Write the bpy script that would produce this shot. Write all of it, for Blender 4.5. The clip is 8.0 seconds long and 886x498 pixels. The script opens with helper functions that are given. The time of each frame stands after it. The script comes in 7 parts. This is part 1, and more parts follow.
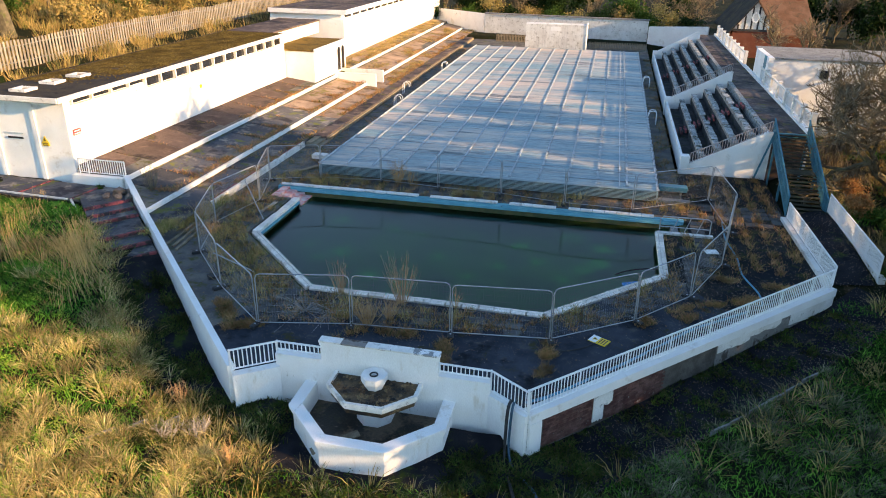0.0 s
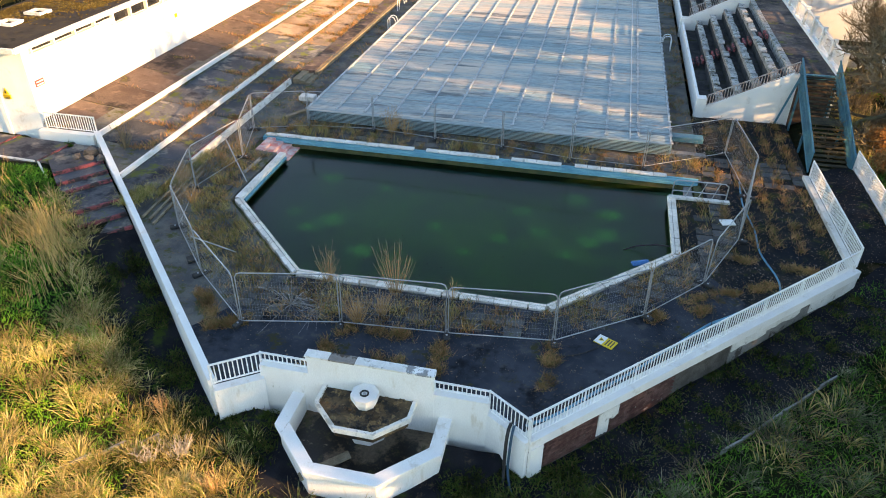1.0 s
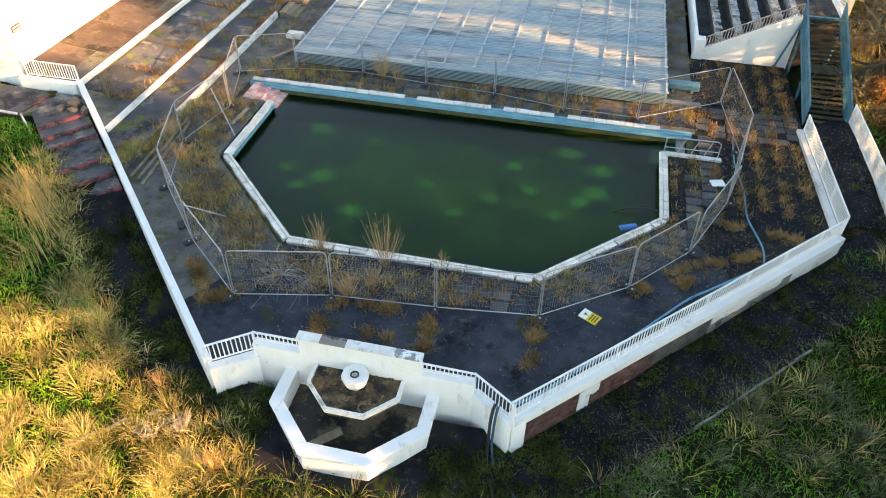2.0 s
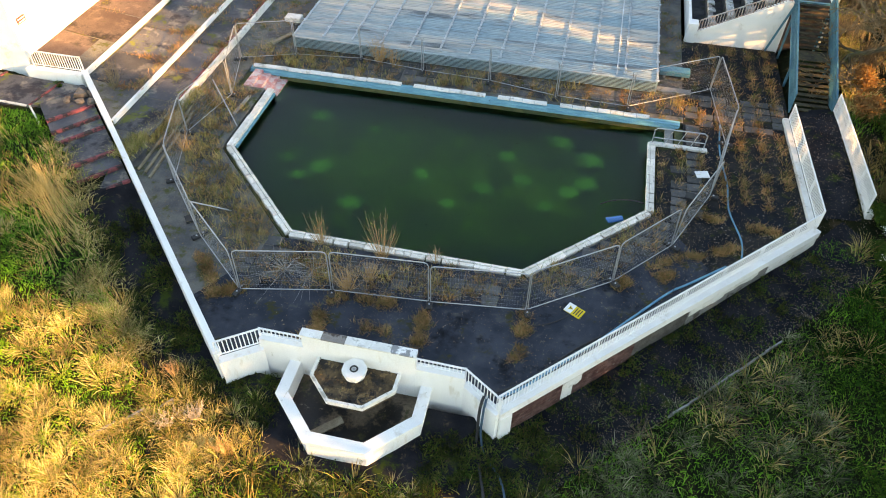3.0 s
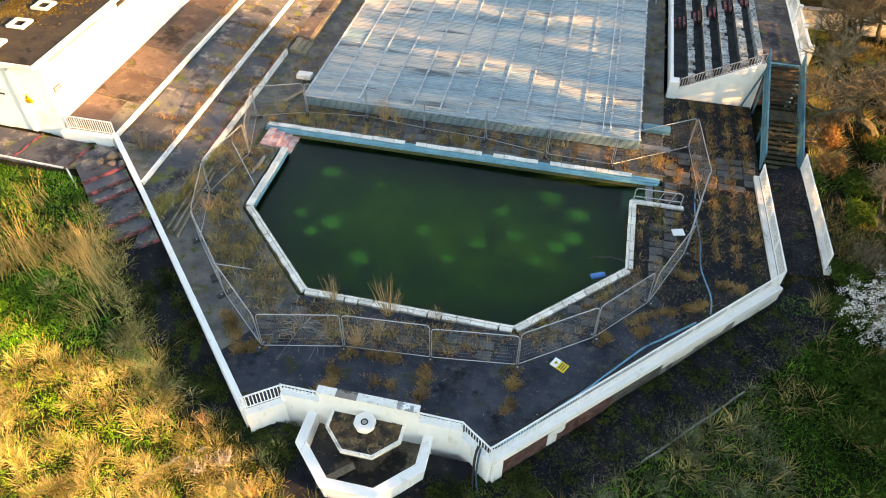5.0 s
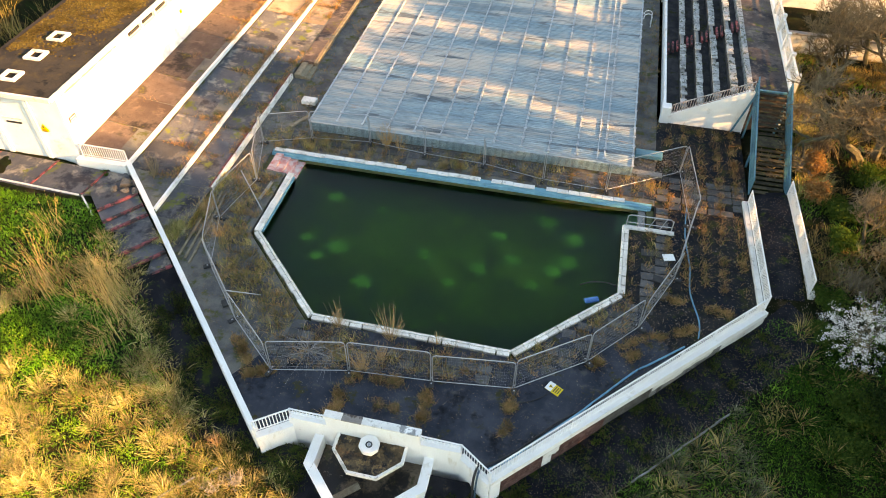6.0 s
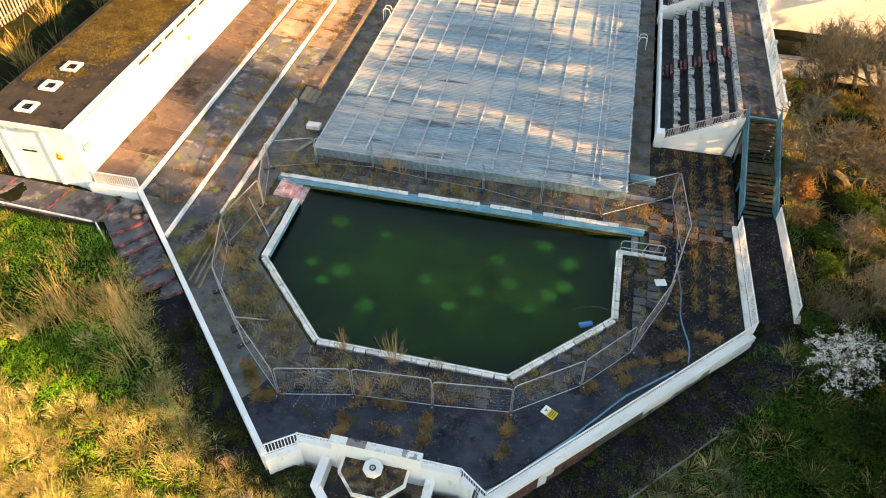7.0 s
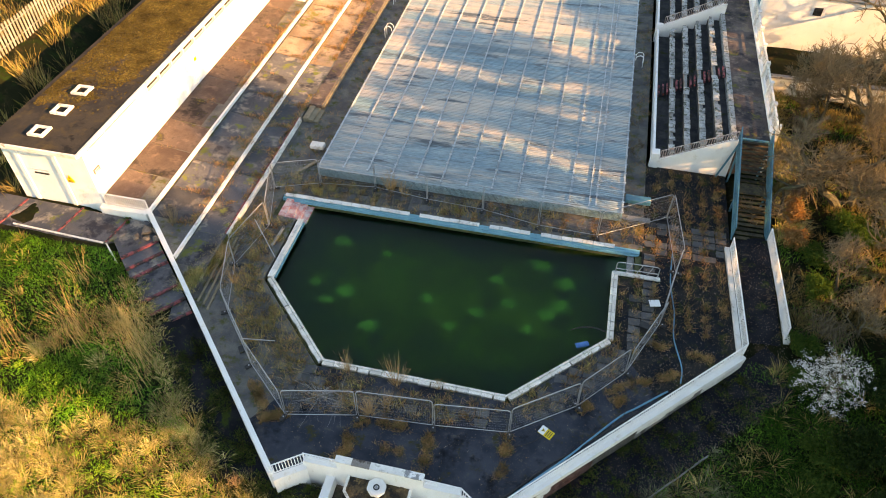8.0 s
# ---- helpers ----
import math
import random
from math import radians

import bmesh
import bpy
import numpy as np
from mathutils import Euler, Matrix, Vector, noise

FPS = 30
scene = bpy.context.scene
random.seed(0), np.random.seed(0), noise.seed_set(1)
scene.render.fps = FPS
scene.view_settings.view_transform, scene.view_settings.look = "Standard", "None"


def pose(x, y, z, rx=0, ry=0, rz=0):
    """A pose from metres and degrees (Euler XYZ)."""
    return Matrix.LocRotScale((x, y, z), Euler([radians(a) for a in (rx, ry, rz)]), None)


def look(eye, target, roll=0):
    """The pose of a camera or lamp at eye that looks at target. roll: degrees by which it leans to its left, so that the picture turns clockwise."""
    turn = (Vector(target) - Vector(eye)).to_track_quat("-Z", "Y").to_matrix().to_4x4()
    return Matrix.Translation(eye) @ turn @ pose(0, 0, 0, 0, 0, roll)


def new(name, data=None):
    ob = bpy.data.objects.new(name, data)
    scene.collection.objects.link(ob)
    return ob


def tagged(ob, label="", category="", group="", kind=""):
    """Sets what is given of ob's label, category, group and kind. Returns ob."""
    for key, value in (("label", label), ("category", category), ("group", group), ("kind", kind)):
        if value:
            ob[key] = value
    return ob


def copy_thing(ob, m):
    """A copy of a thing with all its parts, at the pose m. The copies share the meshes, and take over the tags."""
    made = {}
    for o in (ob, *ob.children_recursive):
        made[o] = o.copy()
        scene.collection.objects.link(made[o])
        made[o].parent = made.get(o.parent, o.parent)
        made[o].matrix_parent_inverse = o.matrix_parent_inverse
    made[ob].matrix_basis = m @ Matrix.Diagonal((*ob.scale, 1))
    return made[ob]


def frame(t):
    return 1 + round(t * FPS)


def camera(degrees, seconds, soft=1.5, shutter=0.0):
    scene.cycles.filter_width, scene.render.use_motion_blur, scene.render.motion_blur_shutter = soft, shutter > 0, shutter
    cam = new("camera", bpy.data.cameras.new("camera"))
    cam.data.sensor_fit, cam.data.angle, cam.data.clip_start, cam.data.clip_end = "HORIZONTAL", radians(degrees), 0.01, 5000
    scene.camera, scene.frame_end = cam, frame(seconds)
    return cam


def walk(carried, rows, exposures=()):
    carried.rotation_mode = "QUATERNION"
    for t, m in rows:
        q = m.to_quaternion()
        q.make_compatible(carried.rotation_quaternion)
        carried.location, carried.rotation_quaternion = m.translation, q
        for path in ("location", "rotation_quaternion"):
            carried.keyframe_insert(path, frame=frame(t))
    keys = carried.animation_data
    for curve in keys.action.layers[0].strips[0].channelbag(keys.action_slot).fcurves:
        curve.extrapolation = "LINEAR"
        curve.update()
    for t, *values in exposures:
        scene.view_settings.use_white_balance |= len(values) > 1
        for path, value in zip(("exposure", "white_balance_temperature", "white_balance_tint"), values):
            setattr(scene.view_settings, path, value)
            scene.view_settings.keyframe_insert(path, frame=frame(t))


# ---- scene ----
cam = camera(64.1, 8.0, 1.0)
PATH = [
    (0.0, pose(0.0, 0.0, 12.702, 65.985, -0.672, 12.961)),
    (0.5, pose(-0.293, 1.6, 13.684, 61.573, -0.468, 12.9)),
    (1.0, pose(-0.619, 3.37, 14.806, 57.139, -0.439, 12.91)),
    (1.5, pose(-0.757, 4.357, 15.896, 52.75, -0.663, 12.771)),
    (3.0, pose(-0.441, 4.926, 19.13, 44.808, -0.536, 12.841)),
    (3.5, pose(-0.37, 4.884, 20.156, 44.743, -0.468, 12.84)),
    (4.0, pose(-0.332, 4.785, 21.142, 44.724, -0.419, 12.84)),
    (4.5, pose(-0.31, 4.653, 22.131, 44.693, -0.38, 12.85)),
    (6.0, pose(-0.244, 4.417, 25.005, 44.604, -0.244, 12.86)),
    (6.5, pose(-0.221, 4.412, 25.966, 44.583, -0.205, 12.87)),
    (7.0, pose(-0.199, 4.421, 26.897, 44.569, -0.136, 12.9)),
    (7.5, pose(-0.22, 4.438, 27.809, 44.509, -0.136, 12.89)),
    (8.0, pose(-0.268, 4.572, 28.65, 44.261, -0.127, 12.91)),
]
walk(cam, PATH, [(0.0, 1.62, 7500, 11), (1.0, 2.08, 9300, 13), (3.0, 2.58, 12500, 16), (6.5, 2.48, 13300, 17), (8.0, 2.2, 12300, 17)])

# ---- light ----
SUN_UP, SUN_ROUND = 15.0, -11.0      # degrees above the horizon; degrees from +x towards +y
world = bpy.data.worlds.new("sky")
scene.world = world
world.use_nodes = True
sky = world.node_tree.nodes.new("ShaderNodeTexSky")
sky.sky_type, sky.sun_disc = "NISHITA", False
sky.sun_elevation, sky.sun_rotation = radians(SUN_UP), radians(90 - SUN_ROUND)
sky.ozone_density, sky.dust_density = 3.4, 0.05
back = world.node_tree.nodes["Background"]
back.inputs["Strength"].default_value = 0.135
world.node_tree.links.new(sky.outputs["Color"], back.inputs["Color"])
sun = new("sun", bpy.data.lights.new("sun", "SUN"))
sun.data.energy, sun.data.angle, sun.data.color = 4.2, radians(0.6), (1.0, 0.68, 0.38)
sun_way = Vector((math.cos(radians(SUN_UP)) * math.cos(radians(SUN_ROUND)),
                  math.cos(radians(SUN_UP)) * math.sin(radians(SUN_ROUND)), math.sin(radians(SUN_UP))))
sun.matrix_world = look(sun_way * 100, (0, 0, 0))


# ---- materials ----
def surface(name, c1, c2, fine=25.0, coarse=1.2, rough=0.85, bump=0.25, spots=(), rand=0.0, island=0.0, metal=0.0, grain=0.35, stretch=(1, 1, 1), spec=0.4):
    """Two colours blotched at a coarse scale, grained at a fine one. spots: (colour, scale, threshold, softness) layers
    of dirt, moss, wear or painted sunlight.
    """
    m = bpy.data.materials.new(name)
    m.use_nodes = True
    n, l = m.node_tree.nodes, m.node_tree.links
    bsdf = n["Principled BSDF"]
    pos = n.new("ShaderNodeNewGeometry")
    scl = n.new("ShaderNodeVectorMath")
    scl.operation = "MULTIPLY"
    scl.inputs[1].default_value = stretch
    l.new(pos.outputs["Position"], scl.inputs[0])

    def tex(scale, detail=4.0, rough_=0.6):
        t = n.new("ShaderNodeTexNoise")
        t.inputs["Scale"].default_value, t.inputs["Detail"].default_value, t.inputs["Roughness"].default_value = scale, detail, rough_
        l.new(scl.outputs[0], t.inputs["Vector"])
        return t.outputs["Fac"]

    def ramp(src, lo, hi):
        r = n.new("ShaderNodeMapRange")
        r.interpolation_type = "SMOOTHSTEP"
        r.inputs["From Min"].default_value, r.inputs["From Max"].default_value = lo, hi
        l.new(src, r.inputs["Value"])
        return r.outputs[0]

    def mix(fac, a, b, mode="MIX"):
        x = n.new("ShaderNodeMix")
        x.data_type, x.blend_type = "RGBA", mode
        for sock, v in ((x.inputs[0], fac), (x.inputs[6], a), (x.inputs[7], b)):
            if isinstance(v, (int, float)):
                sock.default_value = v
            elif isinstance(v, (tuple, list)):
                sock.default_value = (*v, 1.0)
            else:
                l.new(v, sock)
        return x.outputs[2]

    fine_fac = tex(fine, 5.0, 0.65)
    col = mix(ramp(tex(coarse), 0.35, 0.65), c1, c2)
    dark = n.new("ShaderNodeMapRange")
    dark.inputs["From Min"].default_value, dark.inputs["From Max"].default_value = 0.25, 0.75
    dark.inputs["To Min"].default_value, dark.inputs["To Max"].default_value = 1 - grain, 1 + grain
    l.new(fine_fac, dark.inputs["Value"])
    col = mix(1.0, col, dark.outputs[0], "MULTIPLY")
    for c, s, th, soft in spots:
        col = mix(ramp(tex(s, 6.0, 0.7), th - soft, th + soft), col, c)
    for amount, node, out in ((rand, "ShaderNodeObjectInfo", "Random"), (island, "ShaderNodeNewGeometry", "Random Per Island")):
        if amount:
            o = n.new(node)
            v = n.new("ShaderNodeMapRange")
            v.inputs["To Min"].default_value, v.inputs["To Max"].default_value = 1 - amount, 1 + amount
            l.new(o.outputs[out], v.inputs["Value"])
            col = mix(1.0, col, v.outputs[0], "MULTIPLY")
    l.new(col, bsdf.inputs["Base Color"])
    bsdf.inputs["Roughness"].default_value, bsdf.inputs["Metallic"].default_value = rough, metal
    bsdf.inputs["Specular IOR Level"].default_value = spec if rough < 0.84 else 0.12
    if bump:
        b = n.new("ShaderNodeBump")
        b.inputs["Strength"].default_value, b.inputs["Distance"].default_value = bump, 0.02
        l.new(fine_fac, b.inputs["Height"])
        l.new(b.outputs[0], bsdf.inputs["Normal"])
    return m


def blades(name, cols, rough=0.7, trans=0.35, patch=None):
    """Grass and leaves: each blade its own tone out of a row of colours."""
    m = bpy.data.materials.new(name)
    m.use_nodes = True
    n, l = m.node_tree.nodes, m.node_tree.links
    bsdf = n["Principled BSDF"]
    g = n.new("ShaderNodeNewGeometry")
    r = n.new("ShaderNodeValToRGB")
    while len(r.color_ramp.elements) < len(cols):
        r.color_ramp.elements.new(0.5)
    for i, c in enumerate(cols):
        r.color_ramp.elements[i].position = i / max(1, len(cols) - 1)
        r.color_ramp.elements[i].color = (*c, 1)
    l.new(g.outputs["Random Per Island"], r.inputs[0])
    col = r.outputs[0]
    if patch:
        # whole clumps differ in tone: (scale, least, most)
        t = n.new("ShaderNodeTexNoise")
        t.inputs["Scale"].default_value, t.inputs["Detail"].default_value = patch[0], 3.0
        l.new(g.outputs["Position"], t.inputs["Vector"])
        v = n.new("ShaderNodeMapRange")
        v.inputs["From Min"].default_value, v.inputs["From Max"].default_value = 0.32, 0.68
        v.inputs["To Min"].default_value, v.inputs["To Max"].default_value = patch[1], patch[2]
        l.new(t.outputs["Fac"], v.inputs["Value"])
        x = n.new("ShaderNodeMix")
        x.data_type, x.blend_type = "RGBA", "MULTIPLY"
        x.inputs[0].default_value = 1.0
        l.new(col, x.inputs[6])
        l.new(v.outputs[0], x.inputs[7])
        col = x.outputs[2]
    l.new(col, bsdf.inputs["Base Color"])
    bsdf.inputs["Roughness"].default_value = rough
    bsdf.inputs["Specular IOR Level"].default_value = 0.1
    t = n.new("ShaderNodeBsdfTranslucent")
    l.new(col, t.inputs["Color"])
    x = n.new("ShaderNodeMixShader")
    x.inputs[0].default_value = trans
    l.new(bsdf.outputs[0], x.inputs[1])
    l.new(t.outputs[0], x.inputs[2])
    l.new(x.outputs[0], n["Material Output"].inputs["Surface"])
    return m


M = dict(
    asphalt=surface("asphalt", (0.023, 0.03, 0.042), (0.048, 0.056, 0.071), 45, 0.7, 0.85, 0.6,
                    [((0.0744, 0.0713, 0.0682), 1.4, 0.62, 0.06), ((0.0465, 0.0434, 0.0155), 0.9, 0.62, 0.05), ((0.217, 0.211, 0.205), 22.0, 0.71, 0.02), ((0.00868, 0.0093, 0.0124), 0.5, 0.6, 0.08)]),
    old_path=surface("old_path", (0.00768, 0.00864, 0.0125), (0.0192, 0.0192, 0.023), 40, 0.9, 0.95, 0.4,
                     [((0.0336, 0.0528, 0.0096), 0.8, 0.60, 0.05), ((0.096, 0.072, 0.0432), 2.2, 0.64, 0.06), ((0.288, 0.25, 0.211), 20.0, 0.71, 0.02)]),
    terrace=surface("terrace_asphalt", (0.0759, 0.0567, 0.0547), (0.136, 0.106, 0.0963), 35, 0.5, 0.92, 0.35,
                    [((0.223, 0.167, 0.136), 1.3, 0.58, 0.08), ((0.0304, 0.0304, 0.0365), 0.45, 0.57, 0.07), ((0.132, 0.121, 0.0355), 1.1, 0.62, 0.05), ((0.203, 0.182, 0.162), 9.0, 0.70, 0.03)]),
    terrace_dark=surface("dark_terrace_asphalt", (0.074, 0.076, 0.087), (0.128, 0.125, 0.13), 35, 0.5, 0.9, 0.35,
                         [((0.252, 0.221, 0.189), 0.9, 0.58, 0.06), ((0.0357, 0.0368, 0.0462), 0.5, 0.57, 0.07), ((0.136, 0.147, 0.042), 0.8, 0.60, 0.05), ((0.294, 0.263, 0.231), 7.0, 0.70, 0.03)], rand=0.3),
    terrace_slab=surface("brown_terrace_asphalt", (0.0825, 0.0578, 0.052), (0.136, 0.101, 0.0875), 35, 0.5, 0.92, 0.35,
                         [((0.174, 0.123, 0.099), 1.3, 0.60, 0.08), ((0.0372, 0.0314, 0.0314), 0.5, 0.57, 0.07), ((0.107, 0.0908, 0.0289), 1.0, 0.64, 0.05)], rand=0.2),
    # sunlit look of the far terraces, put into a paler, warmer asphalt colour
    terrace_dry=surface("sunlit_terrace_asphalt", (0.255, 0.181, 0.128), (0.383, 0.281, 0.208), 35, 0.6, 0.92, 0.35,
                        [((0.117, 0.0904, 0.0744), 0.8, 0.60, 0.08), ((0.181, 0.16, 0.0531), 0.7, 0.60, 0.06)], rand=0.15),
    bench=surface("worn_bench", (0.288, 0.296, 0.296), (0.416, 0.416, 0.4), 16, 2.5, 0.85, 0.4, [((0.104, 0.112, 0.08), 3.5, 0.56, 0.05), ((0.04, 0.04, 0.032), 7.0, 0.62, 0.04), ((0.544, 0.528, 0.496), 5.0, 0.64, 0.04)], rand=0.25, grain=0.3),
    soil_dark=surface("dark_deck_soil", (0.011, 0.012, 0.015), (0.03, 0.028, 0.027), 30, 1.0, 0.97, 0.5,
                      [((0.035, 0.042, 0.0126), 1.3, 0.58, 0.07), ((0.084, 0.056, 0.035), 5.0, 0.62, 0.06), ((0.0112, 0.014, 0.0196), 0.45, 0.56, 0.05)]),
    soil=surface("deck_soil", (0.0882, 0.0882, 0.0907), (0.163, 0.154, 0.138), 30, 1.0, 0.97, 0.5,
                 [((0.0756, 0.082, 0.0252), 1.3, 0.58, 0.07), ((0.202, 0.126, 0.063), 5.0, 0.64, 0.06)]),
    flag=surface("flagstone", (0.068, 0.069, 0.072), (0.112, 0.108, 0.104), 30, 1.5, 0.9, 0.3,
                 [((0.0693, 0.0693, 0.0347), 2.0, 0.62, 0.08), ((0.278, 0.266, 0.248), 12, 0.68, 0.04)], rand=0.3),
    flags=surface("flagstone_far", (0.068, 0.069, 0.072), (0.112, 0.108, 0.104), 30, 1.5, 0.9, 0.3,
                  [((0.0693, 0.0693, 0.0347), 2.0, 0.62, 0.08)], island=0.3),
    white=surface("white_paint", (0.78, 0.77, 0.75), (0.84, 0.83, 0.81), 40, 0.8, 0.7, 0.12,
                  [((0.66, 0.62, 0.57), 1.2, 0.62, 0.07), ((0.44, 0.40, 0.34), 4.0, 0.75, 0.03), ((0.18, 0.16, 0.13), 9.0, 0.765, 0.02)], grain=0.08),
    white_worn=surface("white_paint_worn", (0.66, 0.63, 0.58), (0.78, 0.76, 0.72), 30, 1.0, 0.8, 0.25,
                       [((0.40, 0.37, 0.32), 2.6, 0.60, 0.06), ((0.22, 0.20, 0.17), 5.0, 0.66, 0.04), ((0.08, 0.08, 0.06), 9.0, 0.69, 0.03)], grain=0.15, rand=0.08),
    coping=surface("worn_coping", (0.76, 0.67, 0.58), (0.86, 0.79, 0.71), 26, 1.6, 0.85, 0.35,
                   [((0.42, 0.37, 0.31), 3.2, 0.62, 0.06), ((0.16, 0.14, 0.11), 5.5, 0.67, 0.04), ((0.07, 0.07, 0.05), 11.0, 0.68, 0.03)], grain=0.2, rand=0.14),
    white_stain=surface("stained_white_paint", (0.79, 0.78, 0.76), (0.85, 0.84, 0.82), 40, 0.8, 0.75, 0.15,
                        [((0.68, 0.63, 0.56), 1.6, 0.62, 0.08), ((0.45, 0.42, 0.36), 4.5, 0.68, 0.05), ((0.22, 0.21, 0.18), 7.0, 0.73, 0.03), ((0.10, 0.09, 0.08), 13.0, 0.745, 0.02)], grain=0.1, stretch=(1, 1, 0.35)),
    chipped=surface("chipped_coping_paint", (0.76, 0.75, 0.73), (0.82, 0.81, 0.79), 30, 1.0, 0.8, 0.3,
                    [((0.26, 0.26, 0.26), 2.6, 0.52, 0.03), ((0.12, 0.12, 0.11), 6.0, 0.62, 0.03)], grain=0.15),
    hole_dark=surface("dark_opening", (0.012, 0.012, 0.012), (0.03, 0.028, 0.026), 10, 3, 0.9, 0.0),
    rail=surface("white_rail", (0.75, 0.76, 0.77), (0.82, 0.82, 0.82), 60, 2.0, 0.5, 0.05, [((0.30, 0.16, 0.08), 9.0, 0.76, 0.02)], grain=0.06),
    rail_pale=surface("pale_batten", (0.4, 0.45, 0.48), (0.56, 0.6, 0.63), 30, 2.0, 0.6, 0.1, [((0.216, 0.158, 0.158), 3.0, 0.66, 0.04)], grain=0.15),
    rail_rust=surface("rusted_rail", (0.45, 0.42, 0.42), (0.30, 0.20, 0.16), 60, 3.0, 0.7, 0.1, grain=0.3),
    brick=surface("brick", (0.102, 0.0442, 0.0382), (0.162, 0.085, 0.0723), 50, 2.5, 0.9, 0.3, [((0.34, 0.315, 0.281), 4.0, 0.66, 0.04)], rand=0.3),
    mortar=surface("mortar", (0.08, 0.068, 0.06), (0.136, 0.12, 0.104), 50, 2.0, 0.95, 0.4),
    render_grey=surface("bare_render", (0.204, 0.187, 0.17), (0.306, 0.289, 0.272), 40, 2.0, 0.92, 0.4, [((0.085, 0.068, 0.0595), 2.0, 0.54, 0.06), ((0.51, 0.493, 0.468), 1.5, 0.66, 0.03)]),
    blue=surface("pool_blue", (0.085, 0.315, 0.399), (0.136, 0.391, 0.468), 30, 1.0, 0.6, 0.15, [((0.468, 0.493, 0.468), 4.0, 0.68, 0.03), ((0.051, 0.068, 0.051), 5.0, 0.70, 0.04)], grain=0.15),
    blue_steel=surface("blue_painted_steel", (0.028, 0.136, 0.2), (0.048, 0.2, 0.264), 30, 1.3, 0.55, 0.1, [((0.28, 0.288, 0.272), 4.0, 0.66, 0.04), ((0.096, 0.048, 0.024), 7.0, 0.68, 0.03)], grain=0.2),
    red=surface("red_paint", (0.357, 0.0935, 0.102), (0.221, 0.0638, 0.068), 30, 2.0, 0.85, 0.2, [((0.051, 0.0425, 0.0425), 3.0, 0.50, 0.06), ((0.425, 0.357, 0.34), 8.0, 0.68, 0.04)], grain=0.3),
    pink=surface("faded_red_paint", (0.62, 0.22, 0.20), (0.70, 0.50, 0.46), 30, 3.0, 0.85, 0.2, [((0.6, 0.57, 0.53), 5.0, 0.58, 0.05)], grain=0.2),
    roof=surface("roof_felt", (0.03, 0.027, 0.0255), (0.0495, 0.042, 0.0345), 30, 0.7, 0.95, 0.4, [((0.075, 0.0562, 0.03), 1.2, 0.60, 0.10), ((0.105, 0.09, 0.075), 8.0, 0.68, 0.05), ((0.015, 0.015, 0.015), 0.8, 0.62, 0.06)]),
    moss=surface("roof_moss", (0.13, 0.082, 0.018), (0.21, 0.13, 0.03), 14, 1.0, 1.0, 1.0, [((0.07, 0.055, 0.02), 1.6, 0.60, 0.07)], grain=0.6),
    glass_dark=surface("dark_glass", (0.01, 0.012, 0.016), (0.02, 0.022, 0.028), 10, 2, 0.12, 0.0, spec=0.6),
    # the pale warm spots put sunlit patches into the boards' colour
    cover=surface("cover_board", (0.163, 0.28, 0.325), (0.293, 0.358, 0.37), 14, 0.35, 0.46, 0.12,
                  [((0.142, 0.208, 0.233), 0.6, 0.58, 0.06), ((0.533, 0.45, 0.382), 0.5, 0.53, 0.08), ((0.416, 0.299, 0.242), 1.5, 0.65, 0.04), ((0.091, 0.111, 0.124), 1.1, 0.60, 0.05), ((0.133, 0.125, 0.116), 3.0, 0.70, 0.04), ((0.299, 0.0832, 0.0499), 1.6, 0.765, 0.012)], rand=0.09, grain=0.45, stretch=(0.16, 1, 1)),
    # far boards carry the same painted sunlit patches
    covers=surface("cover_board_far", (0.163, 0.28, 0.325), (0.293, 0.358, 0.37), 14, 0.35, 0.46, 0.12,
                  [((0.142, 0.208, 0.233), 0.6, 0.58, 0.06), ((0.533, 0.45, 0.382), 0.5, 0.53, 0.08), ((0.416, 0.299, 0.242), 1.5, 0.65, 0.04), ((0.091, 0.111, 0.124), 1.1, 0.60, 0.05), ((0.133, 0.125, 0.116), 3.0, 0.70, 0.04), ((0.299, 0.0832, 0.0499), 1.6, 0.765, 0.012)], island=0.09, grain=0.45, stretch=(0.16, 1, 1)),
    fascia=surface("fascia_board", (0.177, 0.299, 0.34), (0.245, 0.354, 0.381), 25, 0.8, 0.6, 0.1, [((0.17, 0.204, 0.204), 2.5, 0.66, 0.05)], grain=0.15),
    galv=surface("galvanised_steel", (0.357, 0.374, 0.391), (0.425, 0.433, 0.451), 50, 3.0, 0.45, 0.05, metal=0.6, grain=0.15),
    timber=surface("weathered_timber", (0.204, 0.162, 0.111), (0.281, 0.23, 0.162), 30, 3.0, 0.9, 0.3, grain=0.35),
    timber_dark=surface("dark_timber", (0.04, 0.036, 0.028), (0.08, 0.068, 0.044), 30, 2.0, 0.9, 0.3, [((0.112, 0.112, 0.04), 3.0, 0.62, 0.05)], rand=0.35, grain=0.35),
    concrete=surface("concrete", (0.208, 0.2, 0.192), (0.288, 0.28, 0.264), 30, 1.3, 0.92, 0.3, [((0.072, 0.072, 0.048), 2.6, 0.60, 0.06)]),
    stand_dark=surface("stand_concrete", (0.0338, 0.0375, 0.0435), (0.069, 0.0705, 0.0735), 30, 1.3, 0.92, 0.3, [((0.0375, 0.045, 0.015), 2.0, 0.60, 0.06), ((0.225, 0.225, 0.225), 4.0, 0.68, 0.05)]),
    rubble=surface("rubble", (0.12, 0.0975, 0.0825), (0.195, 0.158, 0.135), 20, 3.0, 0.95, 0.5),
    black=surface("black_rubber", (0.02, 0.02, 0.022), (0.035, 0.035, 0.035), 40, 3, 0.7, 0.1),
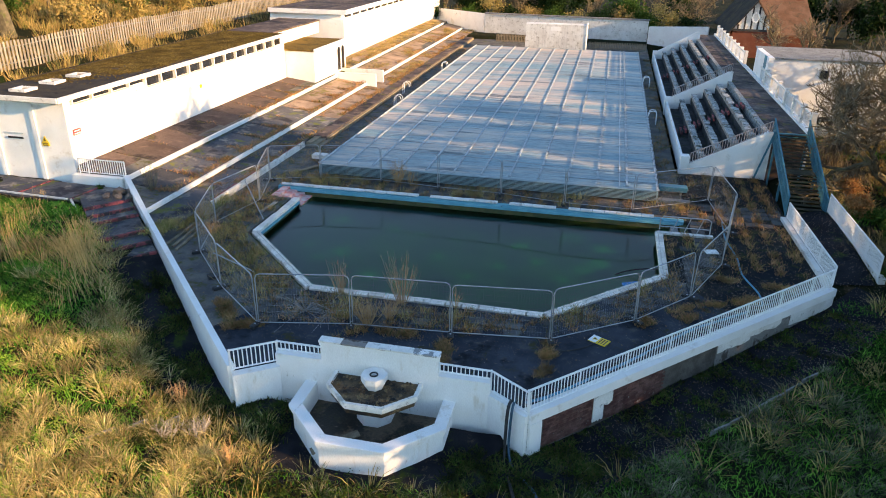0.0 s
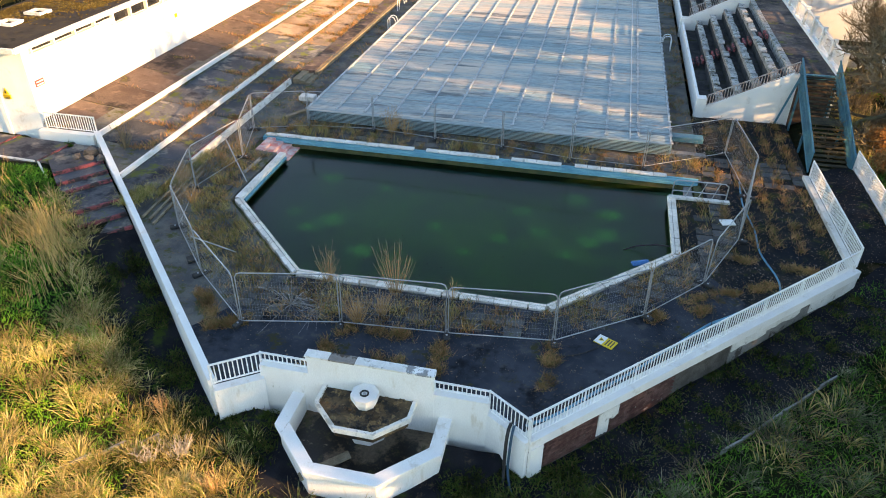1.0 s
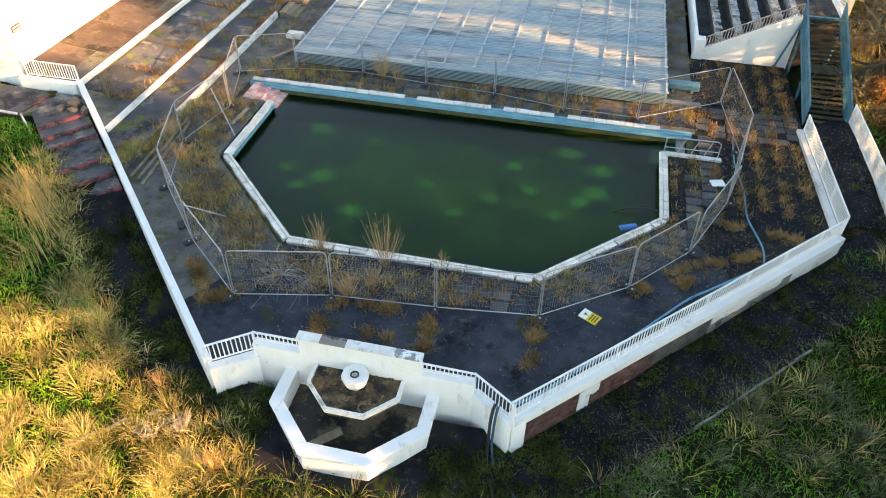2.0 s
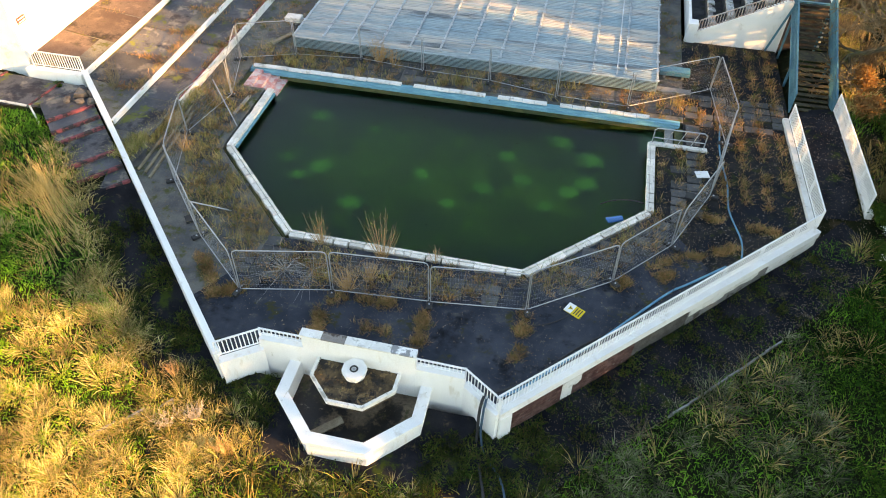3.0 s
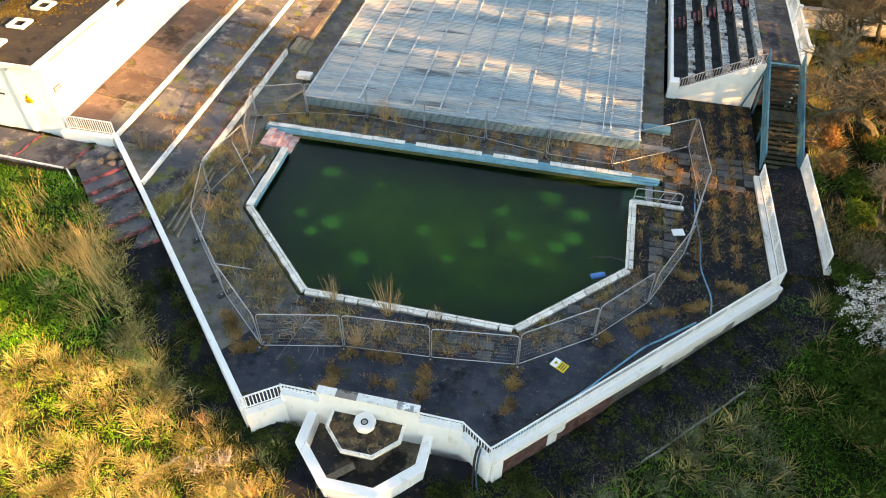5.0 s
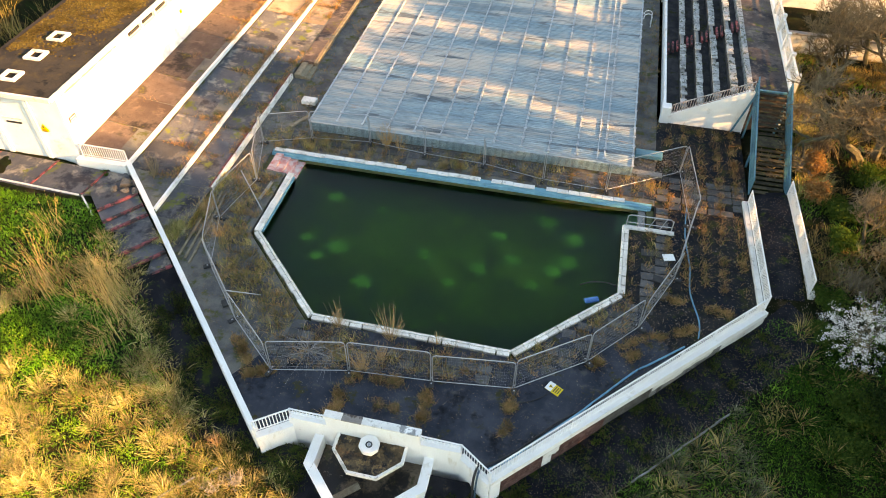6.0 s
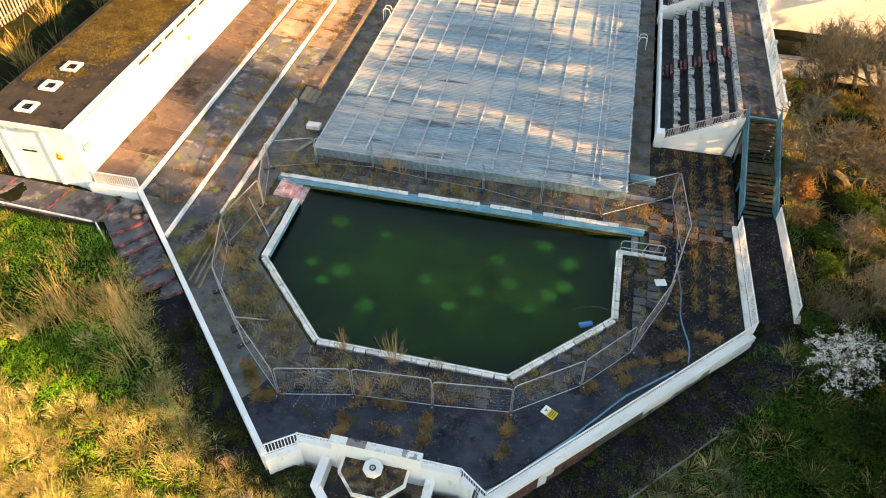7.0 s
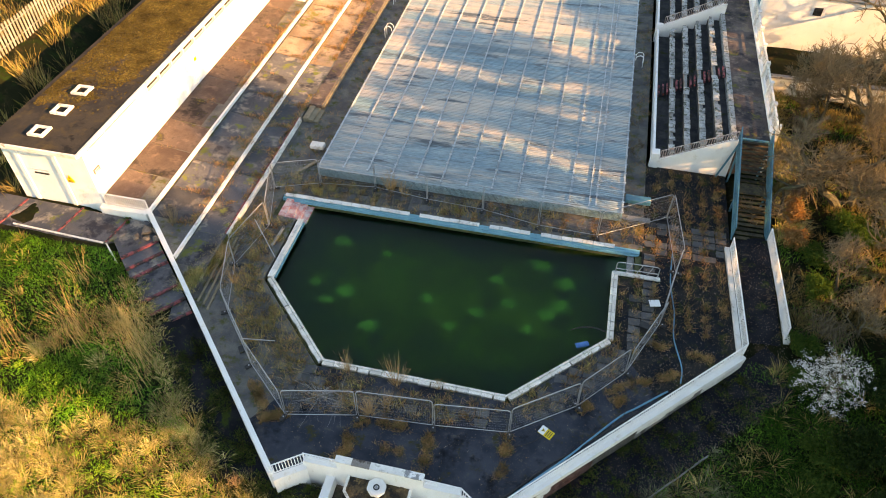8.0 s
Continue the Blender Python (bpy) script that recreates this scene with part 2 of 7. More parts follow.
    hose=surface("blue_hose", (0.0425, 0.23, 0.357), (0.0595, 0.289, 0.425), 40, 3, 0.45, 0.0),
    yellow=surface("sign_yellow", (0.75, 0.48, 0.02), (0.80, 0.54, 0.03), 40, 3, 0.5, 0.0, grain=0.05),
    sign_white=surface("sign_white", (0.80, 0.80, 0.78), (0.84, 0.84, 0.82), 40, 3, 0.5, 0.0, grain=0.04),
    sign_red=surface("sign_red", (0.55, 0.04, 0.05), (0.6, 0.05, 0.06), 40, 3, 0.5, 0.0, grain=0.05),
    ink=surface("sign_ink", (0.02, 0.02, 0.025), (0.03, 0.03, 0.03), 40, 3, 0.6, 0.0),
    silt=surface("bowl_silt", (0.0382, 0.0221, 0.0102), (0.128, 0.0765, 0.034), 10, 2.2, 0.55, 0.9, [((0.0085, 0.00765, 0.00765), 1.8, 0.53, 0.06), ((0.255, 0.153, 0.068), 3.0, 0.57, 0.05), ((0.0765, 0.0765, 0.0255), 3.0, 0.64, 0.05), ((0.51, 0.468, 0.408), 14.0, 0.70, 0.03)]),
    tiles=surface("clay_roof_tiles", (0.143, 0.075, 0.045), (0.188, 0.105, 0.0675), 30, 1.0, 0.9, 0.3, [((0.075, 0.06, 0.0375), 1.4, 0.62, 0.08)]),
    red_wall=surface("red_brick_wall", (0.13, 0.045, 0.03), (0.16, 0.065, 0.045), 20, 1.0, 0.9, 0.3),
    bark=surface("bark", (0.065, 0.056, 0.038), (0.14, 0.12, 0.08), 20, 2.0, 0.95, 0.5, [((0.085, 0.0935, 0.034), 1.5, 0.62, 0.08)]),
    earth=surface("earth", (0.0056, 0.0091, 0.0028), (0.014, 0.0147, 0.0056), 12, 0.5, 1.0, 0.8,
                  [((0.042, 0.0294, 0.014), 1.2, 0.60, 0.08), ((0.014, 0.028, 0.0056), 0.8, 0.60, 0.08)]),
    grass_dry=blades("dry_grass", [(0.62, 0.47, 0.21), (0.8, 0.65, 0.33), (0.16, 0.12, 0.04), (0.68, 0.53, 0.25), (0.2, 0.32, 0.05), (0.45, 0.33, 0.13)], patch=(0.8, 0.4, 1.4)),
    grass_green=blades("green_grass", [(0.0312, 0.138, 0.0125), (0.1, 0.338, 0.0312), (0.213, 0.413, 0.0625), (0.05, 0.2, 0.0175), (0.0875, 0.288, 0.0275)], patch=(0.9, 0.5, 1.4)),
    grass_grey=blades("grey_grass", [(0.09, 0.15, 0.0525), (0.24, 0.27, 0.15), (0.375, 0.33, 0.232), (0.0375, 0.09, 0.0225), (0.165, 0.203, 0.0975)], patch=(1.2, 0.3, 1.25)),
    grass_olive=blades("olive_grass", [(0.34, 0.23, 0.08), (0.56, 0.39, 0.16), (0.15, 0.2, 0.045), (0.64, 0.45, 0.2), (0.24, 0.16, 0.06)], patch=(0.8, 0.5, 1.35)),
    weed=blades("deck_weeds", [(0.50, 0.25, 0.12), (0.15, 0.19, 0.06), (0.40, 0.18, 0.085), (0.62, 0.38, 0.21), (0.46, 0.22, 0.10), (0.12, 0.16, 0.045)], patch=(1.0, 0.5, 1.3)),
    moss_green=blades("path_moss", [(0.0263, 0.06, 0.009), (0.0675, 0.112, 0.0225), (0.128, 0.135, 0.0375), (0.0375, 0.0825, 0.015), (0.15, 0.112, 0.045)], patch=(1.2, 0.3, 1.3)),
    leaf_brown=blades("dead_brown_leaves", [(0.3, 0.2, 0.075), (0.42, 0.29, 0.12), (0.17, 0.115, 0.045), (0.32, 0.28, 0.1), (0.1, 0.08, 0.035)], patch=(0.6, 0.5, 1.4)),
    leaf_dark=blades("evergreen_leaves", [(0.0064, 0.016, 0.0048), (0.016, 0.04, 0.0096), (0.04, 0.072, 0.016), (0.0096, 0.024, 0.008)]),
    leaf_ivy=blades("ivy_leaves", [(0.02, 0.056, 0.0096), (0.04, 0.096, 0.016), (0.088, 0.136, 0.024), (0.024, 0.064, 0.012)]),
    leaf_rust=blades("dead_bracken", [(0.39, 0.182, 0.065), (0.286, 0.13, 0.052), (0.468, 0.26, 0.104), (0.208, 0.13, 0.052)]),
    leaf_gold=blades("dead_golden_leaves", [(0.442, 0.312, 0.117), (0.338, 0.26, 0.078), (0.546, 0.39, 0.156), (0.208, 0.221, 0.065)]),
    litter=blades("leaf_litter", [(0.16, 0.096, 0.056), (0.24, 0.176, 0.128), (0.096, 0.064, 0.04), (0.272, 0.24, 0.216)], trans=0.0),
    blossom=blades("white_blossom", [(0.75, 0.74, 0.72), (0.62, 0.62, 0.58), (0.80, 0.78, 0.78)], trans=0.15),
    twig=blades("twigs", [(0.12, 0.092, 0.064), (0.184, 0.144, 0.092), (0.232, 0.18, 0.116), (0.096, 0.08, 0.052)], trans=0.0),
)


def water_material():
    """Murky water: a sharp mirror above, a blurred view of the bottom below."""
    m = bpy.data.materials.new("pool_water")
    m.use_nodes = True
    n, l = m.node_tree.nodes, m.node_tree.links
    n.remove(n["Principled BSDF"])
    g = n.new("ShaderNodeNewGeometry")
    t = n.new("ShaderNodeTexNoise")
    t.inputs["Scale"].default_value, t.inputs["Detail"].default_value = 2.5, 3.0
    l.new(g.outputs["Position"], t.inputs["Vector"])
    u = n.new("ShaderNodeBump")
    u.inputs["Strength"].default_value, u.inputs["Distance"].default_value = 0.03, 0.01
    l.new(t.outputs["Fac"], u.inputs["Height"])
    below = n.new("ShaderNodeBsdfRefraction")
    below.inputs["Color"].default_value, below.inputs["Roughness"].default_value, below.inputs["IOR"].default_value = (0.30, 0.70, 0.46, 1), 0.34, 1.33
    above = n.new("ShaderNodeBsdfGlossy")
    above.inputs["Roughness"].default_value = 0.015
    l.new(u.outputs[0], above.inputs["Normal"])
    f = n.new("ShaderNodeFresnel")
    f.inputs["IOR"].default_value = 1.35
    x = n.new("ShaderNodeMixShader")
    l.new(f.outputs[0], x.inputs[0])
    l.new(below.outputs[0], x.inputs[1])
    l.new(above.outputs[0], x.inputs[2])
    l.new(x.outputs[0], n["Material Output"].inputs["Surface"])
    return m


M["moss_tuft"] = blades("moss_cushions", [(0.065, 0.043, 0.010), (0.10, 0.068, 0.016), (0.035, 0.025, 0.009), (0.08, 0.065, 0.015), (0.15, 0.11, 0.04)], trans=0.0, patch=(0.9, 0.5, 1.25))
M["water"] = water_material()
M["pool_floor"] = surface("pool_floor", (0.0355, 0.0835, 0.0622), (0.0497, 0.0995, 0.0586), 6, 0.35, 1.0, 0.3, [((0.178, 0.151, 0.0266), 0.6, 0.53, 0.07), ((0.023, 0.0551, 0.0497), 0.35, 0.60, 0.10), ((0.0888, 0.196, 0.0355), 1.2, 0.60, 0.05)])
M["algae"] = surface("algae", (0.44, 0.88, 0.215), (0.352, 0.782, 0.176), 5, 1.0, 1.0, 0.3)
M["algae_thin"] = surface("thin_algae", (0.40, 0.35, 0.055), (0.26, 0.33, 0.056), 5, 0.6, 1.0, 0.3, [((0.144, 0.136, 0.032), 0.5, 0.55, 0.1)])
M["basin_mud"] = surface("basin_mud", (0.104, 0.072, 0.048), (0.176, 0.128, 0.088), 14, 0.8, 0.35, 0.5, [((0.0096, 0.0088, 0.0096), 0.55, 0.48, 0.05), ((0.208, 0.176, 0.144), 3.0, 0.66, 0.05), ((0.048, 0.048, 0.016), 2.0, 0.62, 0.06)])
M["drum_blue"] = surface("drum_blue", (0.01, 0.17, 0.43), (0.018, 0.21, 0.50), 40, 3, 0.4, 0.0)
M["hose_dark"] = surface("dark_blue_hose", (0.02, 0.06, 0.10), (0.03, 0.09, 0.14), 40, 3, 0.5, 0.0)
M["pale_steel"] = surface("dull_palisade_steel", (0.18, 0.162, 0.14), (0.252, 0.23, 0.198), 20, 1.0, 0.7, 0.1, [((0.18, 0.126, 0.072), 2.5, 0.62, 0.06)], rand=0.2)
M["pool_side"] = surface("pool_side", (0.054, 0.0674, 0.036), (0.108, 0.104, 0.0496), 12, 1.5, 0.9, 0.3)


# ---- building helpers ----
def finish(name, bm, material, smooth=False):
    bmesh.ops.recalc_face_normals(bm, faces=bm.faces)
    me = bpy.data.meshes.new(name)
    bm.to_mesh(me)
    bm.free()
    me.materials.append(M[material])
    if smooth:
        for p in me.polygons:
            p.use_smooth = True
    return me


def part(name, bm, material, parent, label="", smooth=False):
    ob = new(name, finish(name, bm, material, smooth))
    ob.parent = parent
    return tagged(ob, label)


def piece(name, me, parent, m):
    ob = new(name, me)
    ob.parent, ob.matrix_basis = parent, m
    return ob


def setting(name, bm, material, label="", category="", smooth=False):
    return tagged(new(name, finish(name, bm, material, smooth)), label, category, "", "structure")


def thing(name, label, category, group="", at=(0, 0, 0), turn=0.0):
    ob = new(name)
    ob.empty_display_size = 0.3
    ob.matrix_basis = pose(*at, 0, 0, turn)
    return tagged(ob, label, category, group)


def quadbox(bm, c):
    v = [bm.verts.new(p) for p in c]
    for f in ((3, 2, 1, 0), (4, 5, 6, 7), (0, 1, 5, 4), (1, 2, 6, 5), (2, 3, 7, 6), (3, 0, 4, 7)):
        bm.faces.new([v[i] for i in f])


def box(bm, x0, x1, y0, y1, z0, z1, m=None):
    c = [Vector(p) for p in ((x0, y0, z0), (x1, y0, z0), (x1, y1, z0), (x0, y1, z0), (x0, y0, z1), (x1, y0, z1), (x1, y1, z1), (x0, y1, z1))]
    quadbox(bm, [m @ p for p in c] if m else c)
    return bm


def bar(bm, a, b, w, h, up=(0, 0, 1)):
    """A square bar from a to b, w wide and h high about its line."""
    a, b = Vector(a), Vector(b)
    d = (b - a).normalized()
    s = d.cross(Vector(up))
    s = s.normalized() if s.length > 1e-4 else Vector((1, 0, 0))
    t = s.cross(d).normalized()
    s, t = s * w / 2, t * h / 2
    quadbox(bm, [a - s - t, a + s - t, b + s - t, b - s - t, a - s + t, a + s + t, b + s + t, b - s + t])
    return bm


def wall(bm, a, b, thick, z0, z1, side=0.0, z1b=None, z0b=None):
    """An upright wall over the line a to b; side: -1 the right of it, 1 the left, 0 astride."""
    a, b = Vector(a[:2]), Vector(b[:2])
    d = (b - a).normalized()
    nrm = Vector((-d.y, d.x))
    lo, hi = nrm * thick * (side - 1) / 2, nrm * thick * (side + 1) / 2
    z1b = z1 if z1b is None else z1b
    z0b = z0 if z0b is None else z0b
    q = [a + lo, b + lo, b + hi, a + hi]
    quadbox(bm, [(*q[0], z0), (*q[1], z0b), (*q[2], z0b), (*q[3], z0), (*q[0], z1), (*q[1], z1b), (*q[2], z1b), (*q[3], z1)])
    return bm


def prism(bm, pts, z0, z1):
    lo = [bm.verts.new((x, y, z0)) for x, y in pts]
    hi = [bm.verts.new((x, y, z1)) for x, y in pts]
    k = len(pts)
    bm.faces.new(lo[::-1])
    bm.faces.new(hi)
    for i in range(k):
        bm.faces.new([lo[i], lo[(i + 1) % k], hi[(i + 1) % k], hi[i]])
    return bm


def tube(bm, pts, r, n=6, r2=None, closed=False):
    pts = [Vector(p) for p in pts]
    r2 = r if r2 is None else r2
    rings = []
    ref = Vector((0.3, 0.2, 1)).normalized()
    for i, p in enumerate(pts):
        a = pts[i - 1] if i or closed else p
        b = pts[(i + 1) % len(pts)] if i < len(pts) - 1 or closed else p
        d = (b - a).normalized()
        s = d.cross(ref)
        if s.length < 0.05:
            s = d.cross(Vector((1, 0, 0)))
        s.normalize()
        t = d.cross(s)
        rr = r + (r2 - r) * i / max(1, len(pts) - 1)
        rings.append([bm.verts.new(p + rr * (math.cos(2 * math.pi * k / n) * s + math.sin(2 * math.pi * k / n) * t)) for k in range(n)])
    for i in range(len(rings) - (0 if closed else 1)):
        a, b = rings[i], rings[(i + 1) % len(rings)]
        for k in range(n):
            bm.faces.new([a[k], a[(k + 1) % n], b[(k + 1) % n], b[k]])
    if not closed:
        bm.faces.new(rings[0][::-1])
        bm.faces.new(rings[-1])
    return bm


def lerp(a, b, t):
    return a + (b - a) * t


def smooth(lo, hi, x):
    t = min(1.0, max(0.0, (x - lo) / (hi - lo)))
    return t * t * (3 - 2 * t)


def inside(pts, x, y):
    hit = False
    for i in range(len(pts)):
        (x0, y0), (x1, y1) = pts[i - 1], pts[i]
        if (y0 > y) != (y1 > y) and x < (x1 - x0) * (y - y0) / (y1 - y0) + x0:
            hit = not hit
    return hit


# ---- plan ----
CX = -5.95                                     # the pool's long axis runs along y at this x
P0, P1, P2, P3 = (-10.6, 16.9), (-9.4, 17.75), (-2.45, 17.75), (-1.2, 16.9)
P4, P5 = (9.7, 27.9), (9.4, 35.4)              # the right-hand corner of the deck, and where its parapet meets the stairs
L1, L2 = (-20.5, 27.1), (-23.2, 29.8)          # where the terrace kerbs meet the left-hand wall
BX, BY = -26.1, 29.8                           # the near corner of the changing block
KERB1, KERB2, EDGE = -23.2, -20.5, -18.65
T1, T2, T3 = 1.2, 0.72, 0.3                    # heights of the three terraces above the deck
POOL = [(-15.04, 27.64), (-10.48, 23.08), (-1.35, 23.05), (3.05, 27.5), (3.05, 32.25), (4.2, 32.25), (4.2, 33.85), (-16.6, 33.85), (-16.6, 32.35), (-15.04, 32.35)]
COVER = (-15.45, 3.2, 36.3, 85.5)              # the boarded-over main pool: x0, x1, y0, y1


def ground_z(x, y):
    z = -1.15
    z += 1.9 * smooth(-9, -23, x)
    z += 0.5 * smooth(0, 11, x)
    z += 0.85 * smooth(26, 34, y) * smooth(8.5, 11, x)
    z -= 0.3 * math.exp(-((x - CX) ** 2 / 18 + (y - 15) ** 2 / 9))
    if x < -28:
        z += (3.6 * smooth(-31, -37, x) + 0.22 * min(30.0, max(0.0, -37 - x))) * smooth(30, 37, y)
    z += 0.12 * noise.noise((x * 0.35, y * 0.35, 0)) + 0.05 * noise.noise((x * 1.3, y * 1.3, 5))
    left = -((x - P0[0]) + (y - P0[1])) * 0.7071
    if x < -9 and y < 31 and left > -0.5:
        z -= 0.35 * smooth(2.5, 1.9, left) * smooth(-9, -12.5, x)
    right = ((x - P3[0]) - (y - P3[1])) * 0.7071
    if x > -2.5 and y < 30 and -0.6 < right < 3.5:
        z -= 0.28 * smooth(3.0, 1.8, right) * smooth(12, 6, x)
    if y > 90:
        z = lerp(z, 0.3, smooth(90, 100, y))
    return z


def path_gap(x, y):
    """How far outside the old path that runs round the foot of the deck a place lies; negative upon it."""
    left = -((x - P0[0]) + (y - P0[1])) / math.sqrt(2)
    right = ((x - P3[0]) - (y - P3[1])) / math.sqrt(2)
    return max(left - 2.15, right - 2.5, 14.5 - y)


FOOT = [(-10.4, 17.5), (-1.4, 17.5), (9.1, 28.2), (9.0, 41), (9.0, 96), (-26.6, 96), (-26.6, 30.6), (-23.4, 30.4), (-20.8, 27.8)]


def ground():
    xs = list(np.concatenate([np.array([-2500, -900, -400, -200, -120, -90, -75, -64]), np.arange(-56, -38, 1.5), np.arange(-38, 18, 0.4), np.arange(18, 40, 1.2), np.array([45, 60, 80, 120, 200, 400, 900, 2500])]))
    ys = list(np.concatenate([np.array([-2500, -900, -300, -100, -40, -15, -5]), np.arange(0, 8, 1.5), np.arange(8, 46, 0.4), np.arange(46, 110, 2.0), np.array([115, 125, 140, 170, 220, 320, 600, 1200, 2500])]))
    verts, faces = [], []
    for y in ys:
        for x in xs:
            verts.append((x, y, -3.4 if inside(FOOT, x, y) else ground_z(x, y)))
    w = len(xs)
    for j in range(len(ys) - 1):
        for i in range(w - 1):
            a = j * w + i
            faces.append((a, a + 1, a + w + 1, a + w))
    me = bpy.data.meshes.new("ground")
    me.from_pydata(verts, [], faces)
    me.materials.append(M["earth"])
    for p in me.polygons:
        p.use_smooth = True
    tagged(new("ground", me), "rough grassed ground falling towards the fountain", "ground", "", "structure")


ground()


def sheet(name, a, b, c, d, nu, nv, lift, material, label, category):
    """A sheet over the ground between four corners."""
    bm = bmesh.new()
    rows = []
    for j in range(nv + 1):
        row = []
        for i in range(nu + 1):
            u, v = i / nu, j / nv
            x = lerp(lerp(a[0], b[0], u), lerp(d[0], c[0], u), v)
            y = lerp(lerp(a[1], b[1], u), lerp(d[1], c[1], u), v)
            row.append(bm.verts.new((x, y, ground_z(x, y) + lift)))
        rows.append(row)
    for j in range(nv):
        for i in range(nu):
            bm.faces.new([rows[j][i], rows[j][i + 1], rows[j + 1][i + 1], rows[j + 1][i]])
    return setting(name, bm, material, label, category, True)


R2 = 1 / math.sqrt(2)
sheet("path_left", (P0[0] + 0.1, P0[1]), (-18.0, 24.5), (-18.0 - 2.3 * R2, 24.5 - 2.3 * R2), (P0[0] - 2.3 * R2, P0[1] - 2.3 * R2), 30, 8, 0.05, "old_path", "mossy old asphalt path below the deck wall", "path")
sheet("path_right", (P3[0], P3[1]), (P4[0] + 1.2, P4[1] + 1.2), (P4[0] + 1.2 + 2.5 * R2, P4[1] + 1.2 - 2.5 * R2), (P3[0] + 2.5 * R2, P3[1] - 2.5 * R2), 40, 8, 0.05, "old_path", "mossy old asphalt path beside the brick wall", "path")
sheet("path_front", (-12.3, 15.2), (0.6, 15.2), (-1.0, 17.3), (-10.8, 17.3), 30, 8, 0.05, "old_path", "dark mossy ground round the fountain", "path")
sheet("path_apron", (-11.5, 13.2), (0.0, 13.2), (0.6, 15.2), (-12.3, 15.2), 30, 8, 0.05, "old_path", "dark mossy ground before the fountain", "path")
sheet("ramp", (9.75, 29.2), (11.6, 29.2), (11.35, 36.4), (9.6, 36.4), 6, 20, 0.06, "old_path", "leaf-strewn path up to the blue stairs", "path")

# the deck slab, with the pool's basin cut out: four fields round it
DECK_Z0 = -0.45


def deck():
    floor = thing("deck_floor", "asphalt and soil deck round the pool", "floor")
    floor["kind"] = "structure"
    bm = bmesh.new()
    prism(bm, [P0, P1, P2, P3, (1.0, 19.1), (-1.35, 22.7), (-10.55, 22.7), (-12.75, 19.05)], DECK_Z0, 0.0)
    prism(bm, [(1.0, 19.1), (5.9, 24.06), (3.4, 27.35), (-1.2, 22.7), (-1.35, 22.7)], DECK_Z0, 0.0)
    part("asphalt_field", bm, "asphalt", floor)
    bm = bmesh.new()
    prism(bm, [(-12.75, 19.05), (-10.55, 22.7), (-10.7, 22.7), (-15.45, 27.45), (-17.8, 24.3)], DECK_Z0, -0.004)
    part("soil_field", bm, "soil", floor)
    # right-hand field: a darker copy of the deck soil colours
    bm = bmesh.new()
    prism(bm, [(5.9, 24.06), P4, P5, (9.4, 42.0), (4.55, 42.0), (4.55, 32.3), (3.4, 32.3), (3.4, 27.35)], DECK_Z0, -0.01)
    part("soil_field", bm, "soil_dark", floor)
    bm = bmesh.new()
    prism(bm, [(-17.8, 24.3), (-15.45, 27.45), (-15.45, 32.3), (-16.95, 32.3), (-16.95, 34.15), (4.55, 34.15), (4.55, 37.4), (-15.6, 37.4), (-15.6, 96), (-18.65, 96), (-18.65, 25.2)], DECK_Z0, -0.012)
    prism(bm, [(3.3, 37.4), (4.55, 37.4), (4.55, 96), (3.3, 96)], DECK_Z0, -0.014)
    prism(bm, [(-15.6, 85.6), (3.3, 85.6), (3.3, 96), (-15.6, 96)], DECK_Z0, -0.016)
    part("soil_field", bm, "soil", floor)
    return floor


DECK = deck()


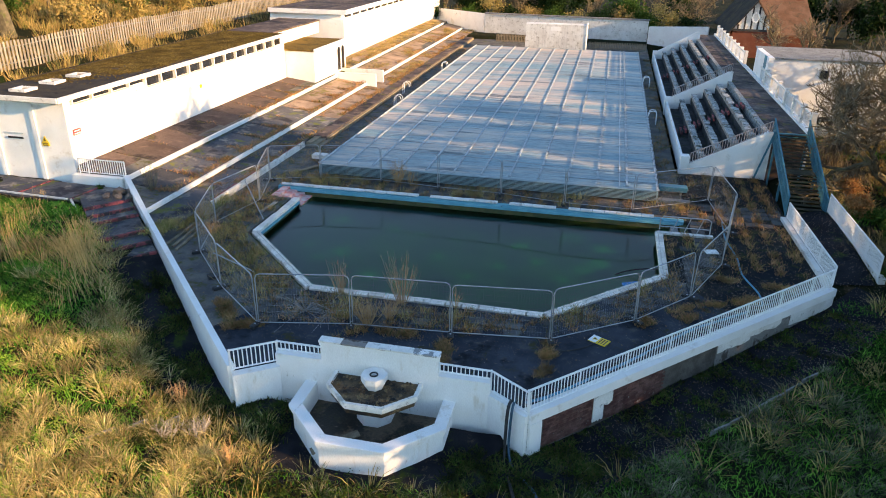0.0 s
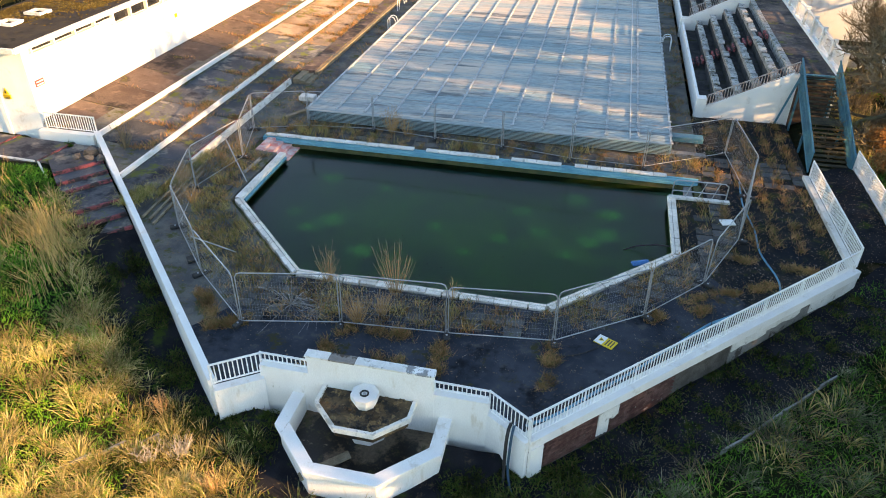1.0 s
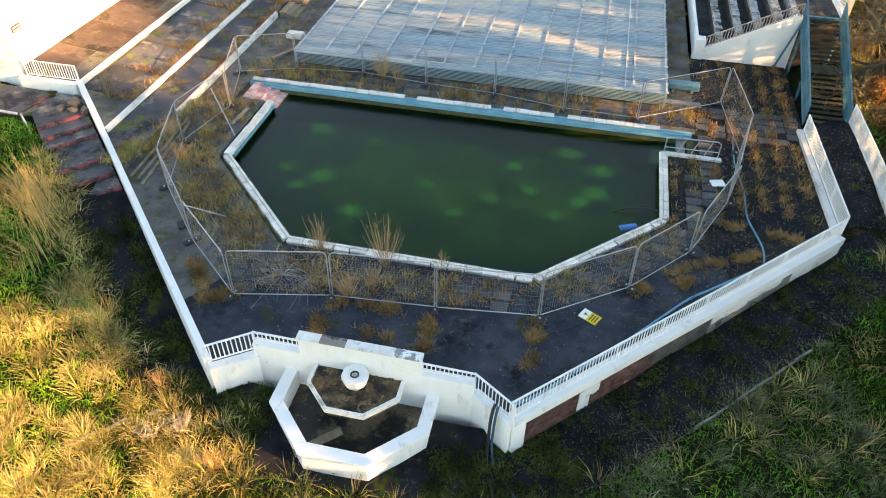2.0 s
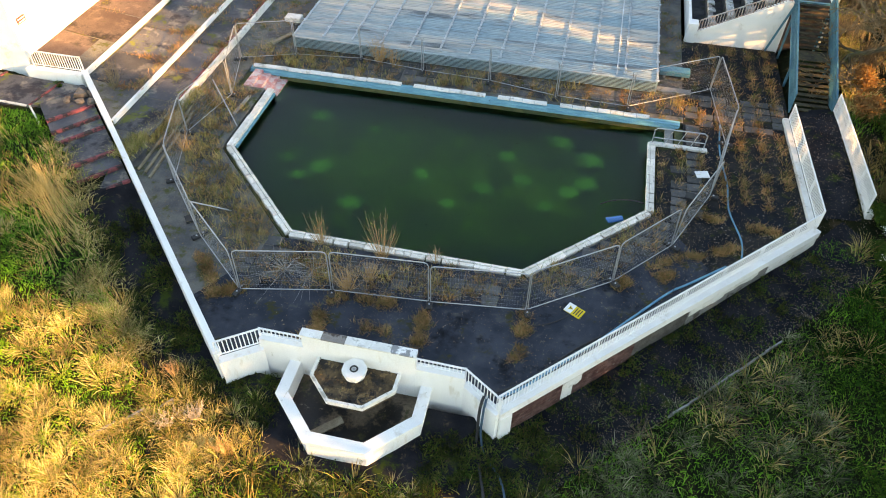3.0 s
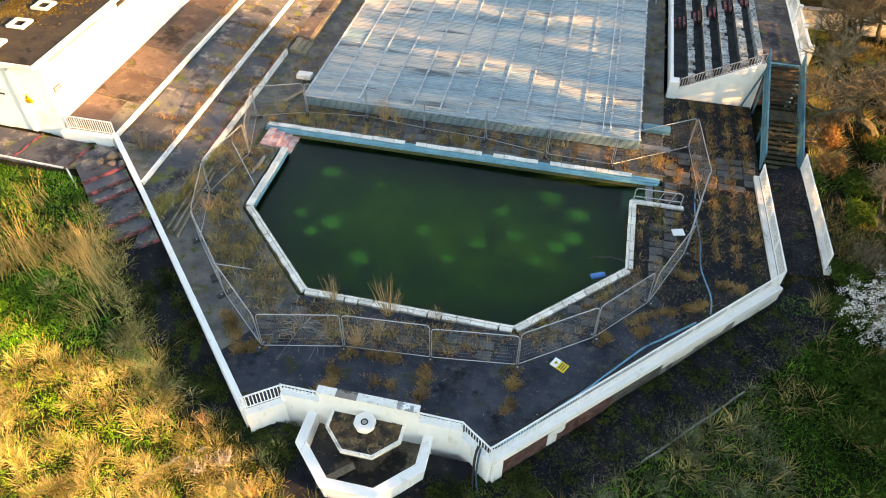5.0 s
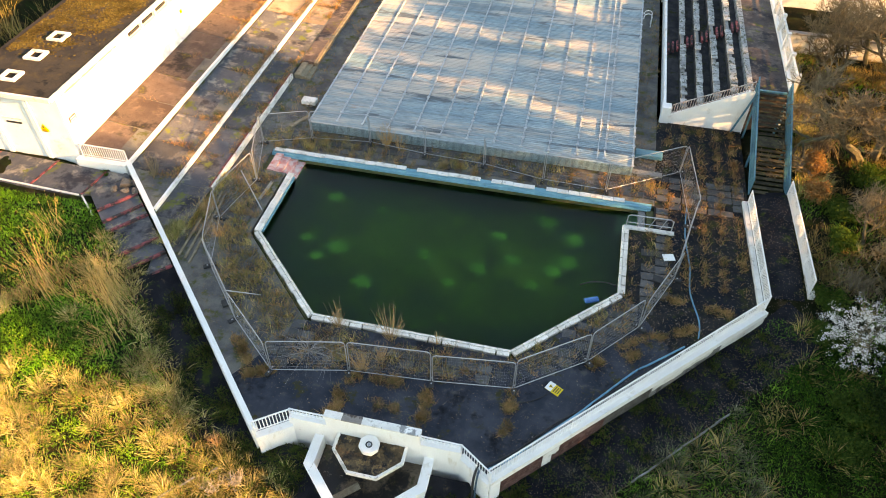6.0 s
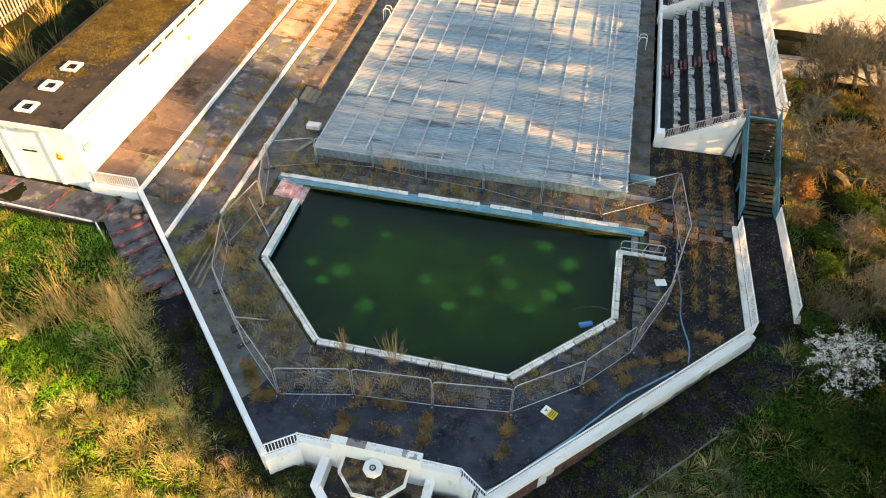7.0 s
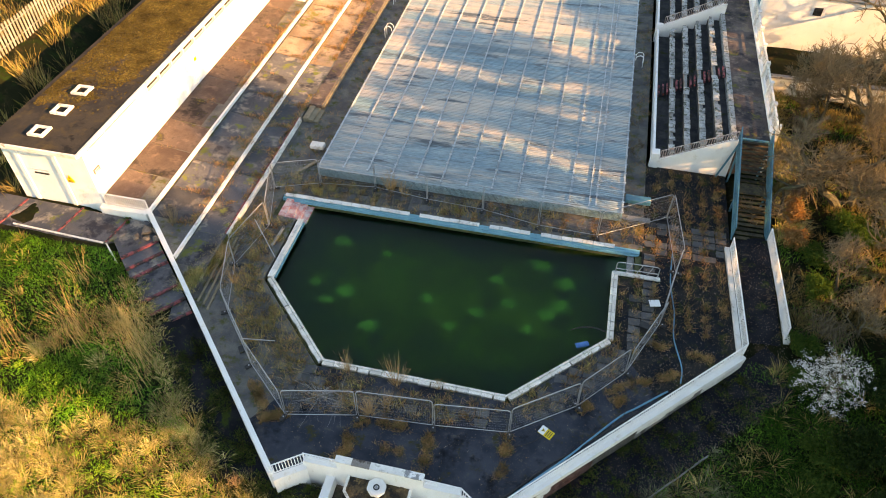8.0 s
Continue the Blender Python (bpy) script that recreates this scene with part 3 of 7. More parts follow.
def basin():
    bm = bmesh.new()
    floor = [bm.verts.new((x, y, -2.3)) for x, y in POOL]
    bm.faces.new(floor)
    setting("pool_floor", bm, "pool_floor", "silted green pool bottom", "pool floor")
    bm = bmesh.new()
    for i in range(len(POOL)):
        a, b = POOL[i], POOL[(i + 1) % len(POOL)]
        wall(bm, a, b, 0.35, -2.35, -0.19 if i == 6 else -0.14, -1)
    setting("pool_walls", bm, "pool_side", "stained pool side walls", "pool wall")
    bm = bmesh.new()
    bm.faces.new([bm.verts.new((x, y, -0.44)) for x, y in POOL])
    w = setting("water", bm, "water", "still murky green pool water", "water")
    if w.data.polygons[0].normal.z < 0:
        w.data.flip_normals()
    w.visible_shadow = False
    g = np.random.default_rng(17)

    def flakes(name, p, size, material, label):
        q = g.normal(size=(len(p), 2, 3)) * (size, size, size * 0.2)
        v = np.stack([p, p + q[:, 0], p + q[:, 0] + q[:, 1], p + q[:, 1]], 1).reshape(-1, 3)
        me = bpy.data.meshes.new(name)
        me.from_pydata(v.tolist(), [], np.arange(len(v)).reshape(-1, 4).tolist())
        me.materials.append(M[material])
        tagged(new(name, me), label, "algae", "", "stuff")

    clumps = []
    for x, y, r in ((-11.37, 28.72, 0.55), (-12.19, 27.89, 0.35), (-9.38, 26.7, 0.5), (-0.9, 33.1, 0.65), (0.73, 32.0, 0.6), (0.52, 30.3, 0.55), (-0.13, 29.55, 0.5), (-5.2, 27.6, 0.3), (-3.2, 31.4, 0.35),
                    (-3.88, 28.88, 0.4), (-2.25, 29.87, 0.42), (-6.83, 29.23, 0.4), (-12.71, 32.38, 0.5), (-13.24, 29.02, 0.3), (-9.81, 32.0, 0.3), (-1.0, 28.4, 0.3)):
        clumps.append(g.normal(size=(int(760 * r), 3)) * (r * 0.44, r * 0.36, 0.05) + (x, y, -1.95))
    flakes("algae_clumps", np.concatenate(clumps), 0.05, "algae", "bright green algae clumps in the murky pool")
    # drifts of thin algae, thickest over the middle of the bottom
    film = []
    for _ in range(210):
        c = g.normal(size=3) * (3.9, 2.1, 0.0) + (-5.2, 29.6, -2.2)
        k = int(g.uniform(10, 70))
        film.append(g.normal(size=(k, 3)) * (g.uniform(0.4, 1.2), g.uniform(0.3, 0.8), 0.03) + c)
    film = np.concatenate(film)
    film = film[(film[:, 1] < 33) & (film[:, 1] > 24.5 + 0.3 * np.abs(film[:, 0] + 5.9)) & (film[:, 0] > -13.5) & (film[:, 0] < 2.2)]
    flakes("algae_film", film, 0.12, "algae_thin", "thin olive algae over the pool bottom")
    specks = np.stack([g.uniform(-14, 2.6, 260), g.uniform(23.6, 33, 260), np.full(260, -0.432)], 1)
    specks = specks[[inside(POOL, p[0] - 0.2 * np.sign(p[0] + 5.9), p[1] - 0.4) for p in specks]]
    flakes("floating_specks", specks, 0.018, "litter", "pale leaf crumbs floating on the pool")


basin()

# ---- retaining walls, parapets and railings ----
def plinth(name, a, b, z0, z1, thick, side, material, label, z1b=None, z0b=None):
    bm = bmesh.new()
    wall(bm, a, b, thick, z0, z1, side, z1b, z0b)
    return setting(name, bm, material, label, "wall")


plinth("wall_left", P0, L1, -1.9, 0.22, 0.23, 0, "white", "long white-painted parapet wall beside the steps", 0.85)
plinth("wall_left_upper", L1, L2, -0.8, 0.85, 0.26, 0, "white", "white-painted parapet wall at the terrace ends", 1.35)
plinth("wall_terrace", L2, (BX, BY), -0.5, 1.25, 0.35, 1, "white", "white-painted low wall below the terrace railing")
plinth("wall_front_left", P0, P1, -2.0, 0.0, 0.3, -1, "white_stain", "white-painted retaining wall")
plinth("wall_front", P1, P2, -2.2, 0.42, 0.3, 0, "white_stain", "white-painted retaining wall behind the fountain")
plinth("wall_front_right", P2, P3, -2.2, 0.004, 0.3, 0, "white_stain", "white-painted retaining wall")


def brick_wall():
    """The right-hand retaining wall: a white beam over brickwork whose render has fallen off."""
    w = thing("wall_right", "white-capped retaining wall with render fallen from red brick", "wall")
    w["kind"] = "structure"
    d = (Vector(P4) - Vector(P3)).normalized()
    length = (Vector(P4) - Vector(P3)).length
    bm = bmesh.new()
    off = Vector((d.y, -d.x)) * 0.09
    wall(bm, Vector(P3) + off, Vector(P4) + off, 0.40, -0.29, 0.03, 1)
    part("beam", bm, "white", w)
    bm = bmesh.new()
    a, b = Vector(P3) - Vector((-d.y, d.x)) * 0.02, Vector(P4) - Vector((-d.y, d.x)) * 0.02
    wall(bm, a, b, 0.3, -2.2, -0.29, 1)
    part("mortar", bm, "mortar", w)
    bm = bmesh.new()
    wall(bm, Vector(P3) + off * 1.3, (P3[0] + d.x * 0.45 + off.x * 1.3, P3[1] + d.y * 0.45 + off.y * 1.3), 0.45, -2.2, -0.29, 1)
    part("pier", bm, "white", w)
    me_bm = bmesh.new()
    box(me_bm, -0.105, 0.105, -0.03, 0.03, -0.031, 0.031)
    me = finish("brick", me_bm, "brick")
    rng = random.Random(4)
    n = Vector((-d.y, d.x))
    turn = math.degrees(math.atan2(d.y, d.x))
    count = 0
    rows = []
    for row in range(14):
        z = -0.33 - row * 0.075
        s = 0.6 + (row % 2) * 0.11
        while s < 8.4:
            x, y = P3[0] + d.x * s + n.x * -0.025, P3[1] + d.y * s + n.y * -0.025
            rows.append((s, x, y, z))
            s += 0.22
    rows = [r for r in rows if r[3] > ground_z(r[1], r[2]) - 0.05 and not (2.6 < r[0] < 3.1)]
    for s, x, y, z in sorted(rows)[:300]:
        piece("brick", me, w, pose(x, y, z, 0, 0, turn) @ Matrix.Translation((0, rng.uniform(-0.008, 0.006), 0)))
    # patches of render left on the bricks
    bm = bmesh.new()
    for s0, s1, z0, z1 in ((2.55, 3.0, -1.25, -0.29), (3.0, 3.35, -0.75, -0.29), (8.4, 10.2, -0.62, -0.29), (10.2, 12.0, -0.52, -0.29), (12.6, 15.4, -0.8, -0.29)):
        k = 7
        pts = [(lerp(s0, s1, i / k), z0 + rng.uniform(-0.06, 0.06)) for i in range(k + 1)] + [(s1, z1), (s0, z1)]
        f = []
        for o_ in (0.0, -0.03):
            f.append([bm.verts.new((P3[0] + d.x * s + n.x * (o_ - 0.06), P3[1] + d.y * s + n.y * (o_ - 0.06), z)) for s, z in pts])
        bm.faces.new(f[0])
        bm.faces.new(f[1])
        for i in range(len(pts)):
            j = (i + 1) % len(pts)
            bm.faces.new([f[0][i], f[0][j], f[1][j], f[1][i]])
    part("render_patch", bm, "white_worn", w, "remaining patches of white render")
    bm = bmesh.new()
    wall(bm, (P3[0] + d.x * 8.4 + n.x * -0.05, P3[1] + d.y * 8.4 + n.y * -0.05), (P4[0] + n.x * -0.05, P4[1] + n.y * -0.05), 0.1, -1.6, -0.29, 1)
    part("bare_render", bm, "render_grey", w, "bare grey render")


brick_wall()


def railing(a, b, z0, z1, label, gap=0.125, z0b=None, posts=True, material="rail", group="white railings"):
    """Upright bars between a top and a bottom rail."""
    z0b = z0 if z0b is None else z0b
    a, b = Vector((*a[:2], z0)), Vector((*b[:2], z0b))
    h = z1 - z0
    length = (b - a).length
    r = thing("railing", label, "railing", group, tuple(a))
    b = b - a
    bm = bmesh.new()
    bar(bm, (0, 0, h - 0.022), b + Vector((0, 0, h - 0.022)), 0.05, 0.045)
    part("top_rail", bm, material, r)
    bm = bmesh.new()
    bar(bm, (0, 0, 0.08), b + Vector((0, 0, 0.08)), 0.04, 0.035)
    part("bottom_rail", bm, material, r)
    bm = bmesh.new()
    box(bm, -0.014, 0.014, -0.014, 0.014, 0.08, h)
    me = finish("baluster", bm, material)
    bm = bmesh.new()
    box(bm, -0.025, 0.025, -0.025, 0.025, 0.0, h + 0.01)
    me2 = finish("post", bm, material)
    k = max(2, int(length / gap))
    for i in range(k + 1):
        p = b * (i / k)
        if posts and (i % 16 == 0 or i == k):
            piece("post", me2, r, Matrix.Translation(p))
        else:
            piece("baluster", me, r, Matrix.Translation(p))
    return r


railing(P0, P1, 0.0, 0.79, "white steel railing on the retaining wall", 0.13)
railing((P1[0], P1[1] + 0.03), (-7.85, 17.78), 0.42, 0.79, "low white steel railing on the retaining wall", 0.13)
railing((-4.05, 17.78), P2, 0.42, 0.79, "low white steel railing on the retaining wall", 0.13)
railing(P2, P3, 0.0, 0.80, "white steel railing on the retaining wall", 0.13)
railing((P3[0] - 0.05, P3[1] + 0.1), (P4[0] - 0.12, P4[1] + 0.12), 0.0, 0.80, "long white steel railing along the deck edge", 0.125)
railing(L2, (BX + 0.25, BY), 1.25, 2.05, "white steel railing at the end of the top terrace", 0.13)
plinth("parapet_ramp_inner", (P4[0] - 0.15, P4[1]), (P5[0] - 0.1, P5[1]), -0.7, 0.18, 0.24, 1, "white_worn", "peeling white parapet beside the path")
railing((P4[0] - 0.1, P4[1] + 0.1), (P5[0] - 0.05, P5[1]), 0.1, 0.95, "white steel railing beside the path to the stairs", 0.125)
plinth("parapet_ramp_outer", (11.75, 29.4), (11.4, 36.3), -0.9, 0.0, 0.26, -1, "white_worn", "peeling white parapet beside the path", 0.35)
railing((11.72, 29.5), (11.37, 36.3), 0.0, 0.95, "white mesh railing beside the path to the stairs", 0.1, 0.3)


def fountain():
    f = thing("fountain", "white-painted tiered wall fountain, empty and silted", "fountain", "", (CX, 17.6, 0))

    def octo(w, d0, k=0.0):
        """Half an octagon w wide before the wall, its straight sides d0 long."""
        s = w * 0.2071
        return [(w / 2, 0.15), (w / 2, -d0), (s, -d0 - w / 2 + s), (-s, -d0 - w / 2 + s), (-w / 2, -d0), (-w / 2, 0.15)]

    def ring(bm, outer, inner, z0, z1):
        loop(bm, [[(*o, z0) for o in outer], [(*o, z1) for o in outer], [(*i, z1) for i in inner], [(*i, z0) for i in inner]])

    def loop(bm, lines):
        """A closed section swept along the bowl's outline, one connected shell."""
        v = [[bm.verts.new(p) for p in line] for line in lines]
        for a, b in zip(v, v[1:] + v[:1]):
            for k in range(len(a) - 1):
                bm.faces.new([a[k], a[k + 1], b[k + 1], b[k]])
        for e in (0, -1):
            bm.faces.new([line[e] for line in v])

    bm = bmesh.new()
    box(bm, -1.88, 1.9, -0.02, 0.22, -1.6, 1.0)
    box(bm, -1.9, 1.93, -0.05, 0.25, 1.0, 1.10)
    part("back_wall", bm, "white_stain", f)
    for x0, x1, m_ in ((-1.92, -1.2, "white_worn"), (-1.19, -0.4, "render_grey"), (-0.39, 0.45, "white_worn"), (0.46, 1.1, "white_worn"), (1.11, 1.94, "chipped")):
        bm = bmesh.new()
        box(bm, x0, x1, -0.06, 0.26, 1.10, 1.15)
        part("coping_slab", bm, m_, f)
    bm = bmesh.new()
    oa, ob_, oc, od, oe = octo(4.72, 1.28), octo(4.92, 1.33), octo(4.14, 1.19), octo(4.84, 1.31), octo(4.78, 1.295)
    loop(bm, [[(*p, -2.2) for p in oa], [(*p, -0.74) for p in oa], [(*p, -0.73) for p in oe], [(*p, -0.67) for p in oe], [(*p, -0.66) for p in od], [(*p, -0.56) for p in od], [(*p, -0.55) for p in ob_], [(*p, -0.43) for p in ob_], [(*p, -0.42) for p in octo(4.88, 1.325)], [(*p, -0.42) for p in oc], [(*p, -2.2) for p in oc]])
    part("lower_basin", bm, "white_stain", f)
    bm = bmesh.new()
    prism(bm, octo(4.3, 1.2)[::-1], -2.0, -1.12)
    part("basin_floor", bm, "basin_mud", f, "dark wet silted basin floor")
    bm = bmesh.new()
    prism(bm, octo(1.1, 0.6)[::-1], -1.6, -0.32)
    part("pedestal", bm, "white", f)
    bm = bmesh.new()
    o, i, n_ = octo(2.85, 0.74), octo(2.63, 0.71), octo(1.5, 0.68)
    loop(bm, [[(*p, 0.12) for p in o], [(*p, -0.05) for p in o], [(*p, -0.07) for p in octo(2.76, 0.73)], [(*p, -0.12) for p in octo(2.74, 0.725)], [(*p, -0.36) for p in n_], [(*p, -0.3) for p in n_], [(*p, -0.05) for p in i], [(*p, 0.12) for p in i]])
    part("upper_bowl", bm, "white_worn", f)
    # crumbling rim: lumps of dirt and broken render along the edge
    bm = bmesh.new()
    for a_, b_ in zip(o[:-1], o[1:]):
        for _ in range(34):
            t = random.random()
            k = random.uniform(0.01, 0.035)
            bmesh.ops.create_icosphere(bm, subdivisions=1, radius=k, matrix=pose(lerp(a_[0], b_[0], t) * 0.93, lerp(a_[1], b_[1], t) * 0.93, 0.09, random.uniform(0, 90), 0, 0) @ Matrix.Diagonal((1.3, 0.8, 0.5, 1)))
    tagged(part("rim_crust", bm, "silt", f, "brown crust along the bowl's rim"), kind="stuff")
    bm = bmesh.new()
    prism(bm, octo(2.66, 0.71)[::-1], -0.28, 0.03)
    for _ in range(150):
        x, y = random.uniform(-1.2, 1.2), random.uniform(-1.4, 0.05)
        if abs(x) - y < 1.8:
            k = random.uniform(0.03, 0.1)
            bmesh.ops.create_icosphere(bm, subdivisions=1, radius=k, matrix=pose(x, y, 0.02, random.uniform(0, 90), random.uniform(0, 90), 0) @ Matrix.Diagonal((1, 0.8, 0.6, 1)))
    part("bowl_silt", bm, "silt", f, "brown silt and moss in the upper bowl")
    bm = bmesh.new()
    pts = [(0.41 * math.cos(math.pi / 8 + k * math.pi / 4), -0.42 + 0.41 * math.sin(math.pi / 8 + k * math.pi / 4)) for k in range(8)]
    low = [(0.25 * math.cos(math.pi / 8 + k * math.pi / 4), -0.42 + 0.25 * math.sin(math.pi / 8 + k * math.pi / 4)) for k in range(8)]
    prism(bm, pts, 0.28, 0.46)
    v0 = [bm.verts.new((x, y, 0.28)) for x, y in pts]
    v1 = [bm.verts.new((x, y, -0.05)) for x, y in low]
    for k in range(8):
        bm.faces.new([v1[k], v1[(k + 1) % 8], v0[(k + 1) % 8], v0[k]])
    part("spout_bowl", bm, "white", f)
    bm = bmesh.new()
    tube(bm, [(0.11 * math.cos(a * math.pi / 8), -0.45 + 0.11 * math.sin(a * math.pi / 8), 0.47) for a in range(16)], 0.03, 6, None, True)
    part("spout_ring", bm, "black", f, "black rubber ring")
    bm = bmesh.new()
    tube(bm, [(0, -0.45, 0.455), (0, -0.45, 0.472)], 0.055, 12)
    part("drain", bm, "galv", f)
    plank = new("plank", finish("plank", box(bmesh.new(), -0.14, 0.14, -0.75, 0.75, 0, 0.04), "timber"))
    plank.matrix_basis = pose(CX - 0.75, 17.6 - 1.95, -1.06, 6, 0, -50)
    tagged(plank, "loose timber plank lying in the fountain basin", "plank")


fountain()

# ---- pool coping ----
def coping():
    c = thing("pool_coping", "worn white coping blocks round the pool", "coping")
    c["kind"] = "structure"
    # each block has a raised inner lip and a sunk joint behind it
    shapes = []
    rng = random.Random(7)
    for k in range(4):
        bm = bmesh.new()
        box(bm, -0.292, 0.292 - 0.03 * (k == 2), -0.07, 0.055, -0.13, 0.03)
        box(bm, -0.29 + 0.05 * (k == 1), 0.29, 0.07, 0.27 - 0.03 * (k == 3), -0.14, 0.022)
        bmesh.ops.bevel(bm, geom=bm.edges[:], offset=0.014, segments=1, affect="EDGES")
        shapes.append(finish("block", bm, "coping"))
    for i in (9, 0, 1, 2, 3):
        a, b = Vector(POOL[i]), Vector(POOL[(i + 1) % len(POOL)])
        d = (b - a).normalized()
        L = (b - a).length
        turn = math.degrees(math.atan2(-d.y, -d.x))
        k = max(1, round(L / 0.6))
        for j in range(k):
            p = a + d * (L * (j + 0.5) / k)
            piece("block", shapes[rng.randrange(4)], c, pose(p.x, p.y, rng.uniform(-0.012, 0.006), rng.uniform(-0.6, 0.6), 0, turn + rng.uniform(-0.5, 0.5)) @ Matrix.Diagonal((L / k / 0.6, 1, 1, 1)))
    # the blue side towards the main pool: a stepped wall with broken white blocks along its top
    bm = bmesh.new()
    box(bm, -16.9, 4.4, 33.88, 34.05, -0.15, 0.0)
    box(bm, -16.9, 4.35, 33.79, 33.88, -0.19, -0.10)
    box(bm, -16.9, 4.4, 34.05, 34.18, -0.45, 0.03)
    part("blue_wall", bm, "blue", c, "turquoise-painted pool edge")
    bm = bmesh.new()
    box(bm, -0.29, 0.29, 0, 0.26, 0, 0.09)
    bmesh.ops.bevel(bm, geom=bm.edges[:], offset=0.015, segments=1, affect="EDGES")
    me2 = finish("block", bm, "white_worn")
    x = -16.5
    while x < 3.2:
        if rng.random() > 0.1:
            piece("block", me2, c, pose(x, 33.99 + rng.uniform(-0.02, 0.02), 0.031, 0, 0, rng.uniform(-1, 1)))
        x += 0.6
    bm = bmesh.new()
    wall(bm, (-14.95, 27.8), (-14.95, 32.2), 0.1, -0.24, -0.13)
    part("blue_ledge", bm, "blue", c, "turquoise ledge under the coping")
    # entry steps at both ends
    bm = bmesh.new()
    for k in range(4):
        box(bm, -16.6 + k * 0.42, -16.18 + k * 0.42, 32.35, 33.85, -1.8, 0.02 - k * 0.13)
    part("entry_steps", bm, "pink", c, "faded red and white entry steps")
    bm = bmesh.new()
    for k in range(4):
        box(bm, 3.78 - k * 0.35, 4.13 - k * 0.35, 32.25, 33.85, -1.8, -0.25 - k * 0.2)
    part("entry_steps", bm, "concrete", c, "dark concrete entry steps")


coping()

# ---- the boarded-over main pool ----
def cover():
    x0, x1, y0, y1 = COVER
    c = thing("pool_cover", "grey boarded cover over the main pool", "cover")
    bays = 12
    w = (x1 - x0) / bays
    pitch = 0.17
    rows = int((y1 - y0) / pitch)
    near = 25
    rng = random.Random(11)

    def slat(bm, m, th):
        box(bm, -w / 2 + 0.002, w / 2 - 0.002, -pitch / 2 + 0.015, pitch / 2 - 0.015, -0.03, 0.0, m)

    bm = bmesh.new()
    slat(bm, None, 0)
    me = finish("board", bm, "cover")
    rest = bmesh.new()
    for j in range(rows):
        for i in range(bays):
            m = pose(x0 + (i + 0.5) * w, y0 + (j + 0.5) * pitch, 0.66 + rng.uniform(-0.003, 0.006), 1.2 + rng.uniform(-0.8, 0.8), rng.uniform(-0.08, 0.08), 0)
            if j < near:
                piece("board", me, c, m)
            else:
                slat(rest, m, 0)
    tagged(part("far_board", rest, "covers", c), kind="stuff")
    bm = bmesh.new()
    box(bm, x0 + 0.05, x1 - 0.05, y0 + 0.06, y1, 0.05, 0.6)
    part("frame", bm, "stand_dark", c)
    for k in range(8):
        bm = bmesh.new()
        box(bm, x0, x1, y0 - 0.045 - 0.004 * k, y0 - 0.02 - 0.004 * k, 0.612 - k * 0.068, 0.638 - k * 0.068)
        part("fascia_board", bm, "fascia", c)
    for xx in (x0, x1):
        for k in range(5):
            bm = bmesh.new()
            box(bm, xx - 0.03, xx + 0.03, y0, y1, 0.5 - k * 0.105, 0.585 - k * 0.105)
            part("side_board", bm, "fascia", c)
    for i in range(bays + 1):
        bm = bmesh.new()
        x = x0 + i * w
        back_off = 0.0 if i in (0, bays) else 0.35
        bar(bm, (x - 0.025, y0 + back_off, 0.70), (x - 0.025, y1, 0.70), 0.03, 0.06)
        bar(bm, (x + 0.03, y0 + back_off, 0.70), (x + 0.03, y1, 0.70), 0.02, 0.05)
        y = y0 + back_off + 0.1
        while y < y1:
            bar(bm, (x - 0.10, y, 0.69), (x + 0.09, y, 0.69), 0.05, 0.06)
            y += 0.9
        part("batten", bm, "rail_pale", c)
    bm = bmesh.new()
    bar(bm, (1.25, y0 + 0.2, 0.70), (1.25, y1, 0.70), 0.05, 0.06)
    part("batten", bm, "rail_pale", c)


cover()

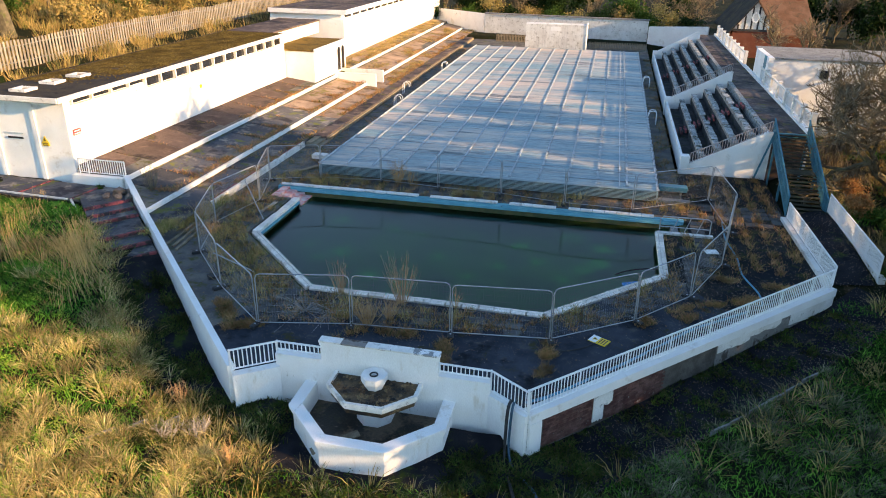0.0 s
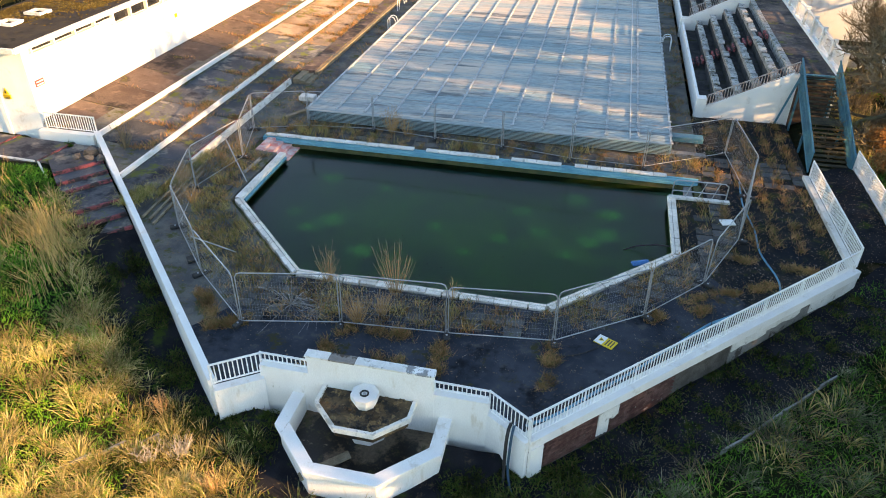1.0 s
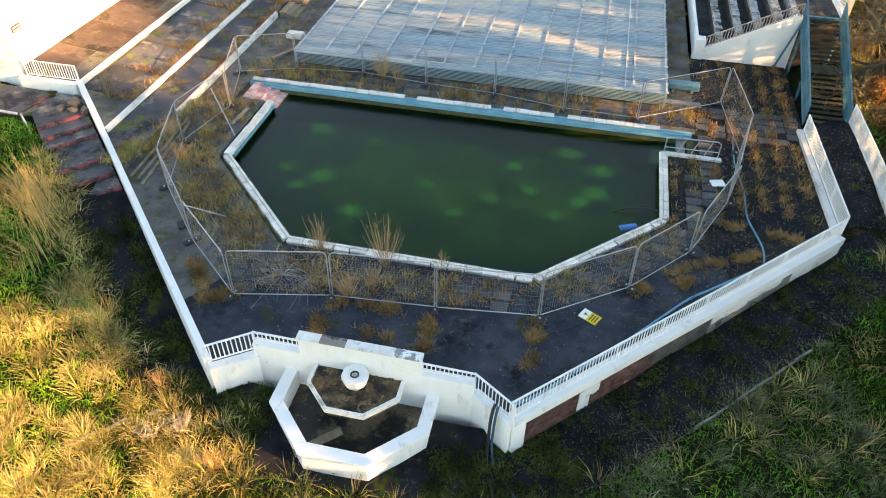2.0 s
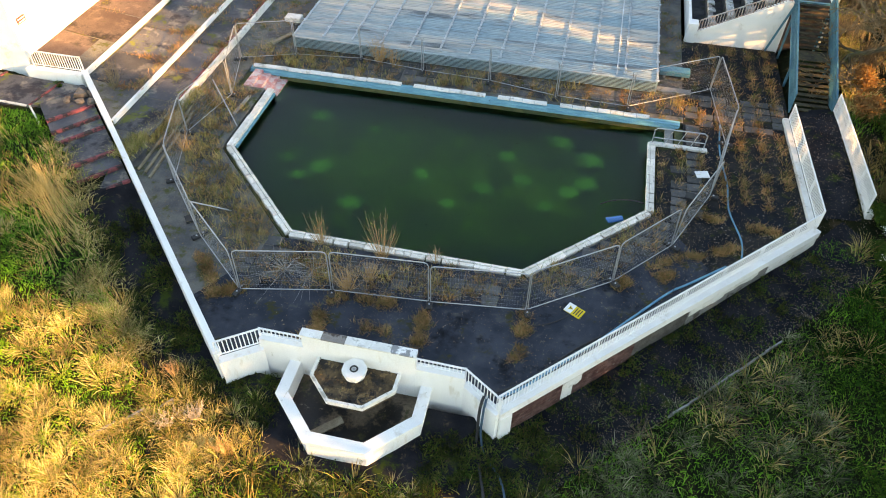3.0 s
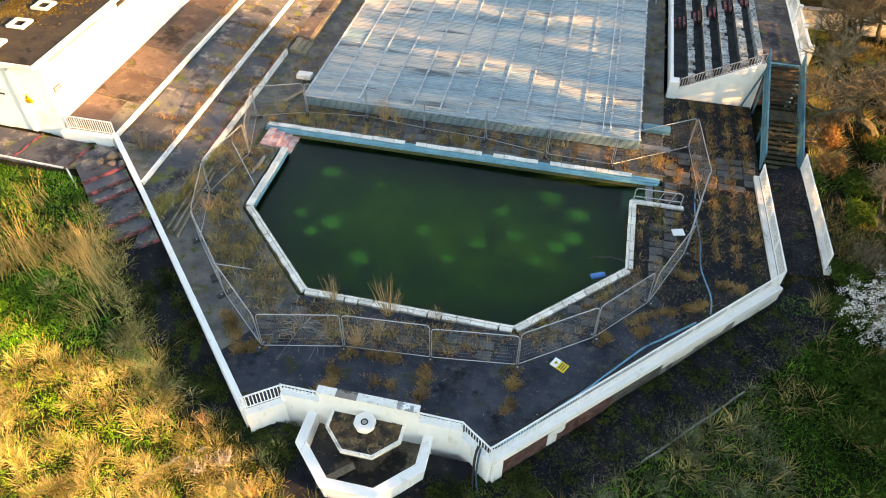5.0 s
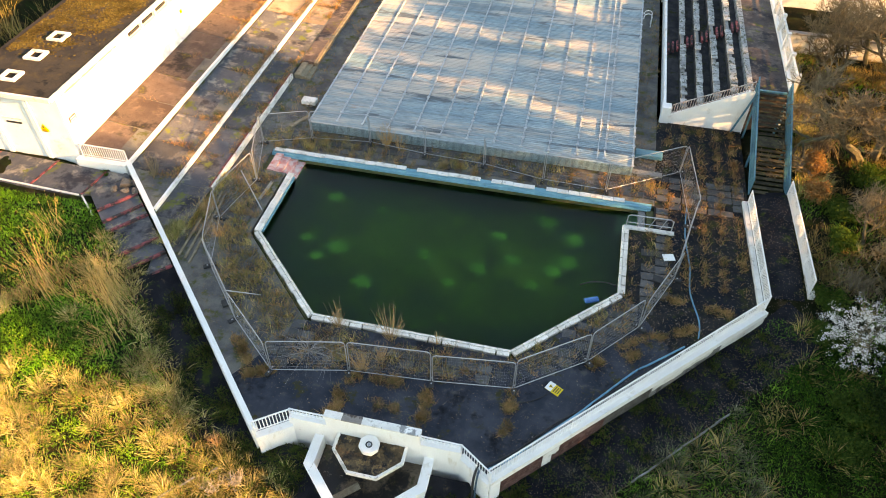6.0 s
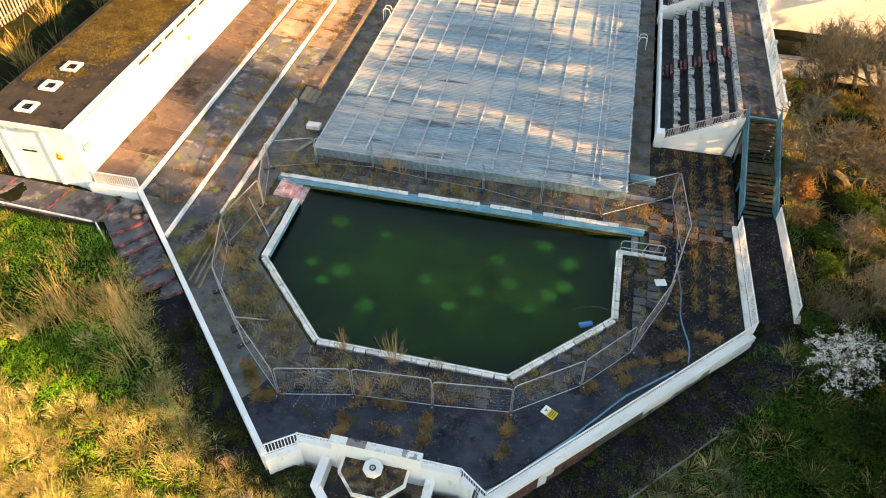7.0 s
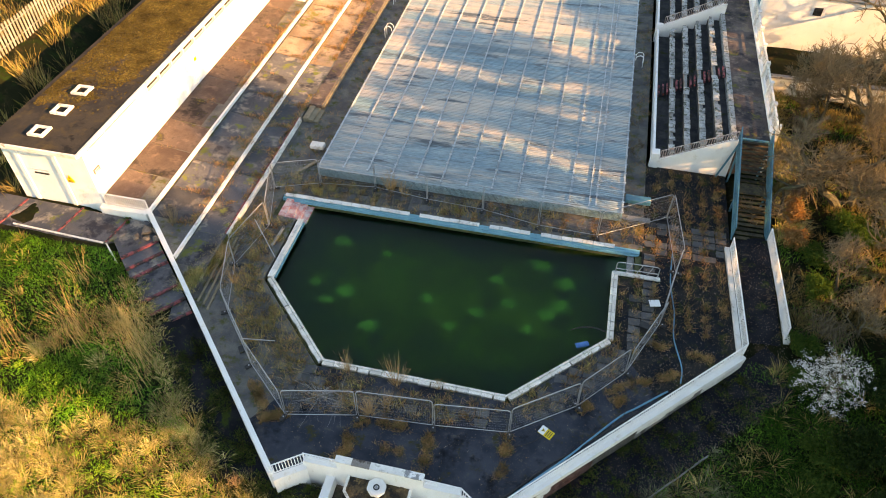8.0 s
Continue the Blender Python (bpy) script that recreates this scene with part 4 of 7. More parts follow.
# ---- terraces ----
def terraces():
    Y1 = 104.0
    # each terrace falls a little towards the pool
    for n, xa, xb, za, zb, ya, yb in ((1, BX - 0.1, KERB1, 1.58, T1, 30.0, 29.95), (2, KERB1, KERB2, T2 + 0.2, T2 - 0.1, 29.78, 27.06), (3, KERB2, EDGE, T3 + 0.1, T3, 27.06, 25.15)):
        bm = bmesh.new()
        quadbox(bm, [(xa, ya, -0.6), (xb, yb, -0.6), (xb, Y1, -0.6), (xa, Y1, -0.6), (xa, ya, za), (xb, yb, zb), (xb, Y1, zb), (xa, Y1, za)])
        t = setting("terrace_%d" % n, bm, "soil", "weathered asphalt spectator terrace with weedy joints", "terrace")
        # bays of asphalt with open joints between
        step, y, rng = 2.62, max(ya, yb) + 0.05, random.Random(n)
        bm = bmesh.new()
        quadbox(bm, [(xa + 0.12, 0, za - 0.1), (xb - 0.12, 0, zb - 0.1), (xb - 0.12, step - 0.07, zb - 0.1), (xa + 0.12, step - 0.07, za - 0.1),
                     (xa + 0.12, 0, za + 0.012), (xb - 0.12, 0, zb + 0.012), (xb - 0.12, step - 0.07, zb + 0.012), (xa + 0.12, step - 0.07, za + 0.012)])
        me = finish("bay", bm, "terrace_slab" if n == 1 else "terrace_dark")
        # far bays get the paler copy, with low sunlight put into its colour
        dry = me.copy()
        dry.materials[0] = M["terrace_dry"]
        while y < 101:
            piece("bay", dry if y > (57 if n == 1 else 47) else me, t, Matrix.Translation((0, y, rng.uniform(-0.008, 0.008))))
            y += step
    for n, x, za, zb, ya, yb, mat_, lab in ((1, KERB1, T1 - 0.17, T1 + 0.05, 29.9, 59.6, "white", "white-painted terrace kerb"), (2, KERB2, T2 - 0.28, T2 - 0.06, 27.35, 59.6, "white", "white-painted terrace kerb"),
                                            (3, KERB1, T1 - 0.17, T1 + 0.05, 61.9, 102.0, "white", "white-painted terrace kerb"), (4, KERB2, T2 - 0.28, T2 - 0.06, 61.9, 102.0, "white", "white-painted terrace kerb")):
        bm = bmesh.new()
        y = ya
        while y < yb:
            box(bm, x - 0.09, x + 0.05, y, min(yb, y + 1.48), za, zb)
            y += 1.5
        setting("kerb_%d" % n, bm, mat_, lab, "kerb")
    bm = bmesh.new()
    y = 29.9
    while y < 41.5:
        box(bm, EDGE - 0.05, EDGE + 0.06, y, min(41.5, y + 1.48), -0.2, T3 + 0.04)
        y += 1.5
    setting("kerb_5", bm, "white_worn", "white terrace kerb with a worn red edge", "kerb")
    bm = bmesh.new()
    box(bm, EDGE - 0.17, EDGE - 0.05, 29.9, 41.5, T3, T3 + 0.045)
    setting("kerb_line", bm, "red", "worn red line along the terrace edge", "kerb")
    bm = bmesh.new()
    box(bm, EDGE, -17.75, 43.2, 95, -0.3, T3 + 0.02)
    setting("ledge", bm, "terrace", "brown asphalt ledge beside the main pool", "ledge")
    bm = bmesh.new()
    box(bm, -17.75, -17.55, 43.2, 95, -0.3, T3 - 0.05)
    setting("ledge_board", bm, "timber", "yellowed timber edge board", "edge")
    s = thing("timber_steps", "weathered timber steps down from the terrace", "steps", "", (-18.0, 42.3, 0))
    for k in range(3):
        bm = bmesh.new()
        box(bm, -0.5 + k * 0.33, -0.1 + k * 0.33, -0.75, 0.75, -0.02, T3 - k * 0.1)
        part("step", bm, "timber", s)
    # the cross passage through the terraces
    for n, y in ((1, 59.6), (2, 61.7)):
        bm = bmesh.new()
        box(bm, -24.0, -19.6, y, y + 0.2, -0.2, T1 + 0.25)
        setting("passage_wall_%d" % n, bm, "white", "low white wall across the terraces", "wall")


terraces()

# ---- the changing block ----
def block():
    b = thing("changing_block", "long white flat-roofed changing block with a mossy felt roof", "building")
    X0 = -31.3
    bm = bmesh.new()
    box(bm, X0, BX, BY + 0.02, 55.5, -0.6, 4.28)
    box(bm, X0, BX, BY + 0.02, 35.6, 4.28, 4.58)
    box(bm, X0, BX, BY + 0.02, BY + 0.5, 4.58, 4.9)
    part("wall", bm, "white", b)
    bm = bmesh.new()
    box(bm, X0 + 0.02, BX - 0.25, BY + 0.25, 55.4, 4.28, 4.9)
    part("upper_wall", bm, "white", b)
    bm = bmesh.new()
    box(bm, X0 - 0.2, BX + 0.2, BY - 0.55, 55.6, 4.9, 5.12)
    part("roof", bm, "roof", b)
    bm = bmesh.new()
    for a, c in (((X0 - 0.2, BY - 0.57), (BX + 0.22, BY - 0.57)), ((BX + 0.22, BY - 0.57), (BX + 0.22, 55.6))):
        wall(bm, a, c, 0.12, 4.93, 5.17)
    part("fascia", bm, "white_worn", b)
    # moss in fine cushions, thinning out towards the near end and the edges
    g = np.random.default_rng(5)
    x, y = g.uniform(X0 + 0.1, BX - 0.15, 60000), g.uniform(32.5, 55.3, 60000)
    thick = np.array([noise.noise((a * 0.5, b * 0.4, 2)) + 0.5 * noise.noise((a * 1.7, b * 1.7, 6)) for a, b in zip(x, y)])
    thick += 0.16 * (y - 37.2) - 1.3 * np.clip(x - (BX - 1.2), 0, 2)
    keep = g.random(60000) < np.clip(0.5 + 0.9 * np.minimum(thick, 0.5), 0.015, 0.95)
    x, y = x[keep], y[keep]
    n = len(x)
    r, h, a = g.uniform(0.03, 0.085, n), g.uniform(0.015, 0.06, n), g.uniform(0, 6.28, n)
    v = np.empty((n, 5, 3))
    for q in range(4):
        v[:, q] = np.stack([x + r * np.cos(a + q * 1.571), y + r * np.sin(a + q * 1.571), np.full(n, 5.119)], 1)
    v[:, 4] = np.stack([x, y, 5.12 + h], 1)
    f = (np.arange(n)[:, None, None] * 5 + np.array([[0, 1, 4], [1, 2, 4], [2, 3, 4], [3, 0, 4]])).reshape(-1, 3)
    me = bpy.data.meshes.new("moss")
    me.from_pydata(v.reshape(-1, 3).tolist(), [], f.tolist())
    me.materials.append(M["moss_tuft"])
    ob = new("moss", me)
    ob.parent = b
    tagged(ob, "thick orange-brown moss", kind="stuff")
    # clerestory lights under the roof edge
    for k in range(16):
        y = 30.6 + k * 1.55
        low = 4.58 if y < 35.6 else 4.28
        w = thing("window", "", "")
        w.parent = b
        bm = bmesh.new()
        box(bm, BX - 0.25, BX - 0.22, y, y + 1.44, low + 0.03, 4.81)
        part("pane", bm, "glass_dark", w)
        bm = bmesh.new()
        box(bm, BX - 0.24, BX - 0.03, y - 0.10, y, low - 0.04, 4.9)
        part("mullion", bm, "white", w)
    for y in (30.56, 32.66, 34.7):
        s = thing("skylight", "", "")
        s.parent = b
        bm = bmesh.new()
        for q in ((-0.48, 0.48, -0.45, -0.30), (-0.48, 0.48, 0.30, 0.45), (-0.48, -0.32, -0.30, 0.30), (0.32, 0.48, -0.30, 0.30)):
            box(bm, -29.05 + q[0], -29.05 + q[1], y + 0.15 + q[2], y + 0.15 + q[3], 5.12, 5.25)
        part("kerb", bm, "white_worn", s)
        # the unlit inside is put into the pane's matte dark colour
        bm = bmesh.new()
        box(bm, -29.38, -28.72, y - 0.16, y + 0.46, 5.12, 5.14)
        part("pane", bm, "hole_dark", s, "skylight pane coloured dark for the unlit inside")
    # pilasters on the end wall
    for x in (-28.0, -30.4):
        bm = bmesh.new()
        box(bm, x - 0.12, x + 0.12, BY - 0.06, BY + 0.02, -0.6, 4.82)
        part("pilaster", bm, "white", b)
    # lower annex that stands out onto the terrace
    a = thing("annex", "low white annex with arched windows and a flat roof", "building")
    bm = bmesh.new()
    box(bm, -32, -23.55, 55.6, 62.9, -0.6, 3.75)
    part("wall", bm, "white", a)
    bm = bmesh.new()
    box(bm, -32, -23.45, 55.52, 63.0, 3.75, 3.86)
    part("roof", bm, "moss", a)
    bm = bmesh.new()
    wall(bm, (-23.45, 55.5), (-23.45, 63.0), 0.14, 3.7, 3.95)
    part("fascia", bm, "white", a)
    for y in (61.2, 62.2):
        bm = bmesh.new()
        prism(bm, [(0.3 * math.cos(t), 0.3 * math.sin(t)) for t in np.linspace(0, math.pi, 9)] + [(-0.3, -1.7), (0.3, -1.7)], 0, 0.06)
        ob = part("arched_window", bm, "glass_dark", a)
        ob.matrix_basis = pose(-23.56, y, 3.1, 90, 0, 90)
    bm = bmesh.new()
    box(bm, -31.5, -27.5, 56.5, 66.5, 3.87, 4.9)
    part("plant_room", bm, "white", a)
    bm = bmesh.new()
    box(bm, -31.6, -27.4, 56.4, 66.6, 4.9, 5.05)
    part("plant_roof", bm, "terrace", a)
    c = thing("far_block", "long white flat-roofed block beyond the annex", "building")
    bm = bmesh.new()
    box(bm, -33, -25.3, 67.5, 108, -0.6, 5.0)
    part("wall", bm, "white", c)
    bm = bmesh.new()
    box(bm, -33.2, -25.0, 67.3, 108.2, 5.55, 5.8)
    part("roof", bm, "terrace", c)
    bm = bmesh.new()
    box(bm, -33, -25.6, 67.6, 108, 5.0, 5.55)
    part("upper_wall", bm, "white", c)
    bm = bmesh.new()
    wall(bm, (-24.98, 67.25), (-24.98, 108.2), 0.14, 5.5, 5.9)
    wall(bm, (-33, 67.25), (-24.9, 67.25), 0.14, 5.5, 5.9)
    part("fascia", bm, "white", c)
    for k in range(16):
        bm = bmesh.new()
        box(bm, -25.6, -25.57, 68.6 + k * 2.4, 70.5 + k * 2.4, 5.08, 5.46)
        part("window", bm, "glass_dark", c)
    # signs on the near corner
    for nm, x0, x1, z0, z1, m_, lab in (("warning_sign", -27.75, -27.35, 2.55, 2.75, "yellow", "yellow warning sign on the white end wall"),
                                        ("direction_sign", -29.75, -28.85, 2.83, 2.92, "ink", "thin dark arrow sign on the white end wall"),
                                        ("direction_sign", -29.9, -28.8, 3.1, 3.14, "rail_pale", "faint grey lettering on the white end wall")):
        ob = new(nm, finish(nm, box(bmesh.new(), x0, x1, BY - 0.03, BY + 0.01, z0, z1), m_))
        tagged(ob, lab, "sign")
    bm = bmesh.new()
    prism(bm, [(-0.17, 0), (0.17, 0), (0, 0.28)], 0, 0.03)
    ob = new("warning_sign", finish("warning_sign", bm, "yellow"))
    ob.matrix_basis = pose(-27.55, BY - 0.005, 2.78, 90, 0, 0)
    tagged(ob, "yellow warning triangle on the white end wall", "sign")
    for z, w_ in ((2.69, 0.15), (2.62, 0.16), (2.57, 0.12)):
        part("text_bar", box(bmesh.new(), -w_, w_, z - 2.80, z - 2.775, 0.031, 0.036), "ink", ob)
    part("symbol", prism(bmesh.new(), [(-0.05, 0.04), (0.05, 0.04), (0.0, 0.2)], 0.031, 0.036), "ink", ob)
    ob = new("warning_sign", finish("warning_sign", box(bmesh.new(), BX - 0.01, BX + 0.03, 42.25, 42.5, 3.2, 3.42), "yellow"))
    tagged(ob, "small yellow warning sign on the white side wall", "sign")
    s = thing("notice", "red and white notice on the white side wall", "sign", "", (BX + 0.02, 30.4, 3.25))
    part("board", box(bmesh.new(), -0.02, 0.02, -0.28, 0.28, -0.15, 0.15), "sign_red", s)
    for z in (-0.1, 0.03):
        part("text_bar", box(bmesh.new(), 0.02, 0.026, -0.22, 0.22, z, z + 0.05), "sign_white", s)


block()

# ---- far end ----
def far_end():
    bm = bmesh.new()
    wall(bm, (-25.2, 106.0), (-17.0, 100.3), 0.3, -0.3, 2.8)
    setting("wall_far_left", bm, "white", "white boundary wall catching the sun", "wall")
    bm = bmesh.new()
    wall(bm, (-17.0, 100.3), (4.6, 98.5), 0.3, -0.3, 2.8)
    w = setting("wall_far", bm, "white_worn", "grey-white boundary wall behind the pool", "wall")
    bm = bmesh.new()
    wall(bm, (-17.0, 100.25), (4.7, 98.45), 0.5, 2.8, 2.95)
    setting("coping_far", bm, "concrete", "dark coping on the boundary wall", "coping")
    bm = bmesh.new()
    wall(bm, (4.7, 97.5), (11.5, 94.0), 0.3, -0.3, 2.2, 0, 2.8)
    setting("wall_far_right", bm, "white", "white wall at the far corner of the stand", "wall")
    s = thing("shed", "white corrugated metal shed at the pool end", "shed", "", (-6.3, 86.6, 0))
    bm = bmesh.new()
    box(bm, -3.5, 3.5, 0.05, 1.9, -0.1, 3.2)
    part("body", bm, "white_worn", s)
    for k in range(28):
        bm = bmesh.new()
        box(bm, -3.5 + k * 0.25, -3.37 + k * 0.25, 0.0, 0.06, -0.1, 3.2)
        part("rib", bm, "white_worn", s)
    part("notice_plate", box(bmesh.new(), -0.55, 0.55, -0.03, 0.0, 2.5, 2.95), "sign_white", s)
    part("end_post", box(bmesh.new(), 3.5, 3.62, -0.05, 1.9, -0.1, 3.3), "white", s)
    for x0, x1, y, h in ((-14.5, -9.9, 94.5, 1.0), (-2.6, 4.4, 91.5, 0.9)):
        f = thing("low_fence", "weathered low paling fence at the pool end", "fence", "low fences at the pool end", (x0, y, -0.1))
        bm = bmesh.new()
        box(bm, 0, x1 - x0, 0.03, 0.07, 0.2, 0.28)
        box(bm, 0, x1 - x0, 0.03, 0.07, h - 0.25, h - 0.17)
        part("rail", bm, "timber", f)
        bm = bmesh.new()
        box(bm, -0.06, 0.06, 0, 0.03, 0, h)
        me = finish("pale", bm, "timber")
        for k in range(int((x1 - x0) / 0.2)):
            piece("pale", me, f, Matrix.Translation((k * 0.2 + 0.1, 0, 0)))


far_end()

# ---- the stand ----
def stand(y0, y1, name, label, aisle):
    s = thing(name, label, "grandstand", "", (4.75, y0, 0))
    L = y1 - y0
    n, run, rise, base = 5, 0.84, 0.46, 0.25
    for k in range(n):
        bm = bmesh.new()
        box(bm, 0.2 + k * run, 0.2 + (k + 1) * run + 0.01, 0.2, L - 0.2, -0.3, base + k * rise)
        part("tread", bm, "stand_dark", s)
    bm = bmesh.new()
    box(bm, 0.2 + n * run, 0.2 + n * run + 0.3, 0.2, L, -0.3, 2.58)
    part("back_wall", bm, "bench", s)
    # end walls that rise with the rows
    for ya, yb in ((0.0, 0.22),) + (((L - 0.22, L),) if not aisle else ()):
        bm = bmesh.new()
        up = 0.0 if aisle else 0.55
        pts = [(0, -0.3), (4.7, -0.3), (4.7, 2.75 + up), (4.4, 2.75 + up), (0.5, 0.6 + up), (0, 0.6 + up)]
        lo = [bm.verts.new((x, ya, z)) for x, z in pts]
        hi = [bm.verts.new((x, yb, z)) for x, z in pts]
        bm.faces.new(lo)
        bm.faces.new(hi)
        for i in range(len(pts)):
            j = (i + 1) % len(pts)
            bm.faces.new([lo[i], lo[j], hi[j], hi[i]])
        part("end_wall", bm, "white", s)
    bm = bmesh.new()
    box(bm, -0.05, 0.45, -0.08, 0.5, -0.3, 1.05)
    part("corner_pier", bm, "white", s)
    bm = bmesh.new()
    box(bm, 0.06, 0.2, 0.5, L, -0.3, 0.75)
    part("front_wall", bm, "white", s)
    # benches: short broken white slabs on dark supports
    rng = random.Random(int(y0))
    bm = bmesh.new()
    box(bm, -0.19, 0.19, -0.2, 0.2, 0, 0.10)
    bmesh.ops.bevel(bm, geom=bm.edges[:], offset=0.02, segments=1, affect="EDGES")
    me = finish("bench_slab", bm, "bench")
    for k in range(1, n):
        bm = bmesh.new()
        box(bm, 0.2 + k * run + 0.02, 0.2 + k * run + 0.2, 0.3, L - 0.3, base + k * rise, base + k * rise + 0.3)
        part("bench_support", bm, "concrete", s)
        y = 0.5
        while y < L - 0.6:
            if not (L * 0.5 - 0.6 < y < L * 0.5 + 0.6) and rng.random() > 0.08:
                piece("bench_slab", me, s, pose(0.2 + k * run + 0.12 + rng.uniform(-0.03, 0.03), y, base + k * rise + 0.3 + rng.uniform(-0.02, 0.02), rng.uniform(-4, 4), rng.uniform(-5, 5), rng.uniform(-6, 6)))
            y += 0.44
    bm = bmesh.new()
    box(bm, -0.06, 0.06, -0.6, 0.6, 0, 0.22)
    me = finish("aisle_step", bm, "red")
    for k in range(n):
        for q in range(3):
            piece("aisle_step", me, s, Matrix.Translation((0.36 + k * run + q * 0.27, L * 0.5, base + k * rise + 0.01 + 0.13 * q)))
    return s


stand(42.0, 58.6, "grandstand", "stepped concrete stand with broken white benches", True)
stand(58.6, 84.0, "grandstand", "stepped concrete stand with broken white benches", False)
for y, lift in ((42.1, 0.6), (58.7, 1.15)):
    r = thing("stand_railing", "rusted sloping railing on the stand's end wall", "railing", "stand railings", (5.25, y, lift))
    a, b = Vector((0, 0, 0)), Vector((4.1, 0, 2.15))
    part("top_rail", bar(bmesh.new(), a + Vector((0, 0, 0.62)), b + Vector((0, 0, 0.62)), 0.05, 0.05), "rail_rust", r)
    part("bottom_rail", bar(bmesh.new(), a + Vector((0, 0, 0.08)), b + Vector((0, 0, 0.08)), 0.04, 0.04), "rail_rust", r)
    bm = bmesh.new()
    box(bm, -0.018, 0.018, -0.014, 0.014, 0.0, 0.62)
    me = finish("baluster", bm, "rail_rust")
    for k in range(31):
        piece("baluster", me, r, Matrix.Translation(a.lerp(b, k / 30)))


def walkway():
    bm = bmesh.new()
    box(bm, 9.2, 11.4, 42.6, 88.0, -0.4, 2.55)
    setting("walkway", bm, "terrace", "brown asphalt walkway along the back of the stand", "walkway")
    bm = bmesh.new()
    box(bm, 11.4, 11.6, 42.6, 88.0, -0.4, 2.75)
    setting("walkway_kerb", bm, "white", "white outer wall of the walkway", "wall")
    r = thing("walkway_parapet", "white-painted concrete parapet with open panels", "parapet", "", (11.5, 42.6, 2.75))
    # piers and cap rails take the worn white: their shade put into the colour
    bm = bmesh.new()
    box(bm, -0.13, 0.13, -0.13, 0.13, 0, 1.1)
    me = finish("pier", bm, "white_worn")
    bm = bmesh.new()
    bar(bm, (0, 0.13, 0.12), (0, 2.27, 0.12), 0.05, 0.05)
    me2 = finish("bottom_rail", bm, "rail")
    me4 = finish("baluster", box(bmesh.new(), -0.015, 0.015, -0.015, 0.015, 0.12, 0.86), "rail")
    bm = bmesh.new()
    box(bm, -0.06, 0.06, 0.13, 2.27, 0.85, 0.95)
    me3 = finish("cap_rail", bm, "white_worn")
    for k in range(19):
        if not (6.6 < k < 9.4):
            piece("pier", me, r, Matrix.Translation((0, k * 2.4, 0)))
            if k < 18:
                piece("bottom_rail", me2, r, Matrix.Translation((0, k * 2.4, 0)))
                for q in range(11):
                    piece("baluster", me4, r, Matrix.Translation((0, k * 2.4 + 0.265 + q * 0.19, 0)))
                piece("cap_rail", me3, r, Matrix.Translation((0, k * 2.4, 0)))


walkway()


def blue_stairs():
    s = thing("blue_stairs", "timber stairs with blue-painted steel sides up to the stand", "stairs", "", (9.5, 36.3, 0))
    # two flights with a landing
    n1, n2 = 10, 10
    run, rise = 0.256, 0.124
    y = z = 0.0
    bm = bmesh.new()
    box(bm, 0.08, 1.72, -0.11, -0.005, -0.05, 0)
    box(bm, 0.08, 1.72, 0.012, 0.10, -0.05, -0.004)
    me = finish("tread", bm, "timber_dark")
    zz, yy = 0.12, 0.15
    tops = [(0.0, 0.05)]
    for k in range(n1):
        piece("tread", me, s, Matrix.Translation((0, yy, zz)))
        yy += run
        zz += rise
    tops.append((yy - 0.1, zz))
    bm = bmesh.new()
    box(bm, 0.06, 1.74, yy - 0.1, yy + 0.85, zz - 0.06, zz)
    part("landing", bm, "timber_dark", s)
    yy += 0.85
    tops.append((yy - 0.05, zz))
    zz += rise
    yy += 0.1
    for k in range(n2):
        piece("tread", me, s, Matrix.Translation((0, yy, zz)))
        yy += run
        zz += rise
    tops.append((yy, 2.55))
    upright = finish("baluster", box(bmesh.new(), -0.015, 0.015, -0.015, 0.015, -0.08, 0.9), "blue_steel")
    tops = [tops[0], tops[-1]]
    for x in (0.0, 1.8):
        for (ya, za), (yb, zb) in zip(tops[:-1], tops[1:]):
            for h in (-0.08, 0.5):
                part("side_rail", bar(bmesh.new(), (x, ya, za + h), (x, yb, zb + h), 0.05, 0.16 if h < 0 else 0.04), "blue_steel", s)
            k = max(2, int((yb - ya) / 0.085))
            for i in range(k):
                piece("baluster", upright, s, Matrix.Translation((x, lerp(ya, yb, i / k), lerp(za, zb, i / k))))
        bm = bmesh.new()
        for (ya, za), (yb, zb) in zip(tops[:-1], tops[1:]):
            bar(bm, (x, ya, za + 0.9), (x, yb, zb + 0.9), 0.07, 0.06)
        part("handrail", bm, "blue_steel", s)
    bm = bmesh.new()
    bar(bm, (-0.05, 5.3, 2.9), (-0.7, 5.45, 0.1), 0.1, 0.1)
    part("brace", bm, "blue_steel", s)
    bm = bmesh.new()
    box(bm, 0.02, 1.78, tops[-1][0] - 0.02, tops[-1][0] + 0.12, 2.4, 2.62)
    part("head_plate", bm, "blue_steel", s)
    for x in (0.1, 1.7):
        for yq, h in ((2.75, 1.2), (5.6, 2.3)):
            bm = bmesh.new()
            box(bm, x - 0.05, x + 0.05, yq - 0.05, yq + 0.05, -0.5, h)
            part("leg", bm, "blue_steel", s)


blue_stairs()


